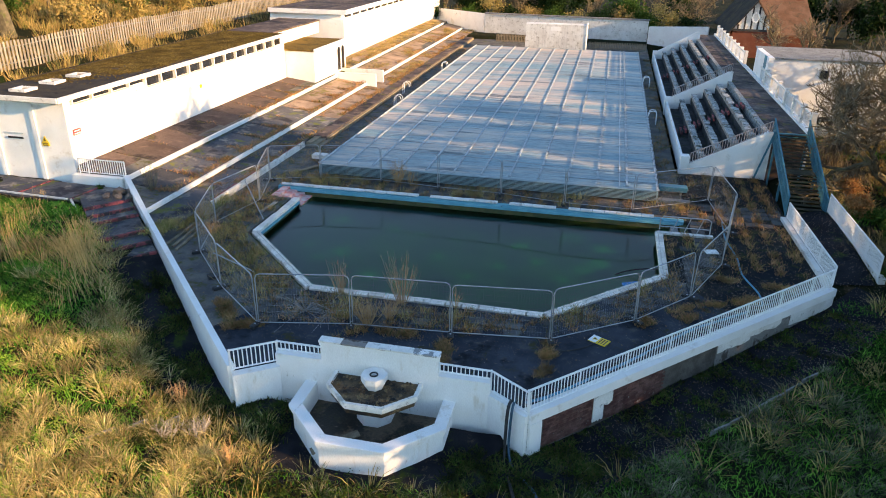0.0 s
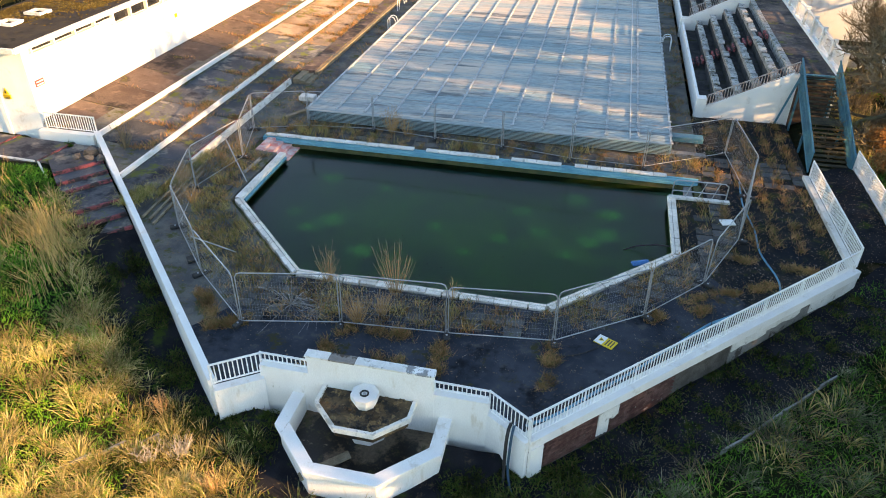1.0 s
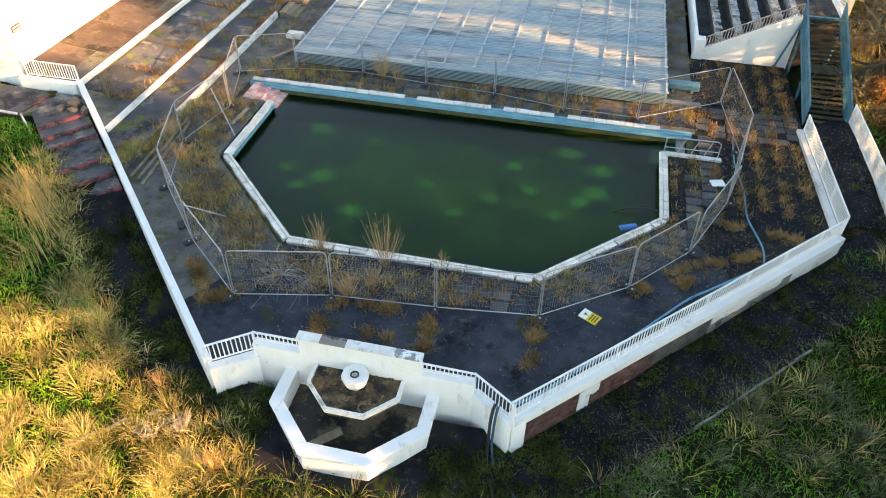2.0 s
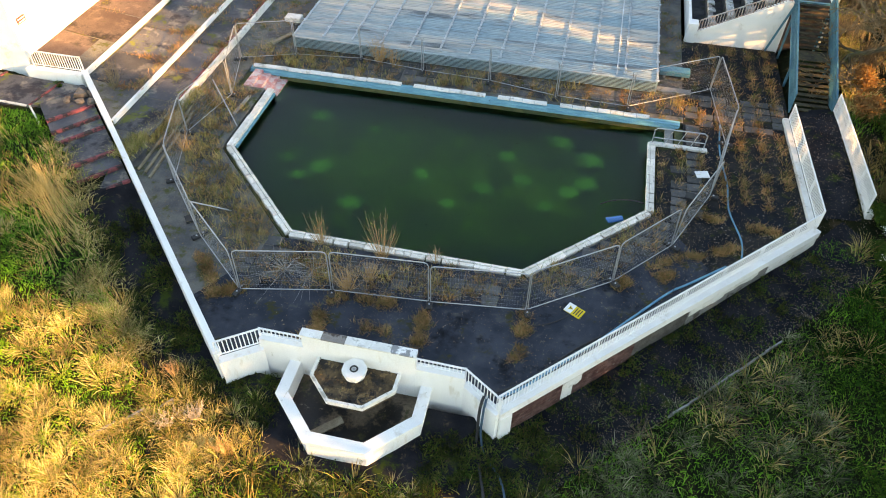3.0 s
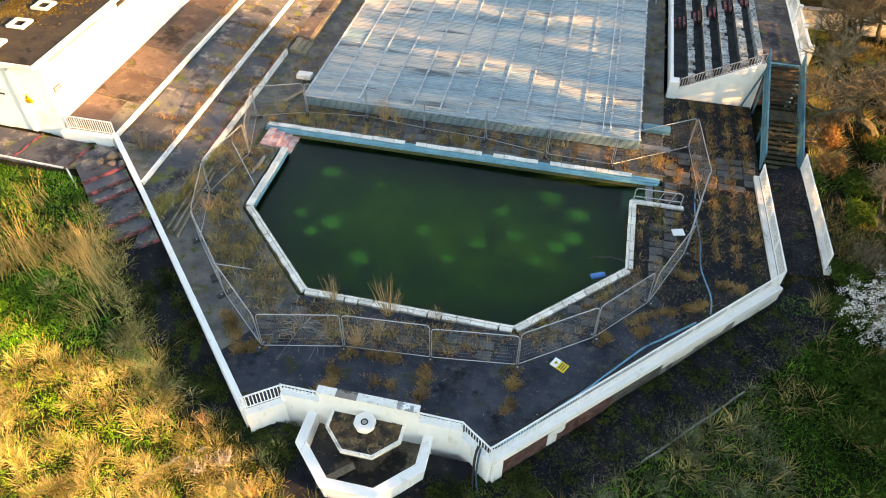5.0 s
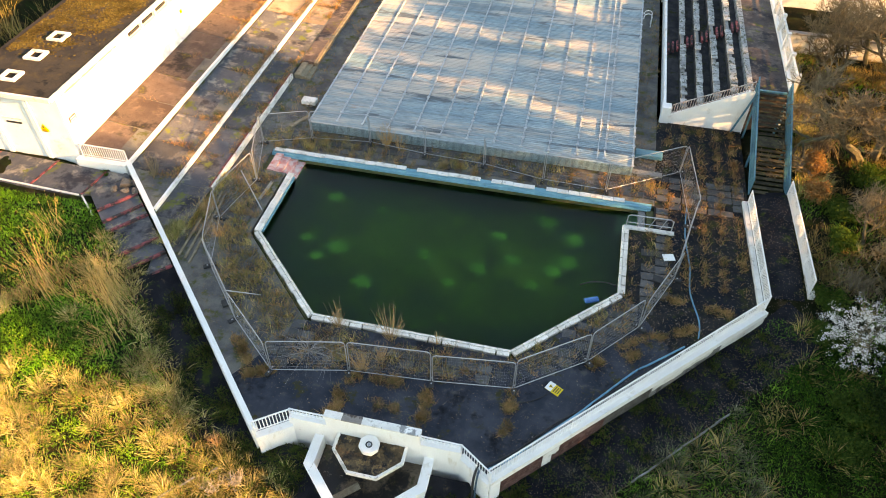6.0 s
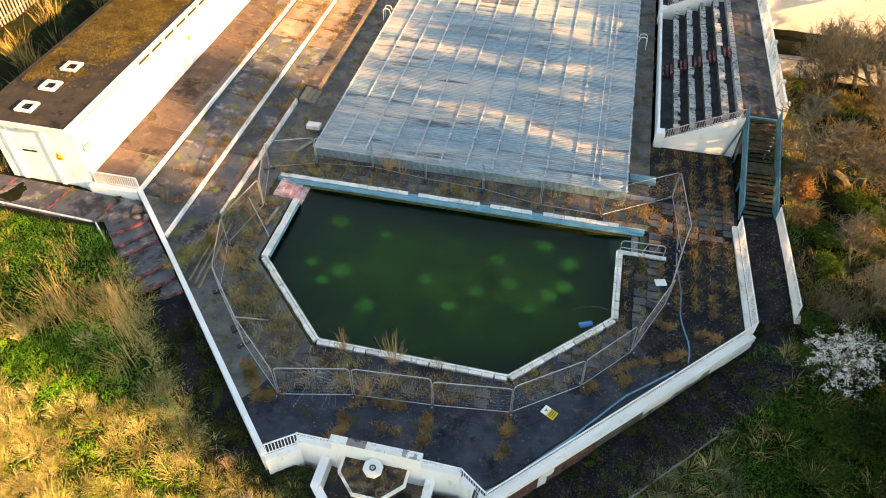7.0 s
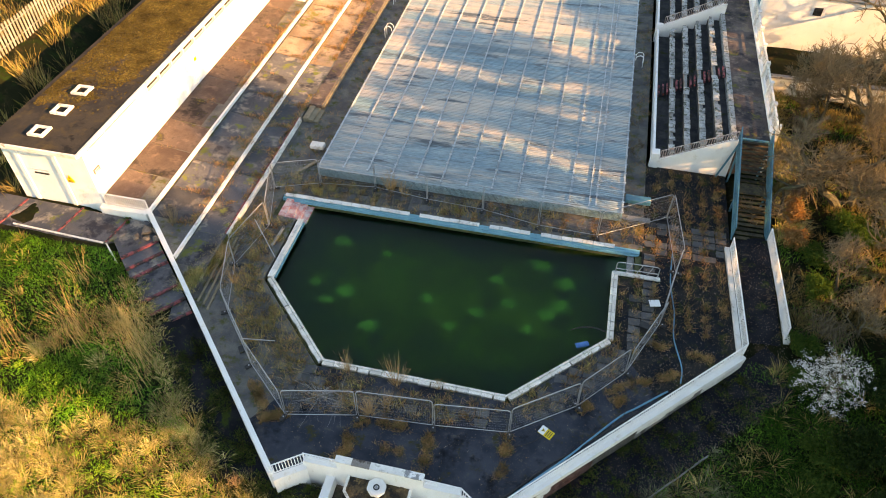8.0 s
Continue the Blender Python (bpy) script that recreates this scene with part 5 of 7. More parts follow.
# ---- the buildings beyond the walkway ----
def beyond():
    h = thing("white_hut", "plain white-painted flat-roofed outbuilding", "building", "", (12.0, 58.0, 0))
    bm = bmesh.new()
    box(bm, 0, 16, 0.8, 7, -0.6, 4.35)
    part("wall", bm, "white", h)
    bm = bmesh.new()
    box(bm, -0.1, 16.2, 0.7, 7.2, 4.35, 4.47)
    part("roof", bm, "concrete", h)
    bm = bmesh.new()
    box(bm, 3.6, 4.2, 0.75, 0.85, 3.1, 3.7)
    part("window", bm, "glass_dark", h)
    bm = bmesh.new()
    box(bm, -0.4, 0.0, -0.4, 4.8, -0.6, 4.6)
    part("side_wall", bm, "white", h)
    bm = bmesh.new()
    box(bm, -0.42, -0.38, 0.3, 1.2, 2.6, 4.6)
    part("door", bm, "blue_steel", h, "pale blue door")
    w = thing("low_white_wall", "low stained white wall behind the weeds", "wall", "", (12.5, 52.0, 0))
    part("wall", box(bmesh.new(), 0, 14, 0, 0.3, -0.6, 1.5), "white_worn", w)
    part("coping", box(bmesh.new(), -0.05, 14.05, -0.06, 0.36, 1.5, 1.6), "concrete", w)
    g = thing("house", "red brick house with a half-timbered gable and clay-tile roof", "house", "", (13.3, 88.0, 0))
    bm = bmesh.new()
    box(bm, 0, 4.4, 0, 12, -0.6, 3.2)
    box(bm, 4.4, 8.7, 2, 10, -0.6, 3.0)
    part("wall", bm, "red_wall", g)
    bm = bmesh.new()
    v = [bm.verts.new(p) for p in ((0, -0.05, 3.2), (4.4, -0.05, 3.2), (2.2, -0.05, 6.3), (0, 0.1, 3.2), (4.4, 0.1, 3.2), (2.2, 0.1, 6.3))]
    bm.faces.new(v[:3])
    bm.faces.new(v[3:])
    part("gable", bm, "white_worn", g, "half-timbered gable")
    for k in range(6):
        x = 0.5 + k * 0.68
        bm = bmesh.new()
        box(bm, x - 0.09, x + 0.09, -0.1, -0.05, 3.2, 3.2 + 3.1 * (1 - abs(x - 2.2) / 2.2) - 0.05)
        part("gable_timber", bm, "black", g)
    part("gable_beam", box(bmesh.new(), 0, 4.4, -0.12, -0.05, 3.1, 3.35), "black", g)
    bm = bmesh.new()
    tube(bm, [(2.2 + 0.35 * math.cos(t), -0.12, 4.6 + 0.5 * math.sin(t)) for t in np.linspace(0, 2 * math.pi, 13)[:-1]], 0.09, 5, None, True)
    part("oval_window", bm, "white", g)
    for sx in (-1, 1):
        bm = bmesh.new()
        xe = 2.2 + sx * 2.7
        quadbox(bm, [(2.2, -0.4, 6.3), (xe, -0.4, 2.7), (xe, 12, 2.7), (2.2, 12, 6.3), (2.2, -0.4, 6.5), (xe, -0.4, 2.9), (xe, 12, 2.9), (2.2, 12, 6.5)])
        part("roof", bm, "tiles" if sx > 0 else "roof", g)
    for sy in (-1, 1):
        bm = bmesh.new()
        ye = 6 + sy * 5.4
        quadbox(bm, [(2.3, 6, 6.2), (8.4, 6, 6.2), (9.0, ye, 2.6), (3.5, ye, 2.6), (2.3, 6, 6.4), (8.4, 6, 6.4), (9.0, ye, 2.8), (3.5, ye, 2.8)])
        part("roof", bm, "tiles", g, "brown clay-tile roof")
    part("chimney", box(bmesh.new(), 7.2, 8.0, 5.6, 6.4, 5.8, 7.8), "red_wall", g)


beyond()

# ---- fencing round the pool ----
FENCE = [(-17.7, 34.5), (-16.7, 31.3), (-17.35, 28.0), (-16.3, 24.8), (-13.75, 22.0), (-11.1, 19.75), (-7.86, 20.45), (-4.35, 20.73), (-0.95, 21.15), (1.9, 23.2), (4.0, 25.6), (5.55, 29.0), (6.35, 32.8), (5.85, 37.2)]
FENCE_BACK = [(-17.7, 34.55), (-15.05, 35.55), (-11.65, 35.95), (-8.3, 35.6), (-4.85, 35.45), (-1.45, 34.85), (1.95, 34.75), (5.85, 37.2)]


def fence_panel(a, b, lean, label):
    a, b = Vector(a), Vector(b)
    w = (b - a).length - 0.08
    turn = math.degrees(math.atan2(b.y - a.y, b.x - a.x))
    p = new("fence_panel")
    p.parent = FENCING
    p.matrix_basis = pose(a.x, a.y, 0, 0, 0, turn) @ pose(0.04, 0, 0.0, lean, 0, 0)
    h, z0, r = 1.98, 0.12, 0.16
    pts = [(0, 0, 0.02), (0, 0, h - r), (r * 0.3, 0, h - r * 0.3), (r, 0, h), (w - r, 0, h), (w - r * 0.3, 0, h - r * 0.3), (w, 0, h - r), (w, 0, 0.02)]
    part("frame", tube(bmesh.new(), pts, 0.021, 6), "galv", p)
    part("bottom_tube", tube(bmesh.new(), [(0, 0, z0), (w, 0, z0)], 0.018, 6), "galv", p)
    bm = bmesh.new()
    x = 0.06
    while x < w - 0.03:
        bar(bm, (x, 0.0, z0), (x, 0.0, h), 0.0022, 0.0022, (0, 1, 0))
        x += 0.09
    for k in range(9):
        bar(bm, (0, 0, z0 + 0.22 * k), (w, 0, z0 + 0.22 * k), 0.0026, 0.0026)
    tagged(part("wire_mesh", bm, "galv", p), kind="stuff")


def foot(x, y, turn):
    f = new("fence_foot")
    f.parent, f.matrix_basis = FENCING, pose(x, y, 0, 0, 0, turn)
    bm = bmesh.new()
    box(bm, -0.11, 0.11, -0.34, 0.34, 0, 0.13)
    bmesh.ops.bevel(bm, geom=bm.edges[:], offset=0.025, segments=1, affect="EDGES")
    part("block", bm, "black", f)
    for s in (-0.14, 0.14):
        part("socket", tube(bmesh.new(), [(0, s, 0.12), (0, s, 0.15)], 0.035, 8), "galv", f)


FENCING = thing("temporary_fence", "galvanised mesh fence panels standing round the pool", "fence")


def fencing():
    rng = random.Random(3)
    for line in (FENCE, FENCE_BACK):
        for a, b in zip(line[:-1], line[1:]):
            fence_panel(a, b, rng.uniform(-2.5, 2.5), "galvanised steel mesh temporary fence panel")
        for i, (x, y) in enumerate(line):
            if line is FENCE or 0 < i < len(line) - 1:
                q = line[min(i + 1, len(line) - 1)], line[max(i - 1, 0)]
                foot(x, y, math.degrees(math.atan2(q[0][1] - q[1][1], q[0][0] - q[1][0])) + rng.uniform(-8, 8))


fencing()


# ---- the steps beside the left-hand wall ----
def red_steps():
    s = thing("red_edged_steps", "broad worn steps with faded red nosings", "steps")
    s["kind"] = "structure"
    u, v = Vector((-R2, R2)), Vector((-R2, -R2))
    base = Vector(P0)
    marks = [(10.68, -0.14), (11.61, 0.04), (12.54, 0.2), (14.35, 0.4), (15.05, 0.53), (15.93, 0.65), (17.9, 0.77)]
    for i, (d, z) in enumerate(marks[:-1]):
        e = marks[i + 1][0]
        z = marks[i + 1][1]
        a, b = base + u * d + v * 0.02, base + u * (d - 0.25) + v * 2.12
        c, dd = base + u * (e - 0.25) + v * 2.12, base + u * e + v * 0.02
        bm = bmesh.new()
        prism(bm, [tuple(a), tuple(dd), tuple(c), tuple(b)], -1.0, z)
        part("step", bm, "terrace_dark", s)
        bm = bmesh.new()
        bar(bm, (*a, z - 0.05), (*b, z - 0.05), 0.14, 0.13)
        part("nosing", bm, "red", s, "faded red nosing")
    # the landing before the changing block, with its cross lines
    bm = bmesh.new()
    prism(bm, [(-22.9, 29.3), (-34.0, 29.75), (-34.0, 27.4), (-24.6, 27.2)], -0.5, 0.80)
    part("landing", bm, "terrace_dark", s)
    for x in (-24.3, -27.4, -31.0):
        bm = bmesh.new()
        bar(bm, (x, 29.6, 0.80), (x - 0.3, 27.35, 0.80), 0.13, 0.05)
        part("nosing", bm, "red", s, "faded red nosing")
    bm = bmesh.new()
    wall(bm, (-24.7, 27.25), (-30.5, 27.5), 0.09, 0.3, 0.86)
    part("edging", bm, "white_worn", s, "white concrete edging")
    bm = bmesh.new()
    for (xa, ya, za), (xb, yb, zb) in (((-24.5, 27.25, 0.86), (-22.85, 25.8, 0.56)), ((-22.82, 25.76, 0.5), (-21.5, 24.5, 0.32)), ((-21.45, 24.44, 0.28), (-20.3, 23.4, 0.12))):
        bar(bm, (xa, ya, za - 0.2), (xb, yb, zb - 0.2), 0.08, 0.44)
    part("edging", bm, "white_worn", s, "white concrete edging")
    rng = random.Random(8)
    for x, y, k in ((-22.75, 28.55, 0.42), (-22.2, 28.7, 0.25), (-23.1, 28.0, 0.22), (-22.5, 28.1, 0.18), (-22.05, 28.2, 0.2)):
        bm = bmesh.new()
        bmesh.ops.create_icosphere(bm, subdivisions=1, radius=k)
        for q in bm.verts:
            q.co *= 1 + 0.9 * noise.noise(q.co * 3 + Vector((x, y, 0)))
            q.co.z = q.co.z * 0.7
        r = new("rubble_lump", finish("rubble_lump", bm, "rubble"))
        r.matrix_basis = pose(x, y, 0.76 + 0.4 * k, rng.uniform(-20, 20), 0, rng.uniform(0, 360))
        tagged(r, "broken lump of concrete on the steps", "rubble", "rubble on the steps")


red_steps()


# ---- kerb of the old path on the right ----
def path_kerb():
    k = thing("path_kerb", "thin concrete path edging half lost in grass", "kerb")
    k["kind"] = "structure"
    d = Vector((R2, R2))
    n = Vector((R2, -R2))
    bm = bmesh.new()
    box(bm, -0.44, 0.44, -0.03, 0.03, -0.15, 0.06)
    me = finish("edging", bm, "concrete")
    rng = random.Random(2)
    for i in range(11):
        p = Vector(P3) + n * 2.55 + d * (5.5 + i * 0.9)
        if i < 6 or rng.random() > 0.6:
            piece("edging", me, k, pose(p.x, p.y, ground_z(p.x, p.y) + 0.06 + rng.uniform(-0.03, 0.02), 0, rng.uniform(-2, 2), 45 + rng.uniform(-2, 2)))


path_kerb()


# ---- hoses, signs and other loose things on the deck ----
def curve_thing(name, pts, r, material, label, category):
    """A hose through the points, rounded."""
    out = []
    P = [Vector(p) for p in pts]
    for i in range(len(P) - 1):
        a, b, c, d = P[max(i - 1, 0)], P[i], P[i + 1], P[min(i + 2, len(P) - 1)]
        for k in range(6):
            t = k / 6
            out.append(0.5 * (2 * b + (c - a) * t + (2 * a - 5 * b + 4 * c - d) * t * t + (3 * b - a - 3 * c + d) * t ** 3))
    out.append(P[-1])
    return tagged(new(name, finish(name, tube(bmesh.new(), out, r, 7), material, True)), label, category)


curve_thing("hose", [(6.2, 34.3, 0.03), (6.1, 32.1, 0.03), (6.3, 30, 0.03), (6.28, 28.3, 0.03), (6.65, 26.6, 0.03), (6.6, 25.6, 0.03)], 0.035, "hose", "blue hose lying across the deck", "hose")
curve_thing("hose", [(6.0, 25.0, 0.03), (4.6, 23.75, 0.05), (3.9, 23.15, 0.04), (2.6, 21.6, 0.04), (1.6, 20.4, 0.05), (0.3, 19.0, 0.04), (-0.6, 18.0, 0.05), (-1.35, 17.35, 0.1)], 0.045, "hose", "blue hose lying along the deck railing", "hose")
curve_thing("hose", [(5.2, 24.0, 0.03), (3.7, 22.6, 0.05), (2.2, 21.1, 0.04), (0.9, 19.9, 0.04), (-0.5, 18.3, 0.06), (-1.6, 17.4, 0.12)], 0.035, "black", "dark hose lying along the deck railing", "hose")
curve_thing("hose", [(4.05, 23.2, 0.04), (4.15, 23.9, 0.25), (4.0, 24.35, 0.45), (3.85, 24.45, 0.6)], 0.016, "black", "short dark hose end standing on the deck", "hose")
curve_thing("hose", [(-1.75, 17.35, 0.15), (-1.8, 17.0, 0.12), (-1.82, 16.86, -0.3), (-1.82, 16.8, -1.2), (-1.75, 16.4, -1.6), (-1.5, 15.6, -1.45), (-1.2, 14.6, -1.35), (-1.0, 13.4, -1.25), (-0.9, 11, -1.2)], 0.05, "black", "black pipe hanging over the retaining wall", "hose")
curve_thing("hose", [(-1.65, 17.35, 0.15), (-1.68, 17.0, 0.12), (-1.7, 16.85, -0.3), (-1.7, 16.78, -1.25), (-1.45, 16.2, -1.5), (-0.8, 15.4, -1.4), (-0.55, 14.4, -1.3), (-0.75, 13.2, -1.25), (-1.1, 11, -1.2)], 0.04, "hose_dark", "blue hose hanging over the retaining wall", "hose")
curve_thing("hose", [(-1.1, 20.5, 0.03), (-0.5, 20.6, 0.03), (0.2, 21.0, 0.03), (0.8, 21.7, 0.03)], 0.016, "black", "dark cable lying on the asphalt", "cable")


def warning_board():
    s = thing("fallen_sign", "yellow and white warning board lying on the asphalt", "sign", "", (0.68, 21.55, 0.02), -28)
    s.scale = (0.72, 0.72, 1)
    part("plate", box(bmesh.new(), -0.45, 0.45, -0.3, 0.3, 0, 0.03), "yellow", s)
    part("white_half", box(bmesh.new(), -0.45, -0.05, -0.3, 0.3, 0.03, 0.036), "sign_white", s)
    bm = bmesh.new()
    prism(bm, [(-0.30, -0.14), (-0.06, 0.0), (-0.30, 0.14)], 0.036, 0.041)
    part("triangle", bm, "yellow", s)
    bm = bmesh.new()
    prism(bm, [(-0.27, -0.06), (-0.14, 0.0), (-0.27, 0.06)], 0.041, 0.045)
    part("symbol", bm, "ink", s)
    for k in range(3):
        part("text_bar", box(bmesh.new(), 0.05 + k * 0.13, 0.10 + k * 0.13, -0.22, 0.22, 0.03, 0.034), "ink", s)


warning_board()

loose = []
for nm, x0, x1, y0, y1, h, x, y, turn, mt, lab, cat in (
        ("board_scrap", -0.28, 0.28, -0.22, 0.22, 0.05, 5.3, 30.4, 15, "sign_white", "scrap of white board on the paving", "board"),
        ("timber_beam", -0.05, 0.05, -2.3, 2.3, 0.1, -18.27, 27.4, 3.2, "timber", "long timber beam lying by the fence", "beam"),
        ("timber_beam", -0.05, 0.05, -2.5, 2.5, 0.1, -17.95, 27.5, 4.3, "timber", "long timber beam lying by the fence", "beam"),
        ("timber_beam", -0.05, 0.05, -2.4, 2.4, 0.1, -17.62, 27.1, 5.0, "timber", "long timber beam lying by the fence", "beam"),
        ("timber_beam", -0.07, 0.07, -0.8, 0.8, 0.1, -15.9, 30.6, -4, "concrete", "short grey post lying on the paving", "post"),
        ("timber_beam", -0.12, 0.12, -0.75, 0.75, 0.12, -16.4, 37.0, -30, "timber", "short weathered beam near the cover", "beam"),
        ("pallet_block", -0.45, 0.45, -0.2, 0.2, 0.12, 5.0, 28.7, -12, "black", "black rubber block lying on the paving", "block"),
        ("pallet_block", -0.4, 0.4, -0.2, 0.2, 0.12, -14.4, 22.9, 40, "black", "black rubber block lying on the deck", "block")):
    bm = bmesh.new()
    box(bm, x0, x1, y0, y1, 0, h)
    bmesh.ops.bevel(bm, geom=bm.edges[:], offset=0.012, segments=1, affect="EDGES")
    ob = new(nm, finish(nm, bm, mt))
    ob.matrix_basis = pose(x, y, 0.002, 0, 0, turn)
    tagged(ob, lab, cat)

ob = curve_thing("brace_pole", [(-16.9, 30.3, 1.5), (-15.4, 29.0, 0.05)], 0.025, "galv", "galvanised pole propping the fence", "pole")
ob = curve_thing("brace_pole", [(-14.3, 22.6, 1.2), (-13.2, 23.6, 0.05)], 0.025, "galv", "galvanised pole propping the fence", "pole")


def pool_rail():
    r = thing("pool_rail", "galvanised hand rail frame beside the pool steps", "rail", "", (3.15, 32.2, 0.03))
    part("rail_loop", tube(bmesh.new(), [(0, 0, 0.05), (0, 0, 0.7), (0.12, 0, 0.8), (2.1, 0.05, 0.8), (2.25, 0.05, 0.7), (2.25, 0.05, 0.05)], 0.03, 7), "galv", r)
    part("mid_rail", tube(bmesh.new(), [(0, 0, 0.3), (2.25, 0.05, 0.3)], 0.025, 7), "galv", r)
    for x in (0.55, 1.1, 1.65):
        part("strut", tube(bmesh.new(), [(x, 0.02, 0.0), (x + 0.25, 0.02, 0.8)], 0.022, 6), "galv", r)
    part("base_slab", box(bmesh.new(), -0.1, 2.4, -0.18, 0.06, -0.06, 0.05), "white_worn", r)


pool_rail()


def ladder_handle(x, y, turn):
    r = thing("ladder_handle", "white tubular pool ladder handle beside the cover", "ladder", "pool ladder handles", (x, y, 0.0), turn)
    for s in (-0.26, 0.26):
        part("hoop", tube(bmesh.new(), [(0.45, s, 0.0), (0.45, s, 0.75), (0.35, s, 0.95), (0.15, s, 1.0), (-0.05, s, 0.92), (-0.12, s, 0.75), (-0.12, s, 0.6)], 0.028, 7), "rail", r)


for x, y, t in ((-15.75, 54.0, 180), (-15.75, 70.5, 180), (-16.6, 59.5, 180), (3.45, 54.0, 0), (3.45, 68.0, 0)):
    ladder_handle(x, y, t)


def starting_block(x, y, label, wide, top="blue_steel"):
    b = thing("starting_block", label, "block", "blocks at the cover corners", (x, y, 0.0))
    bm = bmesh.new()
    box(bm, 0, wide, 0, 0.55, 0.15, 0.42)
    bmesh.ops.bevel(bm, geom=bm.edges[:], offset=0.03, segments=1, affect="EDGES")
    part("step", bm, top, b)
    for q in (0.3, wide - 0.3):
        part("leg", box(bmesh.new(), q - 0.06, q + 0.06, 0.05, 0.4, -0.02, 0.15), "concrete", b)


starting_block(3.35, 37.9, "faded blue starting block beside the cover", 1.5)
starting_block(-16.9, 38.6, "pale concrete starting block beside the cover", 0.9, "white_worn")
box_ob = new("concrete_slab", finish("concrete_slab", box(bmesh.new(), 3.1, 4.9, 36.45, 36.85, -0.01, 0.14), "concrete"))
tagged(box_ob, "loose concrete slab at the corner of the cover", "slab")


def drum():
    d = thing("blue_drum", "blue plastic drum floating at the pool edge", "drum", "", (1.85, 27.2, -0.55), 25)
    bm = bmesh.new()
    tube(bm, [(-0.33, 0, 0.05), (-0.30, 0, 0.05), (0.30, 0, 0.05), (0.33, 0, 0.05)], 0.17, 14)
    part("body", bm, "drum_blue", d, "", True)
    for x in (-0.2, 0.2):
        part("hoop", tube(bmesh.new(), [(x - 0.02, 0, 0.05), (x + 0.02, 0, 0.05)], 0.18, 14), "drum_blue", d)


drum()
curve_thing("pipe_arc", [(2.9, 27.9, 0.05), (2.4, 28.15, -0.1), (1.7, 28.2, -0.3), (1.1, 27.95, -0.5), (0.7, 27.5, -0.68)], 0.03, "black", "dark hose hanging into the pool", "hose")

# fountain wall writing: short faint bars and a red arrow
s = thing("wall_notice", "faded notice with a red arrow on the white wall", "sign", "", (-10.02, 17.17, -0.5), math.degrees(math.atan2(P1[1] - P0[1], P1[0] - P0[0])))
for k, (x0, x1, z) in enumerate(((0.02, 0.40, 0.22), (0.12, 0.42, 0.13))):
    part("text_bar", box(bmesh.new(), x0, x1, -0.17, -0.155, z, z + 0.05), "ink", s)
part("panel", box(bmesh.new(), -0.4, 0.46, -0.156, -0.152, -0.08, 0.36), "sign_white", s)
part("arrow", box(bmesh.new(), -0.3, 0.38, -0.17, -0.155, -0.02, 0.02), "sign_red", s)
ob = part("arrow_head", prism(bmesh.new(), [(-0.14, 0), (0, -0.06), (0, 0.06)], 0, 0.015), "sign_red", s)
ob.matrix_basis = pose(-0.29, -0.155, 0, 90, 0, 0)

# ---- palisade fence far left ----
def palisade():
    f = thing("palisade_fence", "grey steel palisade fence behind the changing block", "fence")
    f["kind"] = "structure"
    a, b = Vector((-37.2, 34.0)), Vector((-37.8, 125.0))
    n = 296
    bm = bmesh.new()
    box(bm, -0.012, 0.012, -0.085, 0.085, -0.3, 1.75)
    prism(bm, [(-0.012, -0.085), (0.012, -0.085), (0.012, 0.085), (-0.012, 0.085)], 1.75, 1.76)
    me = finish("pale", bm, "pale_steel")
    for k in range(n):
        p = a.lerp(b, k / n)
        piece("pale", me, f, Matrix.Translation((p.x, p.y, ground_z(p.x, p.y))))
    bm = bmesh.new()
    for h in (0.4, 1.4):
        k = 0
        while k < 30:
            p, q = a.lerp(b, k / 30), a.lerp(b, (k + 1) / 30)
            bar(bm, (p.x - 0.05, p.y, ground_z(p.x, p.y) + h), (q.x - 0.05, q.y, ground_z(q.x, q.y) + h), 0.05, 0.05)
            k += 1
    part("rail", bm, "galv", f)


palisade()

# broken path edging that catches the sun at the foot of the bank
for i, (x, y, turn) in enumerate(((-12.1, 15.3, 50), (-12.65, 14.6, 52), (-13.2, 13.9, 53))):
    bm = bmesh.new()
    box(bm, -0.43, 0.43, -0.03, 0.03, -0.2, 0.10)
    ob = new("edging_stone", finish("edging_stone", bm, "concrete"))
    ob.matrix_basis = pose(x, y, ground_z(x, y) + 0.05, 0, 2 * i - 2, turn)
    tagged(ob, "old concrete edging stone in the grass", "edging", "old edging stones")

# ---- vegetation ----
G = np.random.default_rng(21)


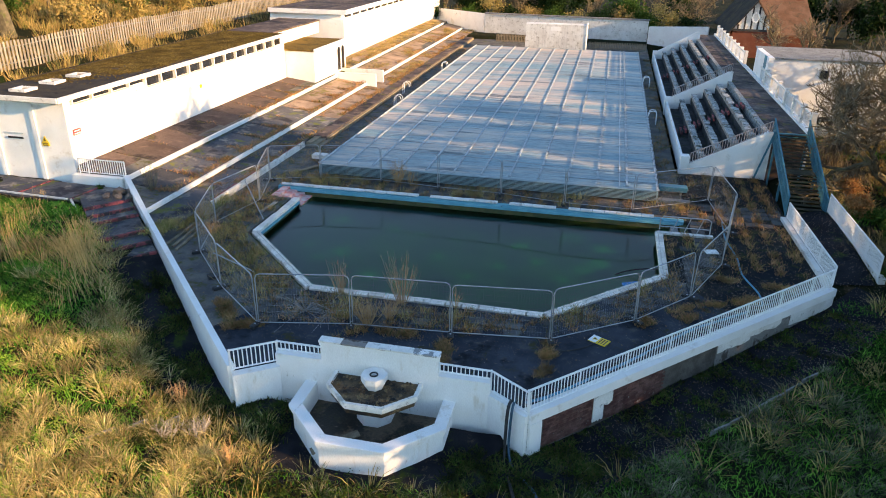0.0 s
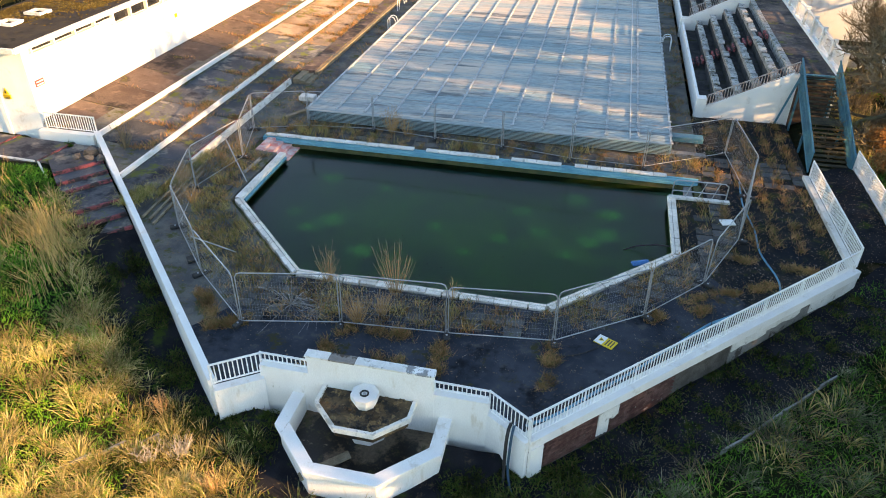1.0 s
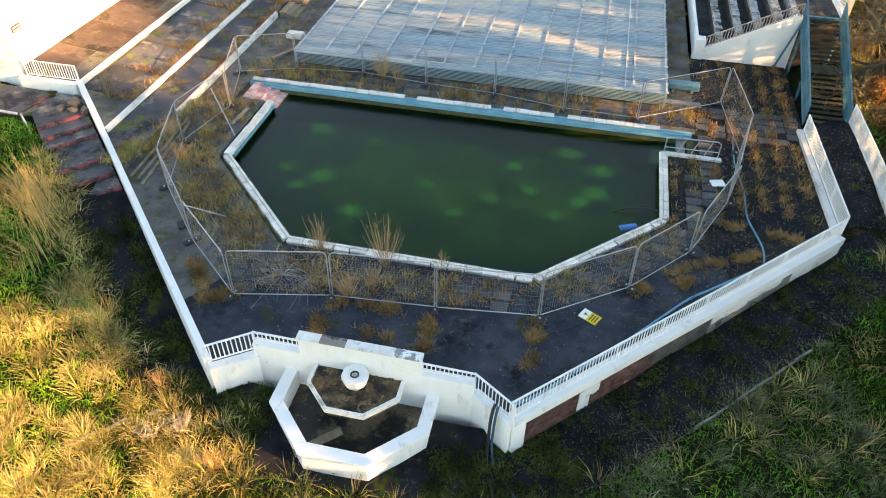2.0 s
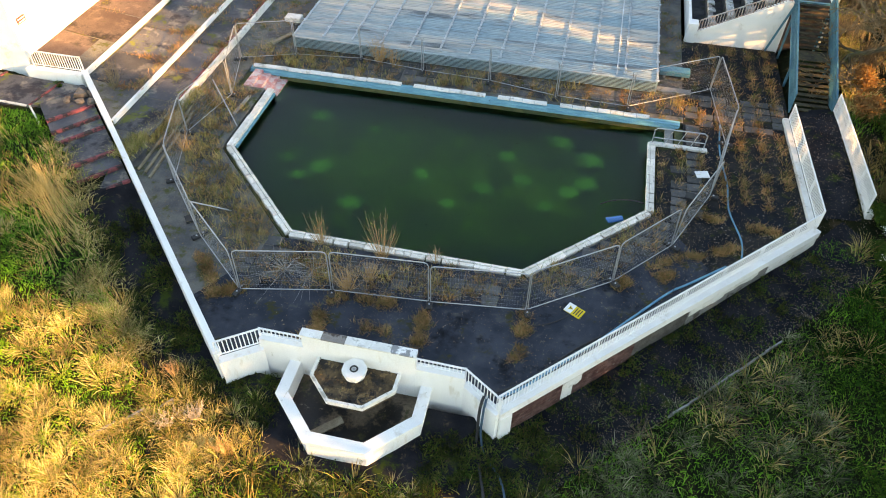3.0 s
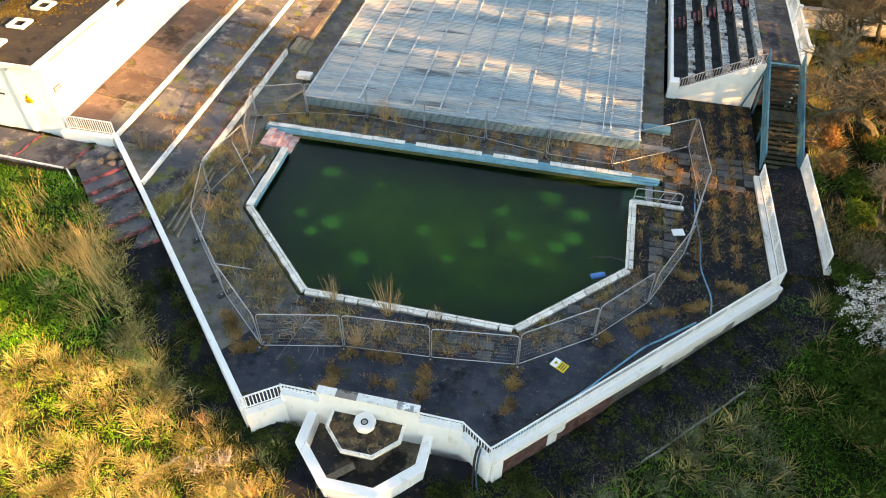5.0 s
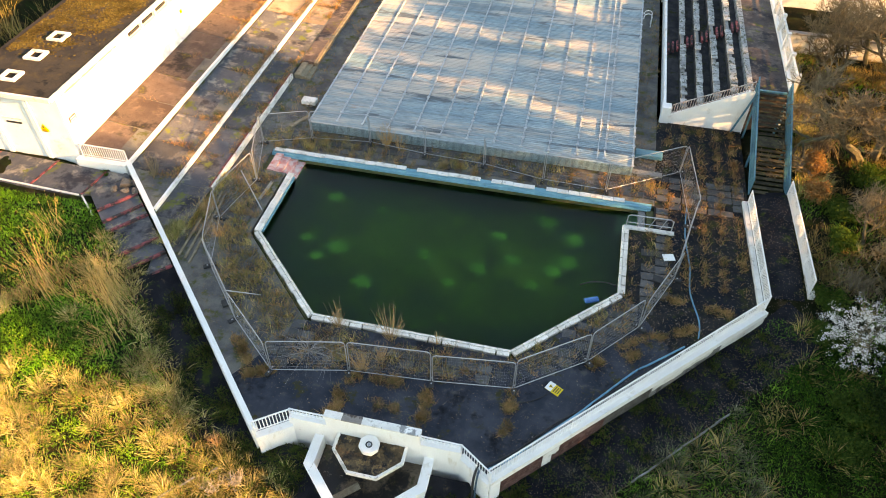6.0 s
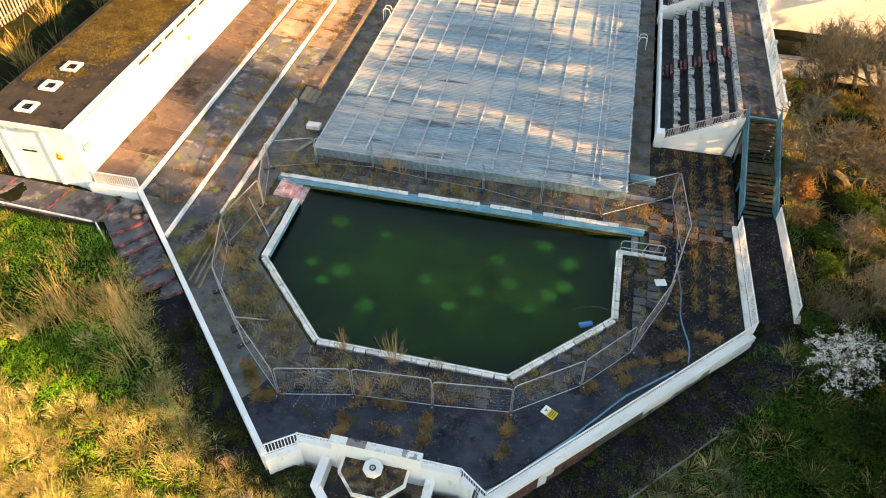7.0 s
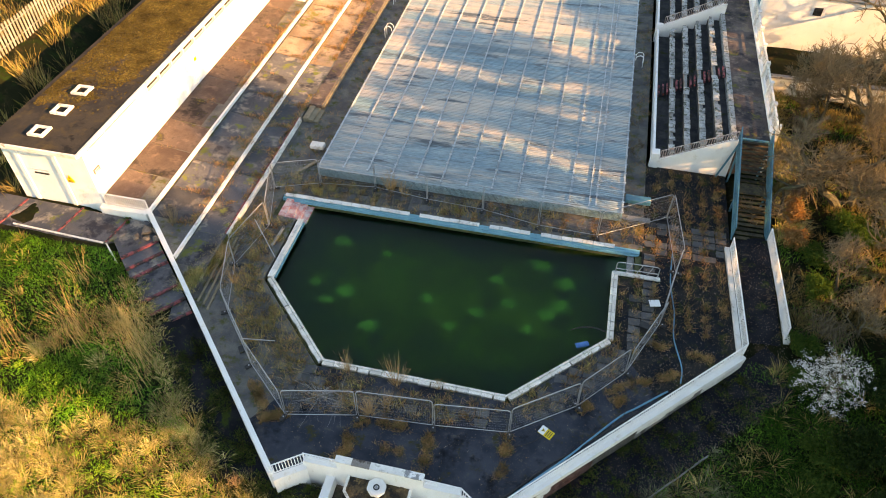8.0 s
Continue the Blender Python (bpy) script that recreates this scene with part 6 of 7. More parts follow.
def blade_mesh(name, pts, heights, widths, lean, material, label, category, bend=0.5, wind=(0, 0), outward=None):
    """Many grass blades: each a bent strip of two pieces with a pointed end."""
    n = len(pts)
    ang = G.uniform(0, 2 * np.pi, n)
    side = np.stack([np.cos(ang), np.sin(ang), np.zeros(n)], 1) * widths[:, None] / 2
    out = G.uniform(0, 2 * np.pi, n)
    tilt = lean * (0.3 + G.random(n))
    if outward is not None:
        out = np.arctan2(outward[:, 1], outward[:, 0]) + G.normal(0, 0.35, n)
    way = np.stack([np.cos(out) * tilt + wind[0], np.sin(out) * tilt + wind[1], np.ones(n)], 1)
    way /= np.linalg.norm(way, axis=1)[:, None]
    mid = pts + way * heights[:, None] * 0.55
    drop = way * np.array([1 + bend, 1 + bend, 1 - 0.5 * bend])
    tip = mid + drop * heights[:, None] * 0.5
    v = np.empty((n, 5, 3))
    v[:, 0], v[:, 1], v[:, 2], v[:, 3], v[:, 4] = pts - side, pts + side, mid + side * 0.7, mid - side * 0.7, tip
    me = bpy.data.meshes.new(name)
    idx = np.arange(n)[:, None] * 5
    quads = idx + np.array([0, 1, 2, 3])
    tris = idx + np.array([3, 2, 4])
    loops = np.concatenate([quads.ravel(), tris.ravel()])
    me.vertices.add(n * 5)
    me.vertices.foreach_set("co", v.ravel())
    me.loops.add(len(loops))
    me.loops.foreach_set("vertex_index", loops.astype(np.int32))
    me.polygons.add(2 * n)
    me.polygons.foreach_set("loop_start", np.concatenate([np.arange(n) * 4, 4 * n + np.arange(n) * 3]).astype(np.int32))
    me.update(calc_edges=True)
    me.materials.append(M[material])
    return tagged(new(name, me), label, category, "", "stuff")


def free_ground(x, y, margin=0.0):
    """True on open ground: off the deck, the path, the steps and the buildings."""
    if y > 26.9 and x < -21.5 and y < 56:
        if x > (-34.5 if y < 30 else -31.6):
            return False
    if inside(FOOT, x, y):
        return False
    left = -((x - P0[0]) + (y - P0[1])) * R2
    right = ((x - P3[0]) - (y - P3[1])) * R2
    if y > 16.5 and left < 0.3 and right < 0.3 and -24 < x < 9.9:
        return False
    if abs(x - CX) < 2.7 and y > 14.5:
        return False
    if 9.3 < x < 12.0 and y > 28.5:
        return False
    if x > 8.5 and y > 41.5 and x < 12.2:
        return False
    return True


def cover_of(x, y):
    """How thick the grass stands: thin on the old path."""
    g = path_gap(x, y)
    if y > 27 and x > 0:
        return 1.0
    thin = 0.06 * smooth(0.0, 0.35, noise.noise((x * 0.7, y * 0.7, 12)))
    return thin + (1 - thin) * smooth(-0.3, 0.2, g + 0.35 * noise.noise((x * 0.8, y * 0.8, 3)))


def grass(name, x0, x1, y0, y1, n, keep, h0, h1, w, lean, material, label, clump=0.0, wind=(0, 0), bend=0.5, size=1.0):
    pts, outs, tall = [], [], []
    if clump:
        centres = [(G.uniform(x0, x1), G.uniform(y0, y1)) for _ in range(n // int(clump))]
        for cx, cy in centres:
            if not free_ground(cx, cy) or G.random() > keep(cx, cy):
                continue
            r = G.uniform(0.08, 0.2) * size
            k = G.uniform(0.65, 1.35)
            for _ in range(int(clump * G.uniform(0.6, 1.6))):
                dx, dy = G.normal() * r, G.normal() * r
                pts.append((cx + dx, cy + dy))
                outs.append((dx, dy))
                tall.append(k)
    else:
        for _ in range(n):
            x, y = G.uniform(x0, x1), G.uniform(y0, y1)
            if G.random() < keep(x, y) and free_ground(x, y):
                pts.append((x, y))
    p = np.array([(x, y, ground_z(x, y) - 0.02) for x, y in pts])
    k = len(p)
    h = G.uniform(h0, h1, k) * (np.array(tall) if clump else 1.0)
    return blade_mesh(name, p, h, G.uniform(0.6, 1.3, k) * w, lean, material, label, "grass", bend, wind, np.array(outs) if clump else None)


def dry_at(x, y):
    """How far dry straw prevails over green: mostly at the foot of the bank, in drifts above."""
    v = 0.8 * noise.noise((x * 0.3, y * 0.3, 9)) + 0.5 * noise.noise((x * 0.9, y * 0.9, 4))
    return smooth(-0.08, 0.2, v + (0.36 if y < 17.6 else 0.08 if y < 20.5 else -0.16))


def lawn_at(x, y):
    """The mown-looking green: a hollow in the middle of the bank and the top of it by the landing."""
    w = 0.5 * noise.noise((x * 0.6, y * 0.6, 19))
    return max(smooth(1.25, 0.75, math.hypot((x + 21.0) / 2.3, (y - 18.9) / 2.0) + w), 0.55 * smooth(23.2, 25.2, y + 2.2 * w))


def olive_at(x, y):
    return smooth(0.1, 0.5, noise.noise((x * 0.3, y * 0.3, 44)) + (0.5 if 17.0 < y < 21.5 else 0.15))


grass("grass_sward", -38, -9, 8, 29, 120000, lambda x, y: cover_of(x, y), 0.10, 0.26, 0.034, 0.9, "grass_green", "short green grass on the bank")
grass("grass_lawn", -34, -17, 16, 28.5, 100000, lambda x, y: cover_of(x, y) * lawn_at(x, y), 0.08, 0.2, 0.034, 0.9, "grass_green", "thick short green grass on the bank")
grass("grass_straw", -38, -9, 8, 20.5, 200000, lambda x, y: cover_of(x, y) * dry_at(x, y) * 0.75 * (1 - lawn_at(x, y)), 0.28, 0.58, 0.020, 0.95, "grass_dry", "long dry straw-coloured tussocks on the bank", 80, (-0.12, 0.05), 0.8, 0.8)
grass("grass_straw_upper", -38, -9, 18, 29, 65000, lambda x, y: cover_of(x, y) * dry_at(x, y) * 0.5 * (1 - lawn_at(x, y)), 0.4, 0.85, 0.022, 0.6, "grass_olive", "long brown straw leaning over the upper bank", 60, (-0.35, 0.25), 0.8, 1.4)
grass("grass_mixture", -38, -9, 8, 29, 85000, lambda x, y: cover_of(x, y) * olive_at(x, y) * 0.55 * (1 - 0.85 * lawn_at(x, y)), 0.16, 0.42, 0.025, 0.9, "grass_olive", "olive and brown grass on the bank", 55, (-0.08, 0), 0.8, 1.5)
grass("grass_fringe", -22, -9.5, 14, 27, 30000, lambda x, y: smooth(0.9, 0.1, abs(path_gap(x, y) - 0.1)), 0.3, 0.6, 0.032, 0.7, "grass_dry", "straw fringe hanging over the path edge", 22, (0.35, -0.1), 1.1, 0.8)
grass("grass_lower", -9, 20, 6, 28, 95000, lambda x, y: cover_of(x, y), 0.10, 0.30, 0.032, 0.9, "grass_green", "rough dull green grass below the wall", 0, (0, 0), 0.8)
grass("grass_lower_tussocks", -9, 20, 6, 26, 110000, lambda x, y: cover_of(x, y) * smooth(12.0, 8.5, x + 0.25 * (y - 18)) * smooth(-0.2, 0.15, noise.noise((x * 0.35, y * 0.35, 51)) + 0.12), 0.22, 0.5, 0.022, 1.0, "grass_grey", "grey-green tussocks below the wall", 70, (0.1, -0.1), 1.0, 0.9)
grass("grass_lower_straw", -9, 20, 6, 28, 16000, lambda x, y: cover_of(x, y) * 0.6, 0.4, 0.8, 0.03, 0.9, "grass_olive", "brown tussocks below the wall", 30, (0, 0), 1.0, 1.0)
grass("grass_verge", 11.8, 24, 27, 52, 80000, lambda x, y: smooth(-0.25, 0.3, noise.noise((x * 0.35, y * 0.35, 33)) + (0.55 if x < 13.6 and y > 36 else -0.5)), 0.25, 0.8, 0.034, 0.8, "grass_dry", "tall dry golden grass beside the stairs", 35, (0, 0), 0.7)
grass("grass_verge_brown", 11.8, 24, 22, 54, 70000, lambda x, y: (0.9 if x > 15.5 or y < 33 else 0.3) * smooth(28.5, 32.0, y), 0.2, 0.6, 0.032, 0.9, "leaf_brown", "brown dead undergrowth beside the stairs", 50, (0, 0), 0.9, 1.3)
grass("grass_verge_green", 11.8, 24, 27, 52, 26000, lambda x, y: smooth(0.0, 0.4, noise.noise((x * 0.3, y * 0.3, 7))), 0.15, 0.4, 0.03, 0.8, "grass_green", "green undergrowth beside the stairs")
grass("grass_back", -75, -31.8, 30, 125, 120000, lambda x, y: 0.9 if x < -33 or y > 57 else 0.4, 0.5, 1.3, 0.03, 0.5, "grass_olive", "dry golden weeds along the palisade fence", 45, (0, 0), 0.5, 2.0)


def front_at(x, y):
    return smooth(1.6, 0.6, math.hypot((x + 10.3) * 0.6, y - 14.8)) + smooth(1.2, 0.5, math.hypot(x + 12.2, y - 16.2))


grass("grass_front_straw", -13.5, -7.5, 12.5, 17, 8000, front_at, 0.25, 0.65, 0.022, 0.7, "grass_dry", "golden straw tufts before the fountain wall", 45, (0, 0), 0.6, 0.7)


def tufts(name, spots, n, h0, h1, w, spread, lean, material, label):
    pts = []
    for x, y, z in spots:
        for _ in range(int(n * G.uniform(0.5, 1.5))):
            pts.append((x + G.normal() * spread, y + G.normal() * spread, z))
    p = np.array(pts)
    return blade_mesh(name, p, G.uniform(h0, h1, len(p)), G.uniform(0.6, 1.3, len(p)) * w, lean, material, label, "weeds", 0.6)


FLAG_X, FLAG_Y = 0.66, 0.54
RING = [(-17.4, 34.2), (-17.0, 28.0), (-16.1, 25.0), (-13.6, 22.2), (-11.0, 20.1), (-7.8, 20.7), (-4.3, 21.0), (-1.0, 21.45), (1.75, 23.4), (3.85, 25.7), (5.4, 28.2), (9.1, 28.6), (9.2, 41.8), (4.6, 41.8), (4.6, 36.2), (-17.4, 36.2)]


def off_pool(x, y, m=0.0):
    """True where the surround's paving lies: clear of the basin and its coping."""
    if -17.0 - m < x < 4.6 + m and 32.1 - m < y < 34.25 + m:
        return False
    if y < 32.4 and -15.5 - m < x < 3.45 + m and y > 22.65 - m:
        return (x + 15.1) + (y - 27.6) < -(0.5 + m) or (x - 3.05) - (y - 27.5) > (0.5 + m)
    return True


def weeds():
    rng = random.Random(31)
    joint, moss_spots, tall = [], [], []
    for _ in range(30000):
        x, y = rng.uniform(-17.4, 9.2), rng.uniform(20, 42)
        if not inside(RING, x, y) or not off_pool(x, y, 0.05):
            continue
        right = x > 3.4 or y > 34
        if right:
            x = round(x / 0.88) * 0.88 + rng.gauss(0, 0.06)
            keep = 0.30
        elif rng.random() < 0.5:
            y = round(y / FLAG_Y) * FLAG_Y + rng.gauss(0, 0.04)
            keep = 0.35
        else:
            keep = 0.35
        if not off_pool(x, y, 0.05):
            continue
        if rng.random() < keep * smooth(-0.4, 0.35, noise.noise((x * 0.5, y * 0.5, 8)) + 0.2) * (0.7 if x < 3.4 and y < 34 else 0.6):
            joint.append((x, y, 0.0))
    tufts("weeds_in_joints", joint, 17, 0.08, 0.38, 0.022, 0.11, 1.0, "weed", "brown and green weeds growing between flagstones")
    for _ in range(1900):
        x, y = rng.uniform(-17.4, 5.0), rng.uniform(20, 36)
        if inside(RING, x, y) and off_pool(x, y, 0.2) and noise.noise((x * 0.4, y * 0.4, 15)) + (0.25 if x < -12 else 0) > (-0.15 if x < -11 else 0.1):
            tall.append((x, y, 0.0))
    tufts("tall_weeds", tall, 20, 0.2, 0.7, 0.016, 0.13, 0.7, "grass_olive", "tall dead weeds on the pool surround")
    lines = [((-7.75, 20.4), (-8.1, 18.0)), ((-4.3, 20.7), (-4.5, 18.0)), ((-1.0, 21.1), (-1.0, 18.4)), ((-8.0, 19.3), (-4.4, 19.0)), ((-11.0, 20.0), (-12.0, 19.4)), ((-7.9, 20.3), (-5.2, 20.45)),
             ((3.2, 24.4), (6.6, 26.2)), ((2.0, 23.1), (4.6, 24.4)), ((5.2, 27.6), (8.0, 27.3)), ((-12.2, 19.9), (-13.4, 21.2))]
    crack = []
    for a, b in lines:
        for _ in range(170):
            t = rng.random()
            if noise.noise((t * 5, a[0], a[1])) < -0.1:
                continue
            crack.append((lerp(a[0], b[0], t) + rng.gauss(0, 0.12) + 0.2 * noise.noise((t * 4, a[1], 3)), lerp(a[1], b[1], t) + rng.gauss(0, 0.12), 0.0))
    tufts("weeds_in_cracks", crack, 18, 0.04, 0.30, 0.015, 0.07, 1.1, "weed", "yellow-brown weeds along the cracks in the asphalt")
    ter = []
    for _ in range(6000):
        x, y = rng.uniform(BX, EDGE), rng.uniform(30, 95)
        z = T1 if x < KERB1 else T2 if x < KERB2 else T3
        if rng.random() < 0.5:
            y = 30.03 + round((y - 30.03) / 2.62) * 2.62 - (0.0 if x < KERB1 else 0.17 if x < KERB2 else 0.27) + rng.gauss(0, 0.07)
        else:
            x = rng.choice((KERB1 - 0.18, KERB1 + 0.2, KERB2 - 0.18, KERB2 + 0.2, EDGE - 0.2))
            z = T1 if x < KERB1 else T2 if x < KERB2 else T3
        if noise.noise((x * 0.4, y * 0.25, 22)) > -0.12:
            ter.append((x, y, z + (0.2 * (KERB1 - x) / 3 if x < KERB1 else 0.02)))
    tufts("weeds_on_terraces", ter, 9, 0.05, 0.30, 0.032, 0.13, 0.9, "weed", "weeds along the kerbs and joints of the terraces")
    far = []
    for _ in range(1300):
        x, y = rng.uniform(BX + 0.9, EDGE), rng.uniform(62, 102)
        z = T1 if x < KERB1 else T2 if x < KERB2 else T3
        if noise.noise((x * 0.5, y * 0.2, 71)) + (0.35 if x < KERB1 else 0.0) > 0.15:
            far.append((x, y, z + (0.2 if x < KERB1 else 0.05)))
    tufts("grass_on_far_terraces", far, 26, 0.06, 0.3, 0.03, 0.25, 0.9, "grass_olive", "yellow-green grass spreading over the far terraces")
    strip = []
    u, v = Vector((R2, R2)), Vector((R2, -R2))
    for k in range(9):
        d = 1.0 + k * 1.75 + rng.uniform(-0.3, 0.3)
        for _ in range(15):
            p = Vector(P3) + u * (d + rng.gauss(0, 0.11)) + v * rng.uniform(0.2, 2.5)
            strip.append(p)
    for _ in range(130):
        strip.append(Vector(P3) + u * rng.uniform(0.4, 15) + v * (rng.gauss(1.45, 0.12) if rng.random() < 0.4 else abs(rng.gauss(0.25, 0.15))))
    u, v = Vector((-R2, R2)), Vector((-R2, -R2))
    for _ in range(900):
        w = rng.uniform(0.2, 2.15)
        p = Vector(P0) + u * rng.uniform(-0.5, 9.2) + v * w
        if noise.noise((p.x * 0.9, p.y * 0.9, 66)) + (0.25 if w < 0.7 or w > 1.7 else -0.05) > 0.08:
            strip.append(p)
    for _ in range(1900):
        p = Vector((rng.uniform(-12.5, 1.0), rng.uniform(13.2, 17.2)))
        if noise.noise((p.x * 0.8, p.y * 0.8, 67)) > -0.2 and not (abs(p.x - CX) < 2.6 and p.y > 14.4):
            strip.append(p)
    tufts("moss_on_paths", [(p.x, p.y, ground_z(p.x, p.y) + 0.05) for p in strip], 20, 0.05, 0.2, 0.04, 0.13, 1.1, "moss_green", "dark green moss and grass over the old paths")
    gold = []
    for _ in range(420):
        y = rng.uniform(25.4, 31.5)
        gold.append((-18.75 + rng.gauss(0, 0.28) - 0.12 * max(0, 28 - y), y, 0.05 if y > 27 else 0.28))
    tufts("grass_at_terrace_end", gold, 16, 0.12, 0.5, 0.022, 0.1, 0.9, "grass_dry", "golden dry grass along the terrace end")
    side = [(rng.uniform(-18.5, -15.7), rng.uniform(36.5, 90), 0.0) for _ in range(900)] + [(rng.uniform(-18.4, -17.2), rng.uniform(25.5, 36), 0.0) for _ in range(350)]
    side += [(rng.uniform(3.45, 4.6), rng.uniform(41, 84), 0.0) for _ in range(500)]
    side = [p for p in side if noise.noise((p[0] * 0.5, p[1] * 0.3, 5)) > -0.05]
    tufts("weeds_beside_cover", side, 10, 0.08, 0.35, 0.018, 0.12, 0.9, "weed", "weeds beside the boarded pool")


weeds()


def saplings(x, y, n, h, label, material="twig", spread=0.5, r=0.012, lean=(0, 0)):
    """Thin bare shoots that rise from one stool."""
    s = thing("sapling_shoots", label, "sapling", "", (x, y, ground_z(x, y) if material == "straw_stalk" or y < 17.5 else 0 if x > -20 else T2))
    joined = bmesh.new() if material == "straw_stalk" else None
    for _ in range(n):
        bm = joined or bmesh.new()
        a = G.uniform(0, 6.28)
        d = Vector((math.cos(a), math.sin(a), 0)) * G.uniform(0.1, 1) * spread
        hh = h * G.uniform(0.5, 1.0)
        p0 = d * (0.25 if lean == (0, 0) else 0.9)
        away = Vector((lean[0], lean[1], 0)) * hh * G.uniform(0.5, 1.2)
        p1 = d * 0.7 + away * 0.4 + Vector((0, 0, hh * 0.5))
        p2 = d * (1.1 if lean == (0, 0) else 1.3) + away + Vector((G.normal() * 0.05, G.normal() * 0.05, hh))
        tube(bm, [p0, p1, p2], r, 3, r * 0.3)
        for _ in range(3):
            t = G.uniform(0.3, 0.9)
            q = p0.lerp(p2, t)
            tube(bm, [q, q + Vector((G.normal() * 0.12, G.normal() * 0.12, 0.2))], r * 0.5, 3, r * 0.2)
        if not joined:
            part("shoot", bm, material, s)
    if joined:
        tagged(part("straw", joined, material, s), kind="stuff")


M["stalk"] = blades("stalks", [(0.40, 0.37, 0.36), (0.30, 0.27, 0.25), (0.50, 0.46, 0.42)], trans=0.0)
M["leaf_bright"] = blades("weed_leaves", [(0.18, 0.36, 0.04), (0.28, 0.46, 0.06), (0.12, 0.26, 0.03), (0.40, 0.50, 0.10)])
M["straw_stalk"] = blades("straw_stalks", [(0.50, 0.33, 0.12), (0.60, 0.43, 0.18), (0.40, 0.25, 0.09)], trans=0.0)
# shade over the ivy is put into the near-black greens and dark patches
M["leaf_carpet_shaded"] = blades("shaded_carpet_leaves", [(0.005, 0.03, 0.004), (0.018, 0.09, 0.01), (0.06, 0.17, 0.02), (0.004, 0.014, 0.004)], patch=(0.5, 0.12, 1.5))
M["shoot"] = blades("shoots", [(0.42, 0.25, 0.12), (0.52, 0.33, 0.17), (0.34, 0.19, 0.10)], trans=0.0)
saplings(-6.6, 22.55, 42, 2.0, "reddish bare willow shoots at the pool edge", "shoot", 0.75, 0.01)
saplings(-9.1, 22.7, 26, 1.4, "reddish bare willow shoots at the pool edge", "shoot", 0.6, 0.0095)
saplings(-7.35, 20.75, 60, 1.1, "brown dead brush beside the fence", "shoot", 0.6)
saplings(-6.75, 21.3, 40, 0.8, "brown dead brush beside the fence", "shoot", 0.6)
saplings(-4.6, 22.7, 10, 0.9, "thin bare shoots at the pool edge", "shoot", 0.25)
saplings(-10.7, 36.0, 40, 1.5, "bare reddish shoots before the cover", "shoot", 0.6)
saplings(-21.7, 29.6, 30, 1.5, "bare dead shoots on the terrace", "twig", 0.6)
saplings(-18.2, 28.4, 40, 1.1, "dead brown brush below the terrace", "shoot", 0.7)
saplings(-16.9, 26.8, 30, 0.9, "dead brown brush beside the fence", "shoot", 0.6)
saplings(-10.9, 15.2, 40, 0.7, "pale grey dead stalks before the fountain wall", "stalk", 0.5)
saplings(-11.6, 14.7, 30, 0.6, "pale grey dead stalks before the fountain wall", "stalk", 0.5)
saplings(-9.4, 14.3, 24, 0.9, "dry seed stalks before the fountain", "shoot", 0.4)
saplings(-12.4, 16.6, 24, 0.9, "dry seed stalks beside the wall", "shoot", 0.4)
saplings(-9.9, 35.8, 20, 0.9, "bare reddish shoots before the cover", "shoot", 0.5)
for x, y, n, h in ((-19.4, 21.6, 80, 1.7), (-18.8, 20.7, 60, 1.5), (-20.2, 22.4, 40, 1.5), (-23.0, 21.8, 55, 1.6), (-22.2, 20.9, 30, 1.4), (-18.0, 19.6, 40, 1.2), (-25.0, 20.2, 30, 1.4), (-24.2, 24.4, 30, 1.2)):
    saplings(x, y, n, h, "tall bleached stalks leaning over the bank", "straw_stalk", 1.3, 0.008, (-0.8, 0.55))
for x, y, n in ((-9.9, 21.1, 46), (-8.9, 21.3, 16), (5.5, 19.2, 40), (3.3, 17.9, 36), (7.6, 20.5, 30)):
    s = thing("dead_brush", "sprawling grey dead brushwood on the ground", "brush", "dead brushwood", (x, y, 0 if y > 20.8 and x < 0 else ground_z(x, y)))
    bm = bmesh.new()
    for _ in range(n):
        a = G.uniform(0, 6.28)
        d = Vector((math.cos(a), math.sin(a), 0)) * G.uniform(0.4, 1.6)
        up = G.uniform(0.05, 0.45)
        tube(bm, [(0, 0, 0.02), d * 0.5 + Vector((0, 0, up * 0.8)), d + Vector((G.normal() * 0.15, G.normal() * 0.15, up * 0.6))], 0.009, 3, 0.003)
    tagged(part("twig", bm, "stalk" if y > 20.8 and x < 0 else "twig", s), kind="stuff")


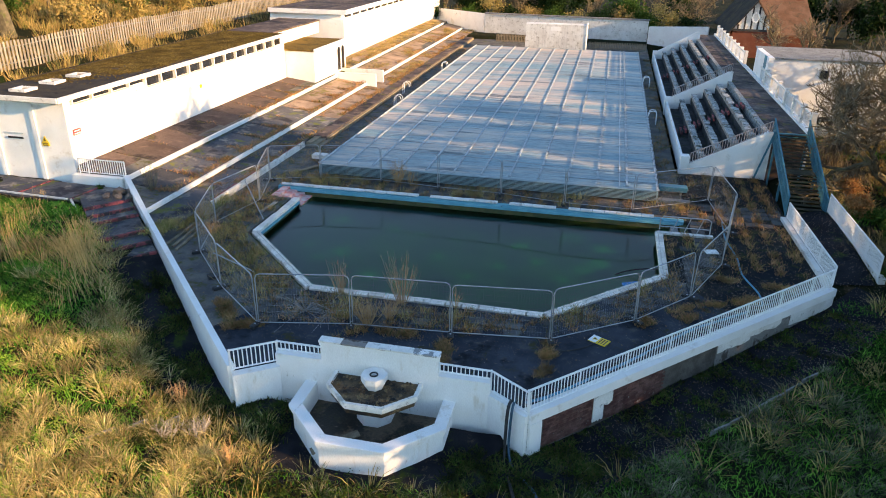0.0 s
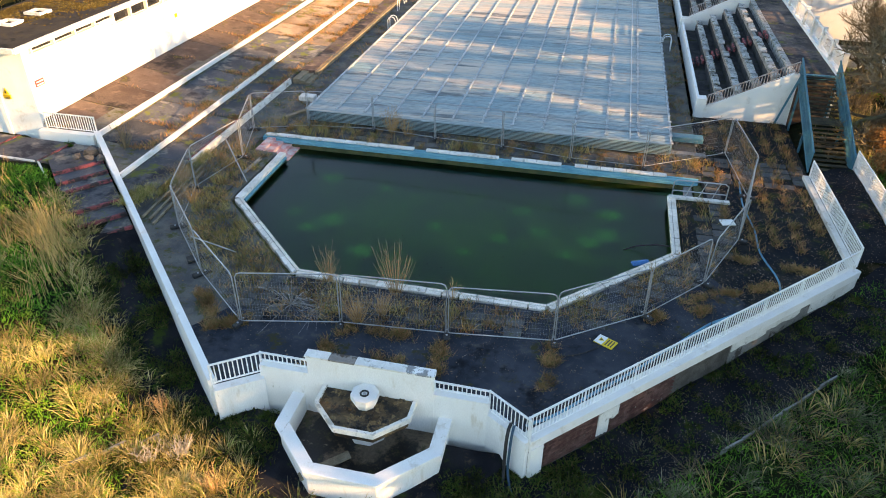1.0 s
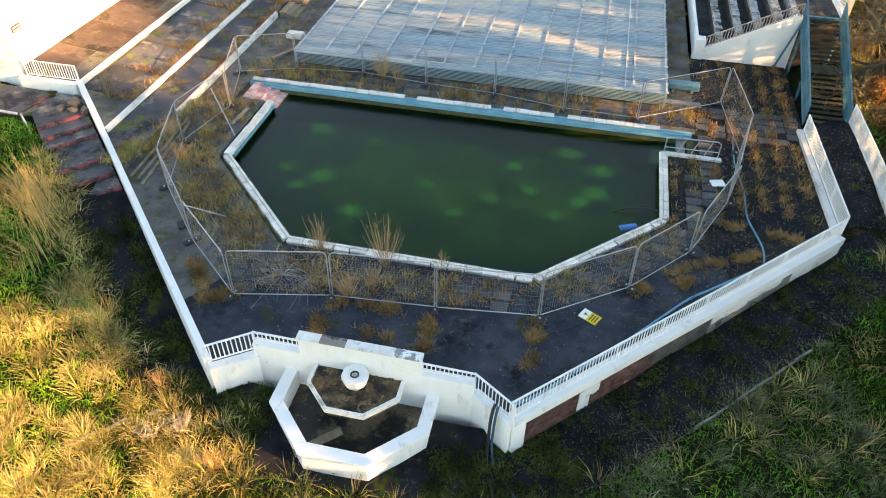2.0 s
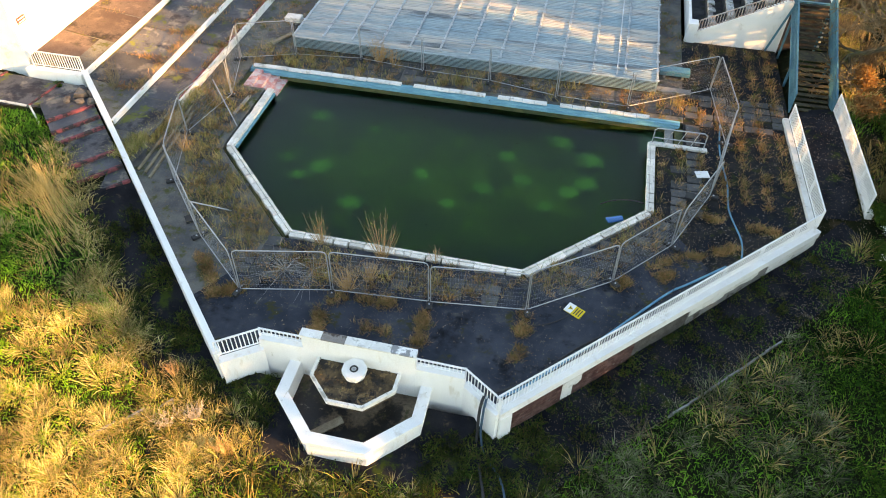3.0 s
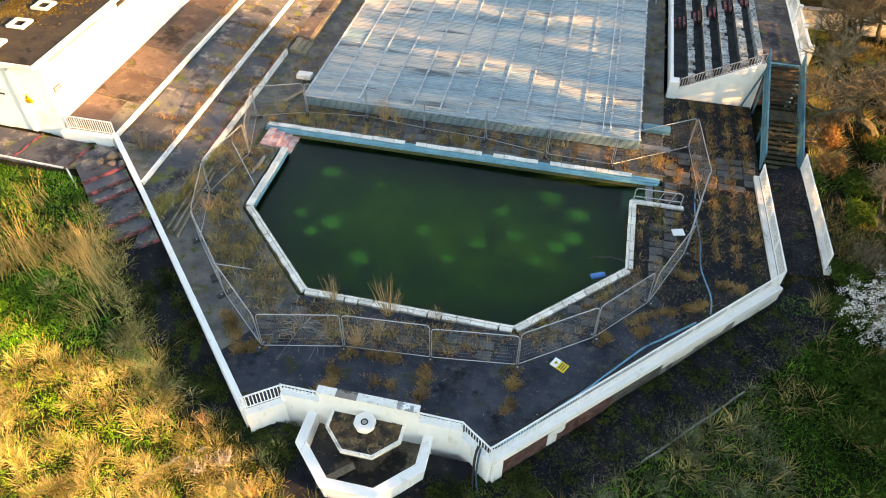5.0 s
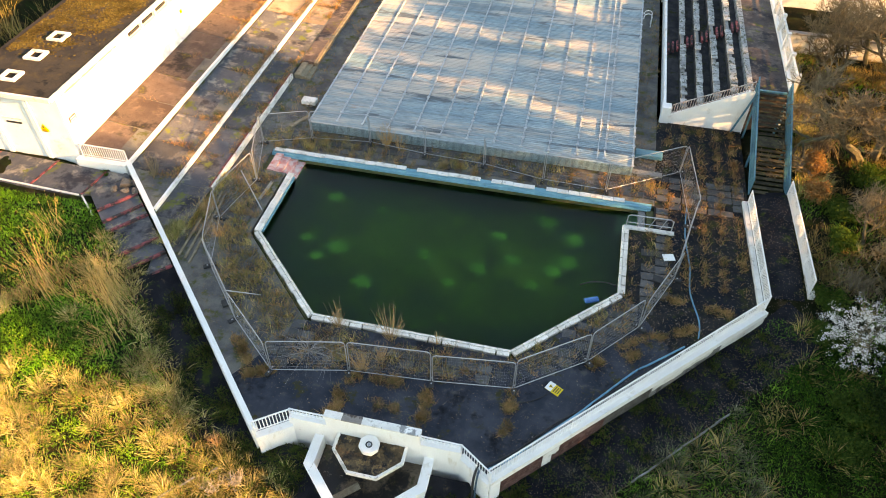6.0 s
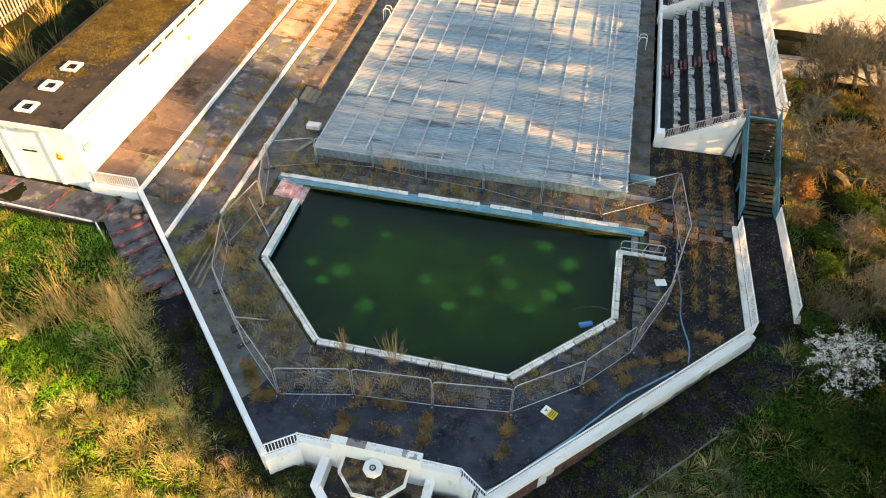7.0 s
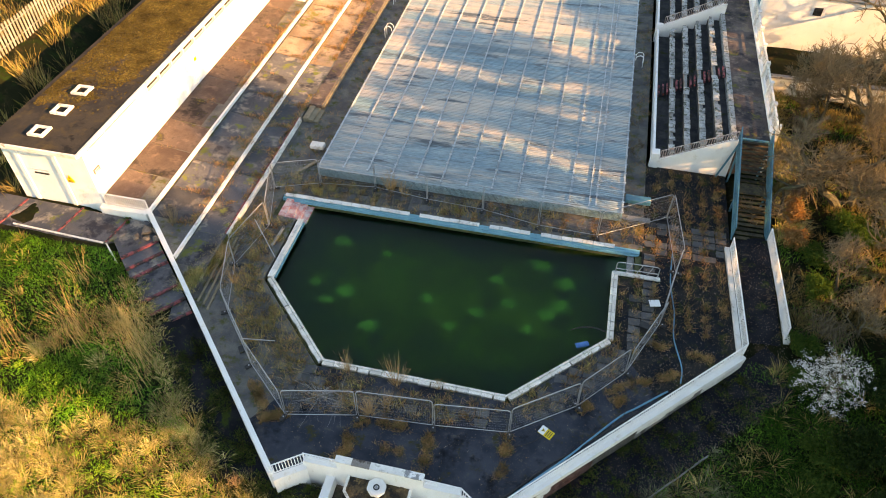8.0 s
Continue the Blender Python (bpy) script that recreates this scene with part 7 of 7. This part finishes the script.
# ---- trees ----
def bare_tree(x, y, h, seed, label, spread=1.0, levels=5, r0=None, lean=(0, 0), crown=None, group=""):
    rng = random.Random(seed)
    t = thing("bare_tree", label, "tree", group, (x, y, ground_z(x, y) - 0.1))
    limbs, twigs = bmesh.new(), bmesh.new()
    r0 = r0 or h * 0.028
    count = [0]

    def grow(p, d, length, r, level):
        n = 3 if level < 3 else 2
        pts = [p]
        for _ in range(n):
            d = (d + Vector((rng.gauss(0, 0.16), rng.gauss(0, 0.16), rng.gauss(0, 0.10) + 0.05))).normalized()
            pts.append(pts[-1] + d * length / n)
        r = max(r, 0.009)
        tube(limbs if level < 3 else twigs, pts, r, 7 if level == 0 else 5 if level < 3 else 3, r * 0.6)
        if level >= levels:
            return
        kids = rng.choice((3, 4)) if level < 2 else rng.choice((3, 4, 5))
        for k in range(kids):
            f = rng.uniform(0.35, 1.0) if k else 1.0
            q = pts[min(n, max(1, round(f * n)))]
            side = Vector((rng.gauss(0, 1), rng.gauss(0, 1), rng.gauss(0, 0.45))).normalized()
            nd = (d * (0.75 if k else 1.1) + side * 0.75 * spread + Vector((0, 0, 0.12))).normalized()
            grow(q, nd, length * rng.uniform(0.58, 0.82), r * (0.68 if k == 0 else 0.55), level + 1)

    grow(Vector((0, 0, 0)), Vector((lean[0], lean[1], 1)).normalized(), h * 0.3, r0, 0)
    part("trunk", limbs, "bark", t)
    part("twig", twigs, "twig", t)
    return t


def leaf_cloud(n, centre, size, leaf, rng_, lumps=14, clump=(0.12, 0.28)):
    """Leaves in uneven clumps: corners of small quads."""
    c = rng_.normal(size=(lumps, 3))
    c /= np.linalg.norm(c, axis=1)[:, None]
    c *= rng_.uniform(0.35, 0.85, (lumps, 1))
    k = rng_.integers(0, lumps, n)
    p = c[k] + rng_.normal(size=(n, 3)) * rng_.uniform(*clump, (lumps, 1))[k]
    p = np.array(centre) + p * np.array(size)
    a = rng_.normal(size=(n, 3))
    a /= np.linalg.norm(a, axis=1)[:, None]
    b = np.cross(a, rng_.normal(size=(n, 3)))
    b /= np.linalg.norm(b, axis=1)[:, None]
    s = leaf * rng_.uniform(0.6, 1.4, (n, 1))
    return np.stack([p - a * s, p - b * s * 0.5, p + a * s, p + b * s * 0.5], 1).reshape(-1, 3)


def leaf_mesh(name, v, material):
    n = len(v) // 4
    me = bpy.data.meshes.new(name)
    me.vertices.add(n * 4)
    me.vertices.foreach_set("co", v.ravel())
    me.loops.add(n * 4)
    me.loops.foreach_set("vertex_index", np.arange(n * 4, dtype=np.int32))
    me.polygons.add(n)
    me.polygons.foreach_set("loop_start", np.arange(n, dtype=np.int32) * 4)
    me.update(calc_edges=True)
    me.materials.append(M[material])
    return me


def leafy(name, x, y, h, w, n, leaf, material, label, category, seed, low=0.0, lumps=16, group="", trunk=True):
    rng_ = np.random.default_rng(seed)
    z = ground_z(x, y)
    t = thing(name, label, category, group, (x, y, z - 0.05))
    if trunk:
        bm = bmesh.new()
        tube(bm, [(0, 0, 0), (0.1, 0, h * 0.4), (0.0, 0.1, h * 0.8)], max(0.04, h * 0.022), 6, 0.03)
        for k in range(6):
            a = k * 1.05
            tube(bm, [(0.05, 0, h * (0.25 + 0.08 * k)), (math.cos(a) * w * 0.35, math.sin(a) * w * 0.35, h * (0.4 + 0.08 * k))], max(0.02, h * 0.008), 5, 0.01)
        part("trunk", bm, "bark", t)
    v = leaf_cloud(n, (0, 0, low + (h - low) * 0.5), (w * 0.5, w * 0.5, (h - low) * 0.52), leaf, rng_, lumps)
    ob = new("crown", leaf_mesh("crown", v, material))
    ob.parent = t
    return t


TREES = "bare winter trees behind the stairs"
bare_tree(15.7, 40.4, 8.6, 5, "bare spreading winter tree beside the stairs", 1.25, 6, 0.28, (-0.55, 0.0), None, TREES)
bare_tree(16.5, 40.7, 8.2, 6, "bare spreading winter tree beside the stairs", 1.2, 6, 0.25, (-0.15, 0.2), None, TREES)
bare_tree(17.5, 34.5, 7.5, 8, "bare winter tree beside the stairs", 1.0, 5, None, (-0.2, 0), None, TREES)
bare_tree(19.0, 47.0, 9.5, 12, "bare winter tree beside the stairs", 1.0, 5, None, (-0.1, 0), None, TREES)
bare_tree(15.4, 30.6, 4.5, 15, "small bare thorn tree beside the path", 1.2, 5, 0.08, (-0.1, 0), None, TREES)
bare_tree(-42.4, 44.6, 10.0, 81, "stout old tree with sunlit bark behind the palisade", 1.2, 5, 0.62, (0.1, 0), None, TREES)
bare_tree(20.5, 56.0, 9.0, 18, "bare winter tree beside the stairs", 1.0, 5, None, (0, 0), None, TREES)
for x, y, h, sd in ((14.6, 33.2, 4.0, 71), (20.5, 41.5, 6.5, 73), (14.8, 50.0, 5.0, 74), (20.0, 33.0, 6.0, 75), (18.0, 51.5, 6.0, 76)):
    bare_tree(x, y, h, sd, "small bare brown tree on the verge", 1.15, 5, None, (-0.05, 0), None, TREES)
for i in range(9):
    x, y = G.uniform(18.5, 24.5), G.uniform(30, 55)
    leafy("thicket", x, y, G.uniform(1.0, 2.2), G.uniform(1.6, 3.0), 900, 0.045, "leaf_brown" if i % 4 else "leaf_gold", "rust-brown bare thicket on the verge", "thicket", 300 + i, 0.0, 12, "thickets on the verge", False)
stems = [bare_tree(18.6, 43.4, 7.0, 401, "many-stemmed bare winter tree on the verge", 0.9, 6, 0.10, (-0.1, 0), None, TREES),
         bare_tree(15.6, 48.6, 8.0, 402, "many-stemmed bare winter tree on the verge", 0.8, 6, 0.11, (0.1, 0.1), None, TREES)]
for i, (x, y) in enumerate(((16.6, 51.6), (21.0, 49.0), (22.6, 45.5))):
    k = 0.75 + 0.07 * i % 0.3
    copy_thing(stems[i % 2], pose(x, y, ground_z(x, y) - 0.1, 0, 0, 67 * i)).scale = (k, k, k)
# white-flowering thorn
b = bare_tree(13.1, 26.5, 3.6, 31, "thorn bush covered in white blossom", 1.2, 4, 0.06)
b.name = "blossom_bush"
ob = new("blossom", leaf_mesh("blossom", leaf_cloud(5200, (0, 0, 1.9), (2.1, 2.0, 1.8), 0.030, np.random.default_rng(3), 230, (0.02, 0.06)), "blossom"))
ob.parent = b
for i, (x, y, h, w, m_, lab) in enumerate(((12.7, 29.3, 0.9, 1.6, "leaf_ivy", "low green ivy clump beside the parapet"), (12.4, 27.4, 0.8, 1.5, "leaf_ivy", "low green ivy clump beside the path"),
                                           (14.6, 24.0, 1.6, 3.0, "leaf_dark", "dark green bramble thicket"), (16.2, 27.0, 2.2, 3.4, "leaf_dark", "dark green bramble thicket"),
                                           (15.2, 20.6, 1.6, 3.0, "leaf_dark", "dark green bramble thicket"), (13.0, 23.4, 0.7, 2.2, "leaf_ivy", "low green undergrowth in the shade"), (17.2, 23.4, 2.0, 3.4, "leaf_dark", "dark green bramble thicket"), (12.3, 21.6, 0.6, 2.0, "leaf_ivy", "low green undergrowth in the shade"), (14.0, 35.5, 1.1, 2.2, "leaf_ivy", "green undergrowth beside the stairs"),
                                           (12.9, 38.8, 1.3, 1.6, "leaf_rust", "rust-brown dead bracken beside the stairs"), (12.7, 36.4, 1.1, 1.5, "leaf_rust", "rust-brown dead bracken beside the stairs"),
                                           (16.0, 38.0, 1.4, 2.6, "leaf_ivy", "green undergrowth beside the stairs"), (18.2, 30.5, 2.4, 3.6, "leaf_dark", "dark green bramble thicket"),
                                           (13.4, 33.0, 0.9, 1.8, "leaf_ivy", "green undergrowth beside the stairs"), (9.1, 31.2, 0.6, 1.0, "leaf_ivy", "green shrub growing against the parapet"),
                                           (9.0, 32.6, 0.45, 0.8, "leaf_ivy", "green shrub growing against the parapet"), (-24.4, 29.2, 0.45, 0.8, "leaf_ivy", "small green shrub below the terrace wall"))):
    leafy("shrub", x, y, h, w, int(2400 * w), 0.06, m_, lab, "shrub", 50 + i, 0.0, 12, "", False)

# low broad-leaved weeds among the grass
def weed_leaves(name, spots, per, leaf, material, label):
    out = []
    for x, y, r in spots:
        c = leaf_cloud(per, (x, y, ground_z(x, y) + 0.12), (r, r, 0.16), leaf, G, 8, (0.25, 0.5))
        out.append(c)
    tagged(new(name, leaf_mesh(name, np.concatenate(out), material)), label, "weeds", "", "stuff")


spots_, dark_ = [], []
while len(spots_) < 130:
    x, y = G.uniform(-32, -9.5), G.uniform(10, 27)
    if free_ground(x, y) and G.random() < cover_of(x, y) and (y < 18.5 or G.random() < 0.25):
        spots_.append((x, y, G.uniform(0.2, 0.5)))
while len(dark_) < 120:
    x, y = G.uniform(-13, 14), G.uniform(11, 26)
    if free_ground(x, y):
        dark_.append((x, y, G.uniform(0.15, 0.45)))
carpet_ = []
while len(carpet_) < 420:
    x, y = G.uniform(8.0, 19), G.uniform(13, 27.5)
    if free_ground(x, y) and path_gap(x, y) > 0.2 and G.random() < smooth(8.5, 12.0, x + 0.25 * (y - 20)):
        carpet_.append((x, y, G.uniform(0.3, 0.7)))
weed_leaves("ivy_carpet", carpet_, 150, 0.05, "leaf_carpet_shaded", "deep green ivy and brambles carpeting the ground")
weed_leaves("nettles", spots_, 130, 0.035, "leaf_bright", "bright green broad-leaved weeds in the grass")
weed_leaves("ground_ivy", dark_, 90, 0.035, "leaf_ivy", "dull green weeds below the wall")

# evergreens added out of view along the right-hand boundary to shape the shade
for i, (x, y, h, w, n, low) in enumerate(((27.0, 11.6, 15.4, 6.0, 9000, 0.4), (26.0, 14.6, 16.4, 7, 9500, 0.4), (27.5, 18.2, 16.2, 7, 9500, 0.4), (26.0, 21.5, 16.5, 7, 10000, 0.4), (27.5, 25.5, 16.0, 7, 10000, 0.4),
                                          (26.5, 29.5, 16.8, 7, 8500, 6.5), (27.5, 32.6, 16.6, 5, 6000, 7.5), (27.0, 39.0, 12.4, 7, 2400, 7.6), (28.0, 45.5, 12.2, 7, 2200, 7.6))):
    leafy("evergreen_tree", x, y, h, w, n, 0.24, "leaf_dark", "tall dense evergreen tree added out of view to cast shade", "tree", 90 + i, low, 30, "evergreens along the boundary")
# woods behind the far wall and behind the changing block
wood = [bare_tree(-30, 110, 8.5, 141, "brown bare tree beyond the pool grounds", 1.0, 5, None, (0, 0), None, "trees beyond the grounds"),
        bare_tree(-22, 112, 7.5, 142, "brown bare tree beyond the pool grounds", 1.15, 5, None, (0, 0), None, "trees beyond the grounds"),
        bare_tree(-14, 109, 9.0, 143, "brown bare tree beyond the pool grounds", 0.9, 5, None, (0, 0), None, "trees beyond the grounds")]
green = [leafy("evergreen_tree", -8, 112, 7.0, 6, 3600, 0.22, "leaf_dark", "dark evergreen tree beyond the pool grounds", "tree", 121, 0.2, 18, "evergreens beyond the grounds"),
         leafy("evergreen_tree", 2, 108, 5.0, 6, 3600, 0.2, "leaf_ivy", "yellow-green evergreen tree beyond the pool grounds", "tree", 122, 0.2, 18, "evergreens beyond the grounds")]
rng = random.Random(61)
places = []
for i in range(62):
    places.append((rng.uniform(-60, 55), rng.uniform(106, 175)))
for i in range(34):
    places.append((-44 - abs(rng.gauss(0, 12)), rng.uniform(40, 120)))
for i in range(22):
    places.append((rng.uniform(15, 45), rng.uniform(66, 84) if i % 2 else rng.uniform(100, 112)))
for i in range(8):
    places.append((rng.uniform(19, 30), rng.uniform(44, 56)))
for i, (x, y) in enumerate(places):
    if 12 < x < 29 and 57 < y < 71 or 12 < x < 28 and 86 < y < 101:
        continue
    k = rng.uniform(0.75, 1.2)
    src = green[i % 2] if i % 4 == 0 and y > 60 else wood[i % 3]
    copy_thing(src, pose(x, y, ground_z(x, y) - 0.1, 0, 0, rng.uniform(0, 360))).scale = (k, k, k * rng.uniform(0.85, 1.1))

# thickets on the slope behind the palisade and along the verge
for i in range(16):
    x, y = -32 + i * 3.0, 103.5 + rng.uniform(0, 4)
    if x < 13:
        leafy("shrub", x, y, rng.uniform(2.6, 4.6), rng.uniform(3.5, 5.5), 2400, 0.12, ("leaf_ivy", "leaf_gold", "leaf_dark", "leaf_brown")[i % 4], "overgrown bushes behind the boundary wall", "shrub", 230 + i, 0, 16, "bushes behind the boundary wall", False)
for i in range(40):
    x, y = -39.5 - rng.uniform(0, 14), 37 + i * 2
    leafy("shrub", x, y, rng.uniform(1.4, 3.0), rng.uniform(3.0, 5.0), 1500, 0.12, ("leaf_ivy", "leaf_gold", "leaf_gold")[i % 3], "overgrown thicket behind the palisade fence", "shrub", 170 + i, 0, 14, "thickets behind the palisade", False)
for i, (x, y, h, w) in enumerate(((13.6, 41.0, 1.3, 2.2), (13.2, 44.0, 1.2, 2.0), (15.5, 36.2, 1.0, 2.4), (18.5, 38.0, 1.6, 3.0), (14.6, 48.0, 1.0, 2.4), (18.0, 43.0, 1.4, 3.0), (16.5, 33.0, 1.2, 2.6), (14.0, 30.6, 0.9, 2.0))):
    s_ = thing("bramble", "brown tangled bramble beside the stairs", "bramble", "brambles on the verge", (x, y, ground_z(x, y)))
    bm = bmesh.new()
    for _ in range(150):
        a = rng.uniform(0, 6.28)
        d = Vector((math.cos(a), math.sin(a), 0)) * rng.uniform(0.2, 1.0) * w / 2
        p = Vector((rng.gauss(0, 0.3), rng.gauss(0, 0.3), 0))
        hh = h * rng.uniform(0.5, 1.1)
        tube(bm, [p, p + d * 0.5 + Vector((0, 0, hh)), p + d + Vector((0, 0, hh * 0.6)), p + d * 1.4 + Vector((0, 0, hh * 0.15))], 0.016, 3, 0.005)
    part("stem", bm, "twig", s_)


def litter(name, n, where, z, label, big=0.05):
    """Fallen leaves and crumbs lying flat."""
    pts = []
    while len(pts) < n:
        p = where()
        if p:
            pts.append(p)
    p = np.array([(x, y, z(x, y)) for x, y in pts])
    k = len(p)
    a = G.uniform(0, 6.28, k)
    s_ = G.uniform(0.25 * big, big, k)[:, None]
    u = np.stack([np.cos(a), np.sin(a), G.normal(0, 0.25, k)], 1) * s_
    w_ = np.stack([-np.sin(a), np.cos(a), G.normal(0, 0.25, k)], 1) * s_ * 0.6
    me = leaf_mesh(name, np.stack([p - u, p - w_, p + u, p + w_], 1).reshape(-1, 3), "litter")
    tagged(new(name, me), label, "litter", "", "stuff")


def deck_spot():
    x, y = rng.uniform(-17, 9.3), rng.uniform(18, 42)
    if not off_pool(x, y, 0.1) or not (x > 3.4 or rng.random() < 0.12):
        return None
    if y < 17.9 or (x - P3[0]) - (y - P3[1]) > -0.6 or (P0[0] - x) - (y - P0[1]) > -0.6:
        return None
    return x, y


def ramp_spot():
    x, y = rng.uniform(9.8, 13.0), rng.uniform(24.5, 36)
    return x, y


def grit_spot():
    x, y = rng.uniform(-17, 8), rng.uniform(17.9, 28)
    if not off_pool(x, y, 0.1) or (x - P3[0]) - (y - P3[1]) > -0.6 or (P0[0] - x) - (y - P0[1]) > -0.6:
        return None
    if noise.noise((x * 0.45, y * 0.45, 90)) < -0.05 and rng.random() > 0.25:
        return None
    return x, y


def walk_spot():
    a, b = rng.uniform(0.3, 15.5), rng.uniform(0.2, 2.6)
    if rng.random() > 0.3 + 0.7 * smooth(1.4, 2.4, b):
        return None
    return P3[0] + (a + b) * R2, P3[1] + (a - b) * R2


litter("grit", 5200, grit_spot, lambda x, y: 0.012, "pale grit and crumbs scattered on the asphalt", 0.022)
litter("walk_litter", 3600, walk_spot, lambda x, y: ground_z(x, y) + 0.075, "brown leaf litter along the path kerb", 0.032)
litter("leaf_litter", 3800, deck_spot, lambda x, y: 0.045, "scattered dead leaves and crumbs on the deck")
litter("path_litter", 2600, ramp_spot, lambda x, y: ground_z(x, y) + 0.09, "dead leaves strewn over the path", 0.035)

# ---- flagstones, laid last ----
def paving():
    rng = random.Random(77)
    shapes = []
    for k in range(5):
        bm = bmesh.new()
        w, d = FLAG_X / 2 - 0.012, FLAG_Y / 2 - 0.012
        c = [(-w + rng.uniform(0, 0.05), -d + rng.uniform(0, 0.05)), (w - rng.uniform(0, 0.05), -d + rng.uniform(0, 0.05)), (w - rng.uniform(0, 0.05), d - rng.uniform(0, 0.05)), (-w + rng.uniform(0, 0.05), d - rng.uniform(0, 0.05))]
        prism(bm, c, -0.05, 0.028)
        shapes.append(finish("flagstone", bm, "flag"))
    rest = bmesh.new()
    n = 0
    spots = []
    for j in range(-2, 60):
        for i in range(-30, 18):
            x, y = (i + 0.5) * FLAG_X, 20 + (j + 0.5) * FLAG_Y
            if inside(RING, x, y) and off_pool(x, y, 0.34) and (x < 5.2 or y > 34.2) and y < 37 and rng.random() > 0.2:
                spots.append((y, x))
    for y, x in sorted(spots):
        m = pose(x, y, rng.uniform(-0.014, 0.006), rng.uniform(-1, 1), rng.uniform(-1, 1), rng.uniform(-2, 2))
        if n < 300:
            piece("flagstone", shapes[n % 5], DECK, m)
        else:
            box(rest, -FLAG_X / 2 + 0.03, FLAG_X / 2 - 0.03, -FLAG_Y / 2 + 0.03, FLAG_Y / 2 - 0.03, -0.05, 0.028, m)
        n += 1
    tagged(part("far_flagstone", rest, "flags", DECK), kind="stuff")


paving()
